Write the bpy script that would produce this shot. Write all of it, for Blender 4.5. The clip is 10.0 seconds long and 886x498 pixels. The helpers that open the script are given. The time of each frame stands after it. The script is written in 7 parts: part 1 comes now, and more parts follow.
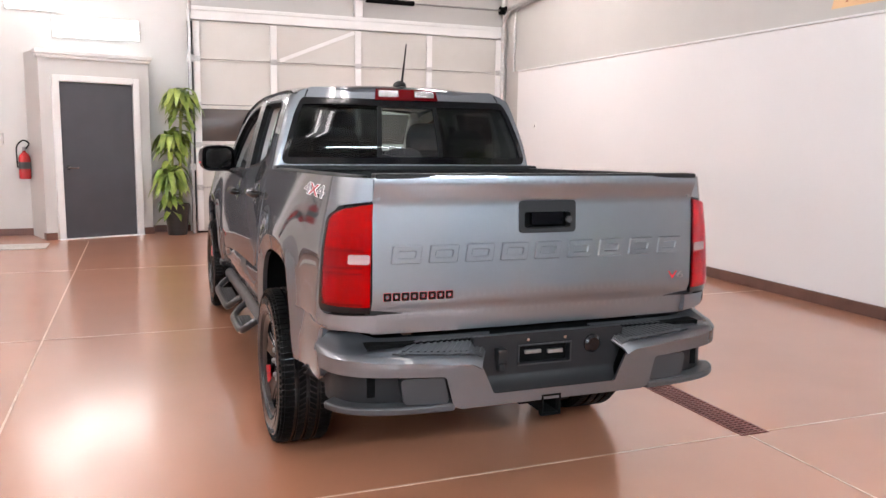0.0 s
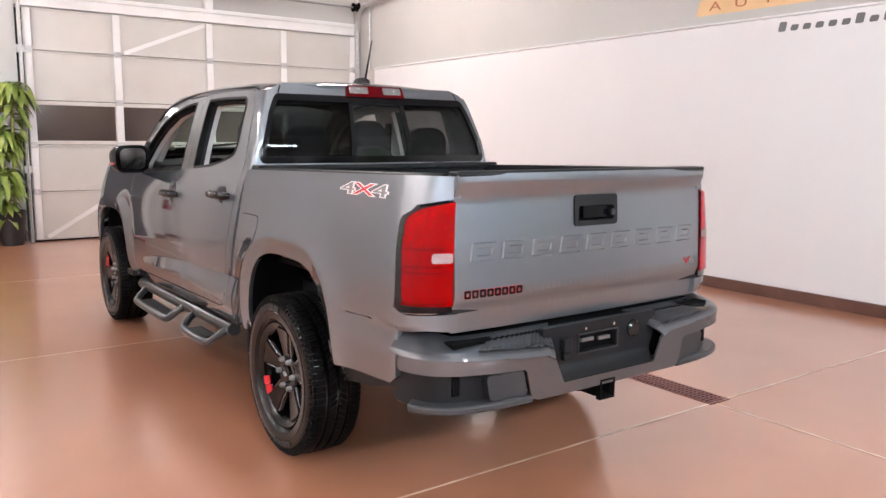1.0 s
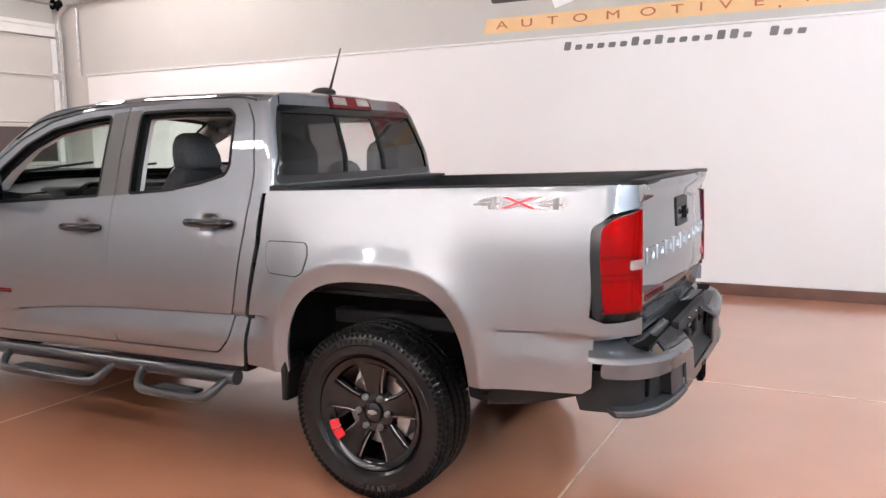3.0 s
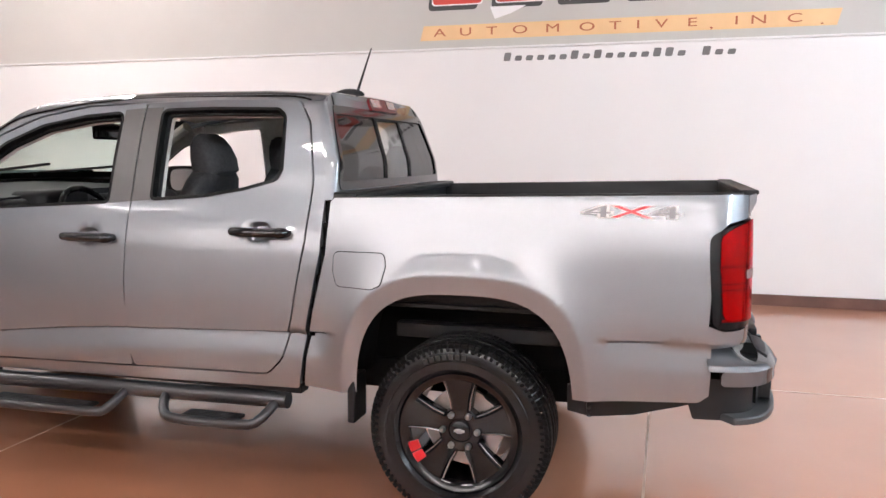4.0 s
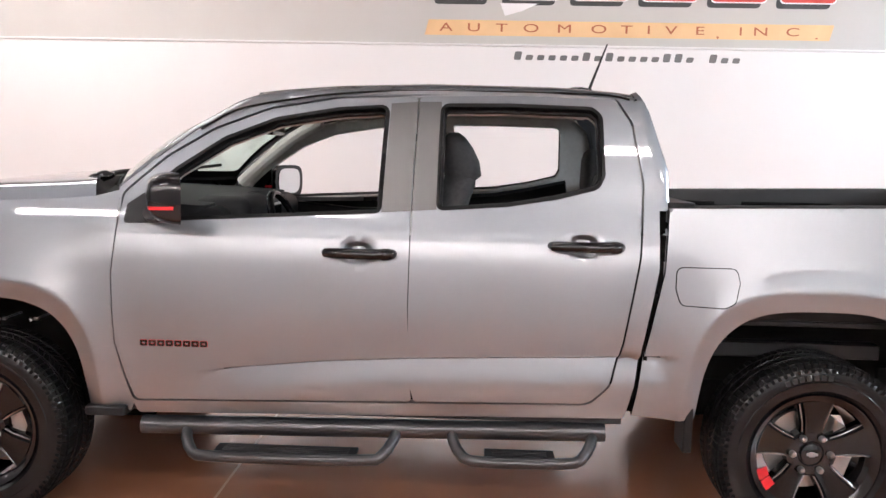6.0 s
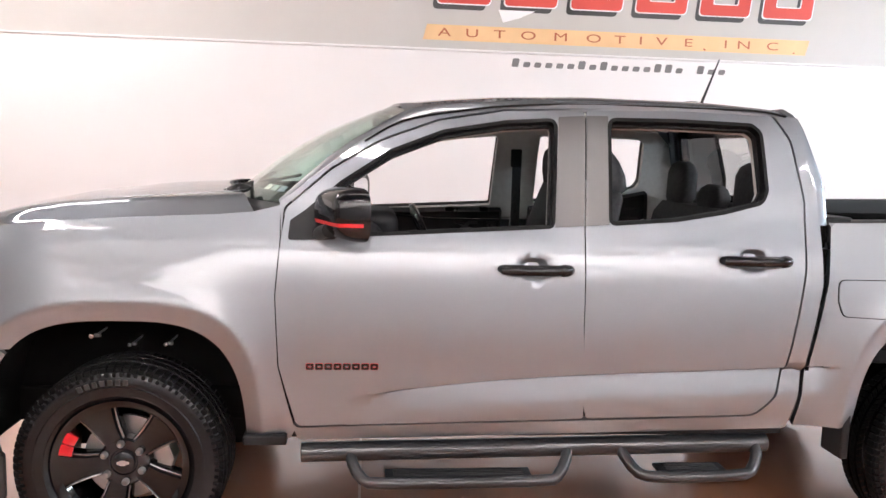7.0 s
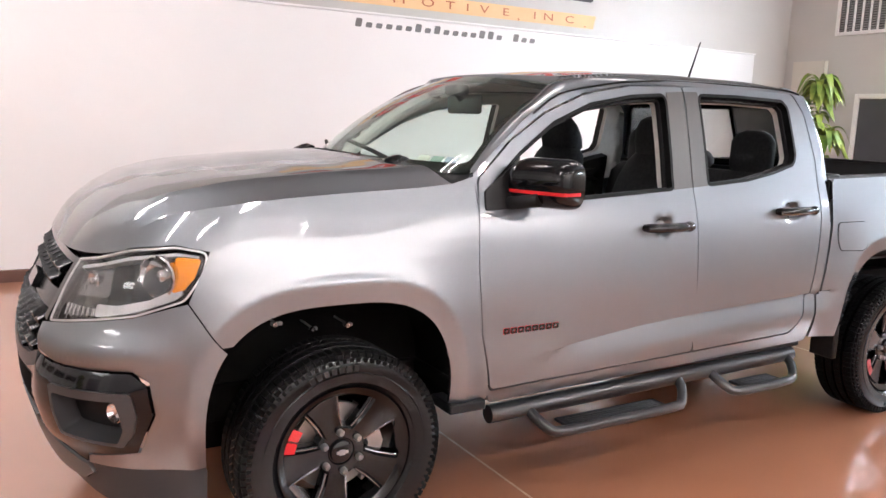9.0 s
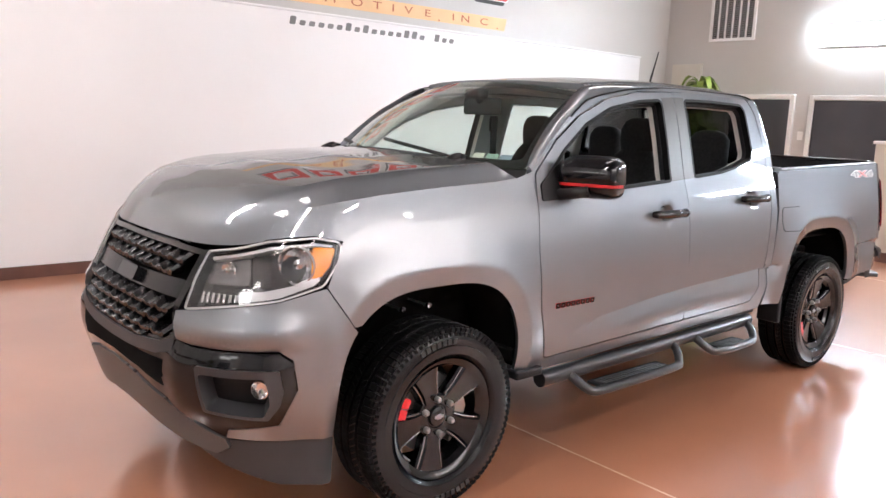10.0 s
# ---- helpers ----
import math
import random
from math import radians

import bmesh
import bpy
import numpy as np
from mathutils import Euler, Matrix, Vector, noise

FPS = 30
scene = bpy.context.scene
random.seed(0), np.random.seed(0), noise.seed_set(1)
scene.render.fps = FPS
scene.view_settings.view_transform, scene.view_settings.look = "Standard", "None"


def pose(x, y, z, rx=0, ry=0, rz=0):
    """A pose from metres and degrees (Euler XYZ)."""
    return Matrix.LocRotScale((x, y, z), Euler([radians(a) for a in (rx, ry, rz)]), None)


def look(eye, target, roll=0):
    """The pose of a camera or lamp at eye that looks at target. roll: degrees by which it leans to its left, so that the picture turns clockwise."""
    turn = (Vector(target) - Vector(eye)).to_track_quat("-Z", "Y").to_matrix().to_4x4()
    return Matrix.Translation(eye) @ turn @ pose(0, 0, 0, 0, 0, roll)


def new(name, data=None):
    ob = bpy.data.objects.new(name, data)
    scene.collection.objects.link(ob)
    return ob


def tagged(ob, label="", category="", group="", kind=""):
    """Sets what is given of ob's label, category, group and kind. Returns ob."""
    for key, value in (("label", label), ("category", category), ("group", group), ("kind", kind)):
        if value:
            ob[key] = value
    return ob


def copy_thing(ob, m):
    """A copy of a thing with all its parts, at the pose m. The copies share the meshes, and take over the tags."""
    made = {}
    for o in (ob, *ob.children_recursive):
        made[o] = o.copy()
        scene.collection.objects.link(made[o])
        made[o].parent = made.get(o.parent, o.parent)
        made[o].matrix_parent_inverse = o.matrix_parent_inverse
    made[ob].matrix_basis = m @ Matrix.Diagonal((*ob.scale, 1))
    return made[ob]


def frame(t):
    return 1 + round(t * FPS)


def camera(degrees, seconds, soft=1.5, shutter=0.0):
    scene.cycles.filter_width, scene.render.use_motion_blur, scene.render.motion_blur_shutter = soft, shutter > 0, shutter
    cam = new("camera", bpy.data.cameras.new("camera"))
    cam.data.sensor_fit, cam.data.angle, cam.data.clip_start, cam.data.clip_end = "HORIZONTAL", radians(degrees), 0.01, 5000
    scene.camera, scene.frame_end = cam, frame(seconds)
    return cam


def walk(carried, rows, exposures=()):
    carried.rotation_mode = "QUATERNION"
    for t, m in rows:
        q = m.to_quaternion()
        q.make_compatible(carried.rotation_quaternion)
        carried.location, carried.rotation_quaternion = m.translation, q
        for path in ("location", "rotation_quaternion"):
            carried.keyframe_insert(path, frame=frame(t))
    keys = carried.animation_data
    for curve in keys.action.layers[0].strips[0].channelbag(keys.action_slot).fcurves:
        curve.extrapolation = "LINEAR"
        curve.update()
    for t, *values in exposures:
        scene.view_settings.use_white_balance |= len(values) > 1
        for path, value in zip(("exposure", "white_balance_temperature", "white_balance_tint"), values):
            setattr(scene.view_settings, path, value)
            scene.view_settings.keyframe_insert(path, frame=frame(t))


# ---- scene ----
cam = camera(59.0, 10.0)
PATH = [
    (0, (-1.454, -3.747, 1.479), (-0.739, -1.9, 1.2), 0.9),
    (0.5, (-1.892, -3.55, 1.472), (-0.947, -1.81, 1.19), 0.7),
    (1, (-2.324, -3.293, 1.468), (-1.172, -1.682, 1.188), 0.5),
    (1.5, (-2.712, -2.994, 1.473), (-1.372, -1.535, 1.2), -0.0),
    (2, (-3.026, -2.598, 1.481), (-1.523, -1.307, 1.211), -0.3),
    (2.5, (-3.332, -2.182, 1.487), (-1.687, -1.076, 1.218), -0.9),
    (4, (-3.809, -0.77, 1.483), (-1.9, -0.225, 1.243), 0.1),
    (4.5, (-3.849, -0.258, 1.488), (-1.908, 0.153, 1.235), 0.7),
    (5, (-3.866, 0.261, 1.498), (-1.904, 0.543, 1.234), 0.9),
    (5.5, (-3.828, 0.782, 1.501), (-1.852, 0.96, 1.247), 0.7),
    (6, (-3.799, 1.331, 1.497), (-1.815, 1.399, 1.252), 1.2),
    (7.5, (-3.607, 2.888, 1.531), (-1.655, 2.524, 1.286), 1.7),
    (8, (-3.468, 3.363, 1.51), (-1.569, 2.795, 1.244), 2.0),
    (8.5, (-3.325, 3.815, 1.509), (-1.517, 3.013, 1.214), 2.4),
    (9, (-3.252, 4.275, 1.528), (-1.548, 3.28, 1.204), 2.0),
    (9.5, (-3.13, 4.704, 1.525), (-1.529, 3.553, 1.189), 2.3),
    (10, (-3.075, 5.188, 1.532), (-1.584, 3.895, 1.205), 2.3),
]
walk(cam, [(t, look(eye, target, roll)) for t, eye, target, roll in PATH], ((0, -0.18), (2.5, -0.14), (4.5, -0.22), (6, -0.12), (8, 0.03), (10, -0.06)))

# ---- world and lights ----
world = bpy.data.worlds.new("world")
scene.world = world
world.use_nodes = True
world.node_tree.nodes["Background"].inputs["Color"].default_value = (0.9, 0.95, 1.0, 1)
world.node_tree.nodes["Background"].inputs["Strength"].default_value = 0.02
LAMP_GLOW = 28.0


# ---- materials ----
def principled(name, color, rough=0.5, metal=0.0, coat=0.0, spec=0.5, coat_rough=0.03):
    m = bpy.data.materials.new(name)
    m.use_nodes = True
    b = m.node_tree.nodes["Principled BSDF"]
    b.inputs["Base Color"].default_value = (*color, 1)
    b.inputs["Roughness"].default_value = rough
    b.inputs["Metallic"].default_value = metal
    b.inputs["Coat Weight"].default_value = coat
    b.inputs["Coat Roughness"].default_value = coat_rough
    b.inputs["Specular IOR Level"].default_value = spec
    return m


def noise_mix(m, scale, low, high, detail=4.0, distort=0.0, target="Base Color", stretch=None, coords="Object"):
    """Drive one input of the material by noise between two values (colours or numbers)."""
    t = m.node_tree
    b = t.nodes["Principled BSDF"]
    tc = t.nodes.new("ShaderNodeTexCoord")
    mp = t.nodes.new("ShaderNodeMapping")
    if stretch:
        mp.inputs["Scale"].default_value = stretch
    n = t.nodes.new("ShaderNodeTexNoise")
    n.inputs["Scale"].default_value, n.inputs["Detail"].default_value = scale, detail
    n.inputs["Distortion"].default_value = distort
    r = t.nodes.new("ShaderNodeValToRGB")
    as4 = (lambda c: (*c, 1) if isinstance(c, tuple) else (c, c, c, 1))
    r.color_ramp.elements[0].position, r.color_ramp.elements[1].position = 0.3, 0.7
    r.color_ramp.elements[0].color, r.color_ramp.elements[1].color = as4(low), as4(high)
    t.links.new(tc.outputs[coords], mp.inputs["Vector"])
    t.links.new(mp.outputs["Vector"], n.inputs["Vector"])
    t.links.new(n.outputs["Fac"], r.inputs["Fac"])
    t.links.new(r.outputs["Color"], b.inputs[target])
    return m


def noise_bump(m, scale, strength, distance=0.002, detail=3.0, stretch=None, coords="Object"):
    t = m.node_tree
    b = t.nodes["Principled BSDF"]
    tc = t.nodes.new("ShaderNodeTexCoord")
    mp = t.nodes.new("ShaderNodeMapping")
    if stretch:
        mp.inputs["Scale"].default_value = stretch
    n = t.nodes.new("ShaderNodeTexNoise")
    n.inputs["Scale"].default_value, n.inputs["Detail"].default_value = scale, detail
    bp = t.nodes.new("ShaderNodeBump")
    bp.inputs["Strength"].default_value, bp.inputs["Distance"].default_value = strength, distance
    t.links.new(tc.outputs[coords], mp.inputs["Vector"])
    t.links.new(mp.outputs["Vector"], n.inputs["Vector"])
    t.links.new(n.outputs["Fac"], bp.inputs["Height"])
    t.links.new(bp.outputs["Normal"], b.inputs["Normal"])
    return m


def glass(name, color, rough=0.0, ior=1.45):
    """Clear or tinted pane glass."""
    m = principled(name, color, rough)
    b = m.node_tree.nodes["Principled BSDF"]
    b.inputs["Transmission Weight"].default_value = 1.0
    b.inputs["IOR"].default_value = ior
    return m


def glow(name, color, strength):
    m = principled(name, (0.8, 0.8, 0.8), 0.5)
    b = m.node_tree.nodes["Principled BSDF"]
    b.inputs["Emission Color"].default_value = (*color, 1)
    b.inputs["Emission Strength"].default_value = strength
    return m


def metallic_paint(name, dark, light):
    m = principled(name, dark, 0.43, 0.90, 1.0, 0.0, 0.04)
    m.node_tree.nodes["Principled BSDF"].inputs["Specular Tint"].default_value = (0.0, 0.0, 0.0, 1)
    m.node_tree.nodes["Principled BSDF"].inputs["Coat IOR"].default_value = 1.85
    noise_mix(m, 900.0, dark, light, 2.0)
    return m


M = {}
M["paint"] = metallic_paint("grey_metallic_paint", (0.194, 0.210, 0.232), (0.252, 0.271, 0.295))
M["plastic"] = noise_bump(principled("black_textured_plastic", (0.008, 0.008, 0.009), 0.5, 0.0, 0.0, 0.28), 900, 0.25, 0.0006)
M["greyplastic"] = noise_bump(principled("grey_textured_plastic", (0.030, 0.030, 0.032), 0.45, 0.0, 0.0, 0.4), 900, 0.25, 0.0006)
M["bumper"] = metallic_paint("bumper_grey_paint", (0.122, 0.127, 0.137), (0.160, 0.166, 0.178))
M["bumper"].node_tree.nodes["Principled BSDF"].inputs["Roughness"].default_value = 0.46
M["bumper"].node_tree.nodes["Principled BSDF"].inputs["Coat Weight"].default_value = 0.7
M["gloss"] = principled("gloss_black", (0.004, 0.004, 0.005), 0.10, 0.0, 0.15, 0.35)
M["satin"] = principled("satin_black", (0.0025, 0.0025, 0.003), 0.25, 0.0, 0.0, 0.22)
M["rim"] = principled("black_wheel_paint", (0.002, 0.002, 0.0024), 0.10, 0.0, 0.0, 0.38)
M["rubber"] = noise_bump(noise_mix(principled("tyre_rubber", (0.004, 0.004, 0.0045), 0.21, 0.0, 0.0, 0.27), 14, (0.003, 0.003, 0.0035), (0.006, 0.006, 0.0065)), 300, 0.3, 0.001)
M["edge"] = principled("bright_spoke_edge", (0.30, 0.30, 0.31), 0.22, 0.9)
M["treadrubber"] = noise_mix(principled("dull_tread_rubber", (0.003, 0.003, 0.003), 0.6, 0.0, 0.0, 0.08), 30, (0.002, 0.002, 0.002), (0.005, 0.005, 0.005))
M["seal"] = principled("black_seal", (0.004, 0.004, 0.004), 0.55, 0.0, 0.0, 0.14)
M["padgrey"] = noise_bump(principled("dark_grey_bumper_plastic", (0.050, 0.050, 0.053), 0.42, 0.3), 900, 0.2, 0.0006)
M["skidgrey"] = noise_bump(principled("mid_grey_valance_plastic", (0.075, 0.076, 0.075), 0.45), 900, 0.2, 0.0006)
M["chrome"] = principled("chrome", (0.75, 0.75, 0.76), 0.12, 1.0)
M["steel"] = principled("dull_steel", (0.35, 0.34, 0.33), 0.4, 0.9)
M["red"] = principled("red_accent", (0.55, 0.008, 0.015), 0.35, 0.0, 0.4)
M["white"] = principled("white_decal", (0.88, 0.87, 0.87), 0.4)
M["decalgrey"] = principled("grey_decal", (0.23, 0.23, 0.24), 0.4)
M["under"] = noise_mix(principled("underbody_black", (0.003, 0.003, 0.003), 0.85, 0.0, 0.0, 0.06), 8, (0.002, 0.002, 0.002), (0.005, 0.005, 0.005))
M["redlens"] = noise_bump(principled("red_lens", (0.36, 0.0006, 0.003), 0.16, 0.45, 0.0, 0.5), 1.0, 0.7, 0.006, 2.0, (40, 40, 26))
M["redglass"] = glass("red_lamp_glass", (0.90, 0.012, 0.05), 0.02, 1.35)
M["deepred"] = principled("deep_red_lens", (0.10, 0.001, 0.003), 0.16, 0.0, 0.0, 0.35)
M["midred"] = principled("mid_red_lens", (0.26, 0.001, 0.005), 0.2, 0.2, 0.0, 0.4)
M["clearlens"] = principled("clear_lens_reflector", (0.62, 0.61, 0.61), 0.2, 0.85, 0.4)
noise_bump(M["clearlens"], 1.0, 0.5, 0.004, 1.0, (160, 160, 12))
M["lampgrey"] = principled("dark_grey_lamp_bezel", (0.045, 0.045, 0.048), 0.22, 0.6)
M["amber"] = principled("amber_lens", (0.72, 0.23, 0.001), 0.2, 0.0, 0.4)
M["reverse"] = noise_bump(principled("reversing_lens", (0.30, 0.20, 0.20), 0.25, 0.4), 1.0, 0.6, 0.004, 1.0, (8, 8, 220))
M["lampsilver"] = principled("silver_lamp_trim", (0.62, 0.62, 0.63), 0.34, 0.7)
M["lampdark"] = noise_bump(principled("smoky_reflector", (0.30, 0.30, 0.31), 0.18, 0.9), 1.0, 0.5, 0.004, 1.0, (60, 60, 40))
M["lampglass"] = glass("lamp_cover_glass", (0.97, 0.97, 0.97))
M["windshield"] = glass("green_tinted_windscreen", (0.74, 0.90, 0.84))
M["tint"] = glass("dark_tinted_glass", (0.085, 0.088, 0.088), 0.0, 1.33)
M["midtint"] = glass("lightly_tinted_glass", (0.62, 0.64, 0.63))
M["fabric"] = noise_bump(noise_mix(principled("black_seat_fabric", (0.02, 0.02, 0.022), 0.85), 60, (0.014, 0.014, 0.016), (0.028, 0.028, 0.03)), 500, 0.4, 0.001)
M["trim"] = noise_bump(principled("dark_interior_trim", (0.012, 0.012, 0.013), 0.6, 0.0, 0.0, 0.2), 500, 0.2, 0.0008)
M["wallwhite"] = noise_bump(noise_mix(principled("white_wall_panel_paint", (0.81, 0.795, 0.79), 0.42), 0.7, (0.795, 0.78, 0.775), (0.825, 0.81, 0.805)), 60, 0.05, 0.002)
M["wallgrey"] = noise_bump(noise_mix(principled("warm_grey_wall_paint", (0.52, 0.50, 0.47), 0.38), 0.8, (0.50, 0.48, 0.455), (0.54, 0.52, 0.49)), 50, 0.08, 0.002)
# tone stands in for a dim far corner mirrored in the truck's paint
M["walldark"] = noise_bump(noise_mix(principled("mid_grey_toned_wall", (0.40, 0.39, 0.385), 0.5), 0.8, (0.385, 0.375, 0.37), (0.415, 0.405, 0.40)), 50, 0.08, 0.002)
M["wallpale"] = noise_bump(noise_mix(principled("pale_wall_paint", (0.60, 0.583, 0.56), 0.4), 0.8, (0.58, 0.563, 0.54), (0.62, 0.603, 0.58)), 50, 0.08, 0.002)
M["trimwhite"] = noise_mix(principled("white_trim_paint", (0.8, 0.79, 0.77), 0.4), 3, (0.76, 0.75, 0.73), (0.82, 0.81, 0.79))
M["doorpaint"] = noise_bump(noise_mix(principled("slate_grey_door_paint", (0.048, 0.048, 0.056), 0.5), 2.5, (0.044, 0.044, 0.052), (0.054, 0.054, 0.062)), 120, 0.1, 0.001)
M["baseboard"] = noise_mix(principled("brown_baseboard", (0.13, 0.06, 0.045), 0.4), 4, (0.10, 0.045, 0.035), (0.16, 0.075, 0.055))
M["panelmetal"] = noise_bump(noise_mix(principled("pale_door_panel", (0.58, 0.555, 0.515), 0.45), 1.2, (0.55, 0.525, 0.485), (0.61, 0.585, 0.545)), 30, 0.06, 0.003)
M["galv"] = noise_mix(principled("galvanised_steel", (0.55, 0.54, 0.52), 0.4, 0.8), 30, (0.45, 0.44, 0.43), (0.62, 0.61, 0.6))
M["darkglass"] = noise_mix(principled("dark_door_window", (0.08, 0.06, 0.055), 0.08), 0.9, (0.055, 0.04, 0.037), (0.11, 0.085, 0.07), 1.0)
M["ceiling"] = noise_mix(principled("grey_metal_deck", (0.24, 0.237, 0.233), 0.6), 1.0, (0.22, 0.217, 0.213), (0.26, 0.257, 0.253))
M["joint"] = noise_mix(principled("pale_joint_filler", (0.62, 0.42, 0.30), 0.45), 9, (0.50, 0.32, 0.22), (0.72, 0.52, 0.40))
M["drain"] = noise_mix(principled("rusty_drain_grate", (0.20, 0.07, 0.06), 0.5, 0.1), 30, (0.14, 0.045, 0.04), (0.28, 0.10, 0.085))
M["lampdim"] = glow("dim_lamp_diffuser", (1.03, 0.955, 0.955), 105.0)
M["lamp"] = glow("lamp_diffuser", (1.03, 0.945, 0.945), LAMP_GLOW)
# emission of the added troughs that brighten the side wall
M["fillbright"] = glow("side_wall_fill_glow", (1.02, 0.955, 0.965), 238.0)
M["walllamp"] = glow("wall_lamp_diffuser", (0.99, 0.985, 0.99), 11.0)
M["dimlamp"] = glow("dim_wall_lamp_diffuser", (0.82, 0.95, 1.08), 140.0)
M["orange"] = noise_mix(principled("orange_sign_band", (0.80, 0.52, 0.26), 0.5), 5, (0.77, 0.50, 0.25), (0.82, 0.55, 0.28))
M["signred"] = principled("sign_red", (0.62, 0.06, 0.04), 0.5)
M["signtext"] = principled("sign_brick_red_letters", (0.45, 0.12, 0.05), 0.5)
M["signgrey"] = principled("sign_dark_grey", (0.15, 0.145, 0.145), 0.5)
M["signblack"] = principled("sign_black", (0.035, 0.033, 0.033), 0.5)
M["leaf"] = noise_mix(principled("green_leaf", (0.16, 0.25, 0.03), 0.4), 5, (0.07, 0.15, 0.015), (0.34, 0.40, 0.08))
M["cane"] = noise_mix(principled("green_cane", (0.30, 0.33, 0.08), 0.5), 20, (0.22, 0.26, 0.05), (0.42, 0.42, 0.14))
M["pot"] = principled("black_pot", (0.012, 0.012, 0.013), 0.35)
M["soil"] = noise_mix(principled("potting_soil", (0.03, 0.02, 0.012), 0.9), 60, (0.015, 0.01, 0.006), (0.05, 0.03, 0.02))
M["extred"] = principled("extinguisher_red", (0.42, 0.012, 0.015), 0.25, 0.0, 0.6)
M["paper"] = noise_mix(principled("white_doormat", (0.55, 0.50, 0.46), 0.8), 25, (0.45, 0.40, 0.36), (0.62, 0.58, 0.54))

M["stepblack"] = noise_bump(principled("black_step_coating", (0.016, 0.016, 0.018), 0.28, 0.0, 0.25), 700, 0.2, 0.0006)
M["pillar"] = noise_mix(principled("grey_pillar_trim", (0.58, 0.565, 0.54), 0.8), 40, (0.55, 0.535, 0.51), (0.61, 0.595, 0.57))
M["stickergreen"] = principled("green_sticker", (0.26, 0.34, 0.29), 0.6)
M["stickerblue"] = principled("blue_sticker", (0.24, 0.28, 0.34), 0.6)

M["louvre"] = principled("vent_louvre_grey", (0.30, 0.29, 0.28), 0.5)
M["board"] = noise_mix(principled("cream_board", (0.62, 0.58, 0.51), 0.5), 3, (0.60, 0.56, 0.49), (0.64, 0.60, 0.53))

# stained, sealed concrete: mottled terracotta brown under a glossy coat
fl = principled("stained_concrete", (0.52, 0.29, 0.205), 0.36, 0.0, 1.0, 0.5, 0.18)
noise_mix(fl, 0.9, (0.462, 0.190, 0.101), (0.538, 0.233, 0.132), 3.0, 0.0)
fl.node_tree.nodes["Principled BSDF"].inputs["Coat IOR"].default_value = 1.85
M["floor"] = fl


# ---- mesh helpers ----
def mesh(name, verts, faces, smooth=True):
    me = bpy.data.meshes.new(name)
    me.from_pydata([tuple(map(float, v)) for v in verts], [], [tuple(map(int, f)) for f in faces])
    me.update()
    if smooth:
        me.polygons.foreach_set("use_smooth", [True] * len(me.polygons))
    return me


def part(name, data, material, parent=None, label="", bevel=0.0, sharp=35):
    """Link a bmesh or mesh as one object, under a thing or a part."""
    if isinstance(data, bmesh.types.BMesh):
        me = bpy.data.meshes.new(name)
        data.to_mesh(me)
        data.free()
    else:
        me = data
    me.materials.append(M[material] if isinstance(material, str) else material)
    ob = new(name, me)
    if parent is not None:
        ob.parent = parent
    if bevel:
        md = ob.modifiers.new("edge", "BEVEL")
        md.width, md.segments, md.limit_method = bevel, 2, "ANGLE"
        md.harden_normals = False
    if sharp:
        smooth_by_angle(me, sharp)
    if label:
        tagged(ob, label)
    return ob


def smooth_by_angle(me, degrees):
    me.polygons.foreach_set("use_smooth", [True] * len(me.polygons))
    me.set_sharp_from_angle(angle=radians(degrees))


def box_bm(*boxes):
    """One bmesh of axis-aligned boxes given as (x0, y0, z0, x1, y1, z1)."""
    bm = bmesh.new()
    for x0, y0, z0, x1, y1, z1 in boxes:
        m = Matrix.LocRotScale(((x0 + x1) / 2, (y0 + y1) / 2, (z0 + z1) / 2), None, (abs(x1 - x0), abs(y1 - y0), abs(z1 - z0)))
        bmesh.ops.create_cube(bm, size=1, matrix=m)
    return bm


def tube_mesh(name, path, radius, sides=12, closed=False, taper=None):
    """A round tube along a list of points."""
    p = [Vector(q) for q in path]
    n = len(p)
    verts, faces = [], []
    ref = Vector((0.123, 0.456, 0.88)).normalized()
    for i in range(n):
        a = p[(i - 1) % n] if (closed or i) else p[i]
        b = p[(i + 1) % n] if (closed or i < n - 1) else p[i]
        d = (b - a).normalized()
        u = d.cross(ref).normalized()
        w = d.cross(u)
        r = radius if taper is None else radius * taper[i]
        for k in range(sides):
            t = 2 * math.pi * k / sides
            verts.append(p[i] + r * (math.cos(t) * u + math.sin(t) * w))
    for i in range(n if closed else n - 1):
        j = (i + 1) % n
        for k in range(sides):
            l = (k + 1) % sides
            faces.append((i * sides + k, i * sides + l, j * sides + l, j * sides + k))
    if not closed:
        faces.append(tuple(range(sides)))
        faces.append(tuple((n - 1) * sides + k for k in reversed(range(sides))))
    return mesh(name, verts, faces)


def spline(points, step=0.03):
    """A smooth curve through points (Catmull-Rom), as a dense list."""
    p = [np.array(q, float) for q in points]
    p = [2 * p[0] - p[1]] + p + [2 * p[-1] - p[-2]]
    out = []
    for i in range(1, len(p) - 2):
        n = max(2, int(np.linalg.norm(p[i + 1] - p[i]) / step))
        for k in range(n):
            t = k / n
            out.append(0.5 * (2 * p[i] + (p[i + 1] - p[i - 1]) * t + (2 * p[i - 1] - 5 * p[i] + 4 * p[i + 1] - p[i + 2]) * t * t
                              + (3 * p[i] - p[i - 1] - 3 * p[i + 1] + p[i + 2]) * t ** 3))
    out.append(p[-2])
    return out


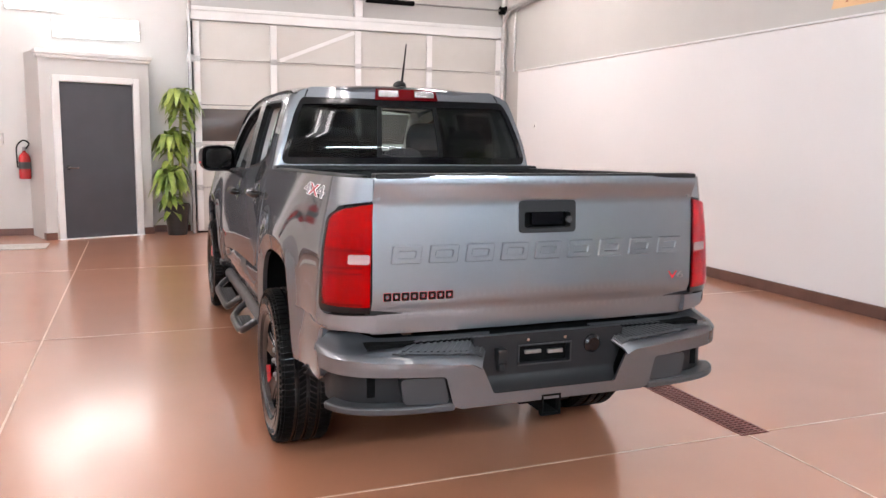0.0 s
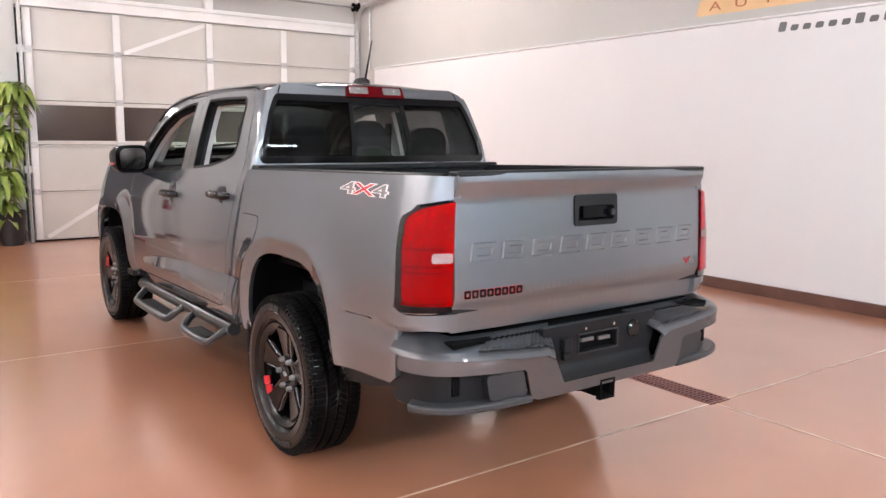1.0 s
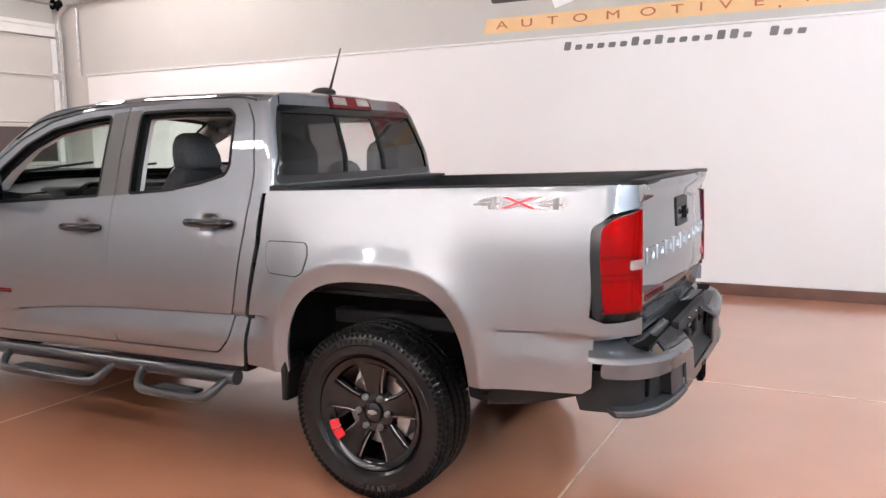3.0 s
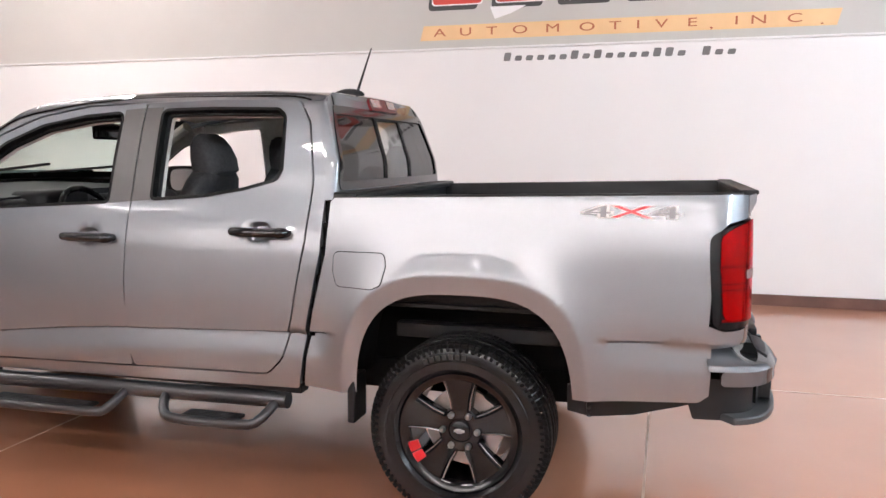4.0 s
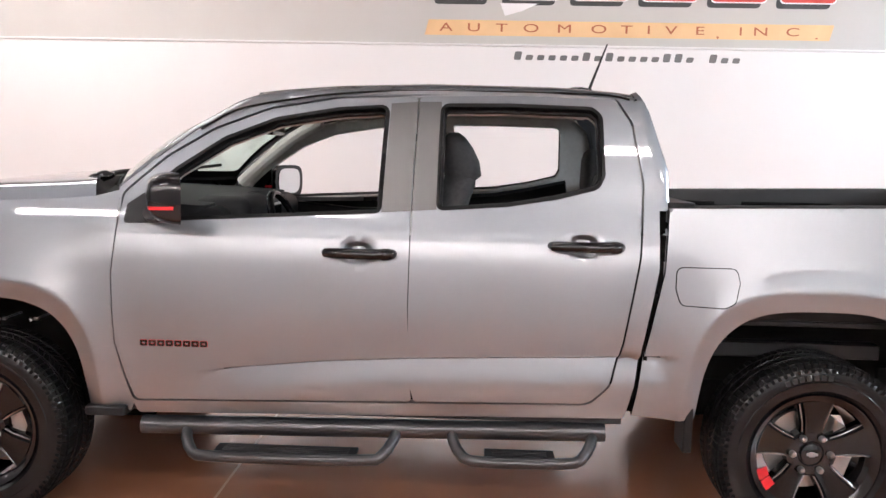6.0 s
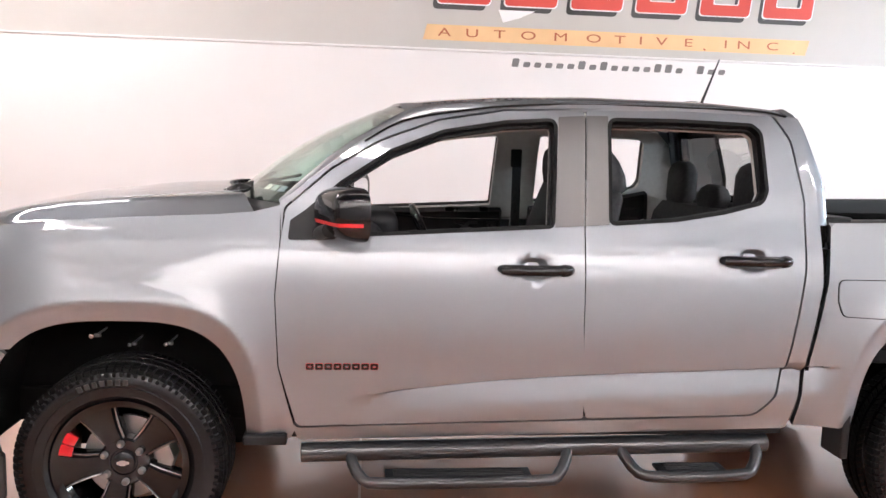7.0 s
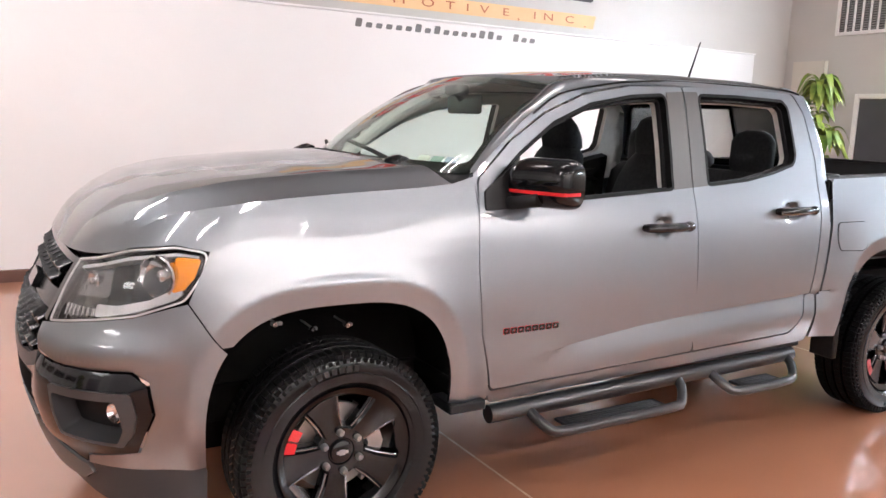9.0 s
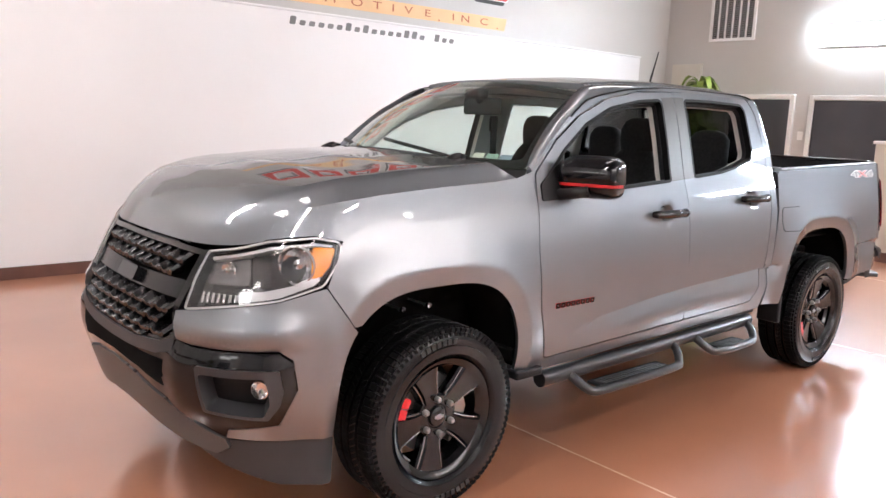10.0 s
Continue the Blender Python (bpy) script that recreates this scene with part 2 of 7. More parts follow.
def revolve(name, profile, sides=64, axis="x", close=False):
    """Turn a profile of (along, radius) pairs about the axis."""
    verts, faces = [], []
    n = len(profile)
    for k in range(sides):
        t = 2 * math.pi * k / sides
        for a, r in profile:
            c, s = r * math.cos(t), r * math.sin(t)
            verts.append((a, c, s) if axis == "x" else (c, s, a) if axis == "z" else (c, a, s))
    for k in range(sides):
        l = (k + 1) % sides
        for i in range(n if close else n - 1):
            j = (i + 1) % n
            faces.append((k * n + i, k * n + j, l * n + j, l * n + i))
    return mesh(name, verts, faces)


def table(xs, ys, sigma):
    """A smoothed one-dimensional curve."""
    lo, hi = min(xs) - 0.4, max(xs) + 0.4
    g = np.linspace(lo, hi, 2000)
    v = np.interp(g, xs, ys)
    if sigma:
        k = np.arange(-400, 401) * (g[1] - g[0])
        w = np.exp(-0.5 * (k / sigma) ** 2)
        v = np.convolve(np.pad(v, 400, mode="edge"), w / w.sum(), "valid")
    return lambda q: np.interp(q, g, v)


def inside(poly, pts):
    x, y = pts[:, 0], pts[:, 1]
    res = np.zeros(len(pts), bool)
    for (x0, y0), (x1, y1) in zip(poly, np.roll(poly, -1, axis=0)):
        hit = (y0 > y) != (y1 > y)
        with np.errstate(divide="ignore", invalid="ignore"):
            res ^= hit & (x < (x1 - x0) * (y - y0) / (y1 - y0 + 1e-30) + x0)
    return res


def edge_distance(poly, pts):
    best = np.full(len(pts), 1e9)
    for a, b in zip(poly, np.roll(poly, -1, axis=0)):
        d = b - a
        t = np.clip(((pts - a) @ d) / max(d @ d, 1e-12), 0, 1)
        best = np.minimum(best, np.hypot(*(pts - a - t[:, None] * d).T))
    return best


def fillet(poly, radius, steps=5):
    """Round the corners of a polygon; radius is one number or one for each corner."""
    p = [np.array(q[:2], float) for q in poly]
    n, out = len(p), []
    for i in range(n):
        r = radius[i] if isinstance(radius, (list, tuple)) else radius
        a, b, c = p[i - 1], p[i], p[(i + 1) % n]
        u, v = a - b, c - b
        lu, lv = np.linalg.norm(u), np.linalg.norm(v)
        cosang = float(np.clip(u @ v / (lu * lv), -1, 1))
        if r <= 0 or cosang < -0.995:
            out.append(b)
            continue
        cut = min(r / math.tan(math.acos(cosang) / 2), 0.45 * lu, 0.45 * lv)
        s, e = b + u / lu * cut, b + v / lv * cut
        for k in range(steps + 1):
            t = k / steps
            out.append((1 - t) ** 2 * s + 2 * t * (1 - t) * b + t * t * e)
    return np.array(out)


def resample(poly, h):
    out = []
    for a, b in zip(poly, np.roll(poly, -1, axis=0)):
        n = max(1, int(math.ceil(np.linalg.norm(b - a) / h)))
        out += [a + (b - a) * k / n for k in range(n)]
    return np.array(out)


def with_crossings(loop, lines):
    """The closed loop with a corner of its own wherever a crease crosses it."""
    out = []
    for a, b in zip(loop, np.roll(loop, -1, axis=0)):
        out.append(a)
        cuts = []
        for ln in lines:
            for p, q in zip(ln[:-1], ln[1:]):
                d, e = b - a, np.array(q, float) - np.array(p, float)
                den = d[0] * e[1] - d[1] * e[0]
                if abs(den) > 1e-12:
                    w = np.array(p, float) - a
                    t, u = (w[0] * e[1] - w[1] * e[0]) / den, (w[0] * d[1] - w[1] * d[0]) / den
                    if 0.02 < t < 0.98 and 0 <= u < 1:
                        cuts.append(t)
        out += [a + (b - a) * t for t in sorted(cuts)]
    return np.array(out)


def patch(name, outline, fmap, h=0.03, holes=(), lines=(), flange=0.02, out=(-1, 0, 0), thick=False):
    """A panel: the outline in the surface's own two coordinates, filled with a fine net and laid on the surface, its rim
    turned inwards by flange. lines: creases that the net follows. out: about where the outer side faces."""
    from mathutils.geometry import delaunay_2d_cdt
    loops = [resample(np.array(outline, float), h)] + [resample(np.array(q, float), h) for q in holes]
    loops = [with_crossings(q, lines) for q in loops]
    lo, hi = loops[0].min(0), loops[0].max(0)
    gx, gy = np.meshgrid(np.arange(lo[0] + h / 2, hi[0], h), np.arange(lo[1] + h / 2, hi[1], h))
    grid = np.stack([gx.ravel(), gy.ravel()], 1)
    keep = inside(loops[0], grid) & (edge_distance(loops[0], grid) > 0.45 * h)
    for q in loops[1:]:
        keep &= ~inside(q, grid) & (edge_distance(q, grid) > 0.45 * h)
    pts, edges = [], []
    for q in loops:
        s = len(pts)
        pts += list(q)
        edges += [(s + i, s + (i + 1) % len(q)) for i in range(len(q))]
    for ln in lines:
        q = np.array(ln, float)
        dense = [q[0]]
        for a, b in zip(q[:-1], q[1:]):
            k = max(1, int(np.linalg.norm(b - a) / h))
            dense += [a + (b - a) * i / k for i in range(1, k + 1)]
        dense = np.array(dense)
        ok = inside(loops[0], dense) & (edge_distance(loops[0], dense) > 0.004)
        for r in loops[1:]:
            ok &= ~inside(r, dense) & (edge_distance(r, dense) > 0.004)
        keep &= np.min(np.linalg.norm(grid[:, None] - dense[None], axis=2), axis=1) > 0.35 * h
        s, last = len(pts), None
        for i, good in enumerate(ok):
            if good:
                pts.append(dense[i])
                if last == i - 1 and i:
                    edges.append((len(pts) - 2, len(pts) - 1))
                last = i
    pts += list(grid[keep])
    vv, _, ff, *_ = delaunay_2d_cdt([Vector(p) for p in pts], edges, [], 0, 1e-6)
    P = np.array([tuple(v) for v in vv])
    T = np.array([tuple(f) for f in ff])
    c = P[T].mean(1)
    ok = inside(loops[0], c)
    for q in loops[1:]:
        ok &= ~inside(q, c)
    T = T[ok]
    X = fmap(P[:, 0], P[:, 1])
    e = 1e-3
    N = np.cross(fmap(P[:, 0] + e, P[:, 1]) - X, fmap(P[:, 0], P[:, 1] + e) - X)
    N /= np.linalg.norm(N, axis=1)[:, None] + 1e-12
    if (N.mean(0) @ np.array(out)) < 0:
        N = -N
    fn = np.cross(X[T[:, 1]] - X[T[:, 0]], X[T[:, 2]] - X[T[:, 0]])
    flip = np.einsum("ij,ij->i", fn, N[T[:, 0]]) < 0
    T[flip] = T[flip][:, ::-1]
    verts, faces = [X], [T]
    if flange:
        cnt = {}
        for t in T:
            for a, b in ((t[0], t[1]), (t[1], t[2]), (t[2], t[0])):
                cnt[(a, b)] = 1
        rim = [(a, b) for a, b in cnt if (b, a) not in cnt]
        ids = sorted({a for e2 in rim for a in e2})
        pos = {v: i for i, v in enumerate(ids)}
        base = len(X)
        verts += [X[ids] - N[ids] * flange]
        faces += [np.array([(b, a, base + pos[a], base + pos[b]) for a, b in rim])]
        if thick:
            base2 = base + len(ids)
            verts += [X - N * flange]
            faces += [T[:, ::-1] + base2]
    allf = [tuple(f) for F in faces for f in F]
    me = mesh(name, np.concatenate(verts), allf)
    me.set_sharp_from_angle(angle=radians(42))
    return me


def mirrored(me):
    """The same mesh on the truck's other side."""
    m2 = me.copy()
    m2.transform(Matrix.Diagonal((-1, 1, 1, 1)))
    m2.flip_normals()
    return m2

# ---- the truck's outer surface ----
REAR_AXLE, FRONT_AXLE, WHEEL_R = 0.0, 3.258, 0.382
side_profile = table([0.38, 0.46, 0.52, 0.58, 0.64, 0.76, 0.85, 0.95, 1.05, 1.12, 1.20, 1.25, 1.32, 1.40, 1.50, 1.62, 1.70, 1.74, 1.80],
                     [0.80, 0.830, 0.846, 0.858, 0.863, 0.866, 0.866, 0.860, 0.849, 0.836, 0.816, 0.797, 0.775, 0.757, 0.730, 0.695, 0.667, 0.645, 0.60], 0.018)
bed_profile = table([0.38, 0.46, 0.52, 0.58, 0.64, 0.76, 0.85, 0.95, 1.05, 1.12, 1.20, 1.27, 1.31, 1.34],
                    [0.80, 0.830, 0.846, 0.856, 0.860, 0.862, 0.862, 0.855, 0.845, 0.835, 0.820, 0.806, 0.799, 0.791], 0.012)
nose_profile = table([0.22, 0.40, 0.60, 0.72, 0.85, 1.0, 1.06, 1.12, 1.25, 1.30], [4.08, 4.16, 4.215, 4.20, 4.165, 4.09, 4.05, 4.0, 3.9, 3.85], 0.02)
crease_line = table([-1.1, -0.63, 0.6, 0.74, 1.56, 1.9, 2.27, 2.5], [0.815, 0.79, 0.745, 0.74, 0.71, 0.688, 0.65, 0.60], 0.03)
ARCHES = ((REAR_AXLE, 0.45, 0.56), (FRONT_AXLE + 0.01, 0.45, 0.535))
CUPS = ((1.760, 1.109), (0.896, 1.154))    # middles of the door handles' finger recesses
LIP = 1.135    # the flare's crest, in arch radii


def smoothstep(t):
    t = np.clip(t, 0, 1)
    return t * t * (3 - 2 * t)


def arch_radius(y, z, which):
    yc, a, b = ARCHES[which]
    return ((np.abs(y - yc) / a) ** 3.2 + (np.maximum(z - 0.37, 0) / b) ** 3.2) ** (1 / 3.2)


def cup_radius(y, z, k):
    return (np.abs((y - CUPS[k][0]) / 0.060) ** 2.8 + np.abs((z - CUPS[k][1]) / 0.043) ** 2.8) ** (1 / 2.8)


def cup_ring(k, grow, n=28):
    out = []
    for i in range(n + 1):
        c, s = math.cos(2 * math.pi * i / n), math.sin(2 * math.pi * i / n)
        out.append((CUPS[k][0] + grow * 0.060 * math.copysign(abs(c) ** (2 / 2.8), c), CUPS[k][1] + grow * 0.043 * math.copysign(abs(s) ** (2 / 2.8), s)))
    return out


def half_width(y, z):
    gap = np.interp(z, [0.50, 0.77, 1.07, 1.30], [0.703, 0.655, 0.590, 0.574])
    w = np.where((y < gap) & (z < 1.345), bed_profile(z), side_profile(z))
    fl, lip = np.zeros_like(w), np.zeros_like(w)
    for k in (0, 1):
        r = arch_radius(y, z, k)
        fl = np.maximum(fl, np.clip(1 - (r - LIP) / 0.52, 0, 1) ** 3)
        fl = np.where(r < LIP, 1.0, fl)
        lip = np.maximum(lip, np.clip((LIP - r) / (LIP - 1.0), 0, 1.2))
    cup = np.zeros_like(w)
    for k in (0, 1):
        cup = np.maximum(cup, 1 - smoothstep((cup_radius(y, z, k) - 0.45) / 0.53))
    t = crease_line(y) - z
    dent = np.clip(t / 0.012, 0, 1) * np.clip(1 - (t - 0.012) / 0.10, 0, 1) * smoothstep((2.5 - y) / 0.35) * (1 - smoothstep(fl / 0.6))
    return w + 0.025 * fl - 0.020 * lip - 0.034 * cup - 0.028 * dent * (0.55 + 0.45 * smoothstep((y - 0.50) / 0.12))


CORNER_F, CORNER_R, TAIL_Y = 3.40, -0.72, -1.10
LF, LR = 0.87 * math.pi / 2, 0.84 * math.pi / 2


def side_map(s, z):
    """Left side of the body: s runs along the truck and round both ends to the middle of nose and tail."""
    s, z = np.asarray(s, float), np.asarray(z, float)
    phi_f = np.clip((s - CORNER_F) / LF, 0, 1.05) * math.pi / 2
    phi_r = np.clip((CORNER_R - s) / LR, 0, 1.05) * math.pi / 2
    yy = np.where(s > CORNER_F, CORNER_F + 0.87 * np.tan(np.minimum(phi_f, 1.2)), np.maximum(s, CORNER_R))
    yy = np.minimum(yy, 3.9)
    w = half_width(yy, z)
    d = nose_profile(z) - CORNER_F
    rf = ((np.cos(phi_f) / w) ** 3.4 + (np.sin(phi_f) / d) ** 3.4) ** (-1 / 3.4)
    dr = CORNER_R - TAIL_Y
    rr = ((np.cos(phi_r) / w) ** 6 + (np.sin(phi_r) / dr) ** 6) ** (-1 / 6)
    x = np.where(s > CORNER_F, -rf * np.cos(phi_f), np.where(s < CORNER_R, -rr * np.cos(phi_r), -w))
    y = np.where(s > CORNER_F, CORNER_F + rf * np.sin(phi_f), np.where(s < CORNER_R, CORNER_R - rr * np.sin(phi_r), s))
    return np.stack([x, y, z], -1)


def rear_s(x, y):
    return CORNER_R - LR * math.atan2(CORNER_R - y, abs(x)) / (math.pi / 2)


def arch_curve(which, z_first, z_last, grow=1.0, n=40):
    """The wheel opening's edge, from its rear foot at z_first over the top to its front foot at z_last."""
    yc, a, b = ARCHES[which]
    a, b = a * grow, b * grow
    out = []
    for k in range(n + 1):
        t = math.pi * k / n
        c, s = math.cos(t), math.sin(t)
        y = yc - a * math.copysign(abs(c) ** (2 / 3.2), c)
        z = 0.37 + b * abs(s) ** (2 / 3.2)
        out.append((y, z))
    left = [(y, z) for y, z in out if y < yc and z > z_first]
    right = [(y, z) for y, z in out if y >= yc and z > z_last]
    return [(yc - a, z_first)] + left + right + [(yc + a, z_last)]


truck = tagged(new("pickup_truck"), "grey metallic crew cab pickup truck with lowered side windows", "pickup truck")


def both(name, me, material, label="", parent=None):
    part(name, me, material, parent or truck, label, sharp=0)
    return part(name, mirrored(me), material, parent or truck, label, sharp=0)


def offset_poly(poly, d):
    """Grow (d > 0) a closed polygon."""
    p = np.array(poly, float)
    area = 0.5 * np.sum(p[:, 0] * np.roll(p[:, 1], -1) - np.roll(p[:, 0], -1) * p[:, 1])
    e1, e2 = p - np.roll(p, 1, 0), np.roll(p, -1, 0) - p
    n1 = np.stack([e1[:, 1], -e1[:, 0]], 1) / (np.linalg.norm(e1, axis=1)[:, None] + 1e-12)
    n2 = np.stack([e2[:, 1], -e2[:, 0]], 1) / (np.linalg.norm(e2, axis=1)[:, None] + 1e-12)
    n = n1 + n2
    n /= np.linalg.norm(n, axis=1)[:, None] + 1e-12
    k = np.clip(np.einsum("ij,ij->i", n, n1), 0.5, 1)[:, None]
    return p + n / k * d * (1 if area > 0 else -1)


crease_pts = [(y, float(crease_line(y))) for y in np.linspace(-1.08, 2.45, 90)]
crease_low = [(y, z - 0.012) for y, z in crease_pts]

# doors: outline with the window as a hole
front_door = fillet([(2.715, 1.0), (2.70, 0.74), (2.635, 0.505), (1.545, 0.53), (1.552, 0.62), (1.565, 0.90), (1.562, 1.23), (1.545, 1.712),
                     (1.86, 1.70), (2.12, 1.655), (2.34, 1.57), (2.52, 1.46), (2.685, 1.315), (2.70, 1.20)],
                    [0.1, 0.1, 0.03, 0.015, 0.1, 0.1, 0.1, 0.02, 0.1, 0.1, 0.1, 0.1, 0.05, 0.1])
front_window = fillet([(2.61, 1.215), (1.685, 1.268), (1.665, 1.670), (1.86, 1.655), (2.10, 1.612), (2.30, 1.532), (2.48, 1.412), (2.61, 1.30)],
                      [0.02, 0.02, 0.03, 0.1, 0.1, 0.1, 0.1, 0.02])
rear_door = fillet([(1.559, 0.62), (1.534, 0.53), (0.86, 0.545), (0.785, 0.62), (0.74, 0.80), (0.685, 1.12), (0.672, 1.38), (0.715, 1.62), (0.775, 1.715), (1.15, 1.725),
                    (1.541, 1.713), (1.558, 1.23), (1.561, 0.90)],
                   [0.05, 0.015, 0.08, 0.1, 0.2, 0.2, 0.2, 0.1, 0.05, 0.1, 0.02, 0.1, 0.1])
rear_window = fillet([(1.455, 1.283), (1.19, 1.303), (1.0, 1.335), (0.845, 1.375), (0.825, 1.42), (0.835, 1.648), (0.87, 1.675), (1.19, 1.682), (1.448, 1.678)],
                     [0.02, 0.05, 0.08, 0.05, 0.03, 0.04, 0.03, 0.1, 0.03])
fd = patch("front_door", front_door, side_map, 0.03, [front_window], [crease_pts, crease_low] + [cup_ring(0, g) for g in (1.0, 0.85, 0.7, 0.5, 0.25)], 0.03)
rd = patch("rear_door", rear_door, side_map, 0.03, [rear_window], [crease_pts, crease_low] + [cup_ring(1, g) for g in (1.0, 0.85, 0.7, 0.5, 0.25)], 0.03)
doors = {}
for key, me in (("front", fd), ("rear", rd)):
    doors[key, "l"] = part(key + "_door", me, "paint", truck, "grey door with its window lowered", sharp=0)
    doors[key, "r"] = part(key + "_door", mirrored(me), "paint", truck, "grey door with its window lowered", sharp=0)

# cab side: pillars, roof rail and sill round the doors
cab_outline = fillet([(2.708, 1.335), (2.60, 1.425), (2.42, 1.565), (2.26, 1.655), (2.05, 1.70), (1.85, 1.728), (1.55, 1.745), (1.0, 1.745), (0.765, 1.738), (0.700, 1.715), (0.672, 1.64),
                      (0.616, 1.40), (0.610, 1.30), (0.612, 1.07), (0.668, 0.77), (0.69, 0.62), (0.718, 0.485), (2.63, 0.445), (2.645, 0.49)],
                     [0, 0.1, 0.1, 0.1, 0.1, 0.1, 0.1, 0.1, 0.05, 0.04, 0.1, 0.1, 0.1, 0.2, 0.2, 0.1, 0.02, 0.02, 0])
cab_inner = fillet([(2.722, 1.0), (2.707, 0.74), (2.642, 0.498), (1.54, 0.523), (0.857, 0.538), (0.778, 0.617), (0.733, 0.80), (0.678, 1.12), (0.665, 1.38), (0.708, 1.625), (0.77, 1.722),
                    (1.15, 1.732), (1.54, 1.72), (1.86, 1.708), (2.124, 1.662), (2.345, 1.577), (2.526, 1.466), (2.693, 1.318), (2.707, 1.20)],
                   [0.1, 0.1, 0.03, 0.1, 0.08, 0.1, 0.2, 0.2, 0.2, 0.1, 0.05, 0.1, 0.1, 0.1, 0.1, 0.1, 0.1, 0.05, 0.1])
both("cab_side", patch("cab_side", cab_outline, side_map, 0.03, [np.clip(cab_inner, [0, 0], [2.699, 9])], [], 0.03), "paint")

# front fender
crests = [[arch_curve(k, 0.40, 0.40, g) for g in (LIP - 0.012, LIP + 0.010)] for k in (0, 1)]
fender = [(2.719, 1.0), (2.704, 0.74), (2.642, 0.49)] + [(2.66, 0.455)] + arch_curve(1, 0.455, 0.79)[:-1]
fender = [q for q in fender if not (q[0] > 3.5 and q[1] < 0.79)] + [(3.66, 0.80), (3.755, 0.945), (3.697, 1.100), (3.80, 1.119), (3.90, 1.110), (3.966, 1.099),
         (3.93, 1.165), (3.84, 1.205), (3.70, 1.232), (3.54, 1.252), (3.24, 1.272), (2.94, 1.287), (2.80, 1.30), (2.706, 1.325), (2.7045, 1.20)]
both("front_fender", patch("front_fender", np.array(fender), side_map, 0.017, (), crests[1], 0.025), "paint")

# bed side with the notch for the tail lamp
tail_s0, tail_s1 = -0.925, rear_s(0.706, -1.085)
bed_end = rear_s(0.690, -1.092)
bed = [(0.574, 1.302), (0.587, 1.07), (0.650, 0.77), (0.690, 0.50), (0.51, 0.49)] + list(reversed(arch_curve(0, 0.545, 0.495))) + [(-0.47, 0.545), (-0.90, 0.572), (-0.935, 0.60), (-0.94, 0.775),
       (-1.05, 0.785), (bed_end, 0.775), (bed_end, 0.842), (tail_s1, 0.842), (tail_s0 - 0.05, 0.842), (tail_s0, 0.862), (tail_s0 - 0.012, 1.06), (tail_s0 - 0.028, 1.195), (tail_s0 - 0.075, 1.235), (tail_s1, 1.256),
       (bed_end, 1.256), (bed_end, 1.335), (-1.0, 1.338)]
both("bedside", patch("bedside", np.array(bed), side_map, 0.017, (), [crease_pts, crease_low] + crests[0], 0.025), "paint")

# roof, windscreen, cab back
roof_mid = table([0.60, 0.64, 0.68, 0.75, 1.0, 1.5, 1.87, 2.1, 2.3], [1.742, 1.757, 1.769, 1.780, 1.796, 1.80, 1.787, 1.768, 1.742], 0.02)


def roof_map(x, y):
    x, y = np.asarray(x, float), np.asarray(y, float)
    z = roof_mid(y) - 0.038 * np.abs(x / 0.63) ** 2.2 - 0.02 * smoothstep((np.abs(x) - 0.57) / 0.07)
    z = z - 0.010 * smoothstep((np.abs(np.abs(x) - 0.59) - 0.012) / -0.012)
    return np.stack([x, y, z], -1)


roof_rim = [(-0.655, 1.9), (-0.655, 0.77), (-0.62, 0.685), (-0.3, 0.648), (0.3, 0.648), (0.62, 0.685), (0.655, 0.77), (0.655, 1.9), (0.625, 2.16), (0.40, 2.255), (0.0, 2.29), (-0.40, 2.255), (-0.625, 2.16)]
part("roof", patch("roof", fillet(roof_rim, 0.05), roof_map, 0.03, (), [[(-0.578, 0.75), (-0.578, 2.15)], [(0.578, 0.75), (0.578, 2.15)]], 0.03, (0, 0, 1)), "paint", truck, sharp=0)


def screen_map(u, v):
    u, v = np.asarray(u, float), np.asarray(v, float)
    x = u * (0.735 + (0.615 - 0.735) * v)
    y = (2.985 - 0.29 * u * u) * (1 - v) + (2.30 - 0.10 * u * u) * v + 0.03 * np.sin(math.pi * v)
    z = (1.335 - 0.005 * u * u) * (1 - v) + (1.738 - 0.052 * u * u) * v + 0.03 * np.sin(math.pi * v)
    return np.stack([x, y, z], -1)


def pane(name, outline, fmap, material, parent, out, label="", h=0.05, thick=0.004):
    ob = part(name, patch(name, outline, fmap, h, (), (), thick, out, True), material, parent, label, sharp=0)
    ob.visible_shadow = False
    return ob


pane("windscreen", fillet([(-0.99, 0.0), (0.99, 0.0), (0.99, 0.995), (-0.99, 0.995)], 0.03), screen_map, "windshield", truck, (0, 0.6, 0.6), "green-tinted windscreen")


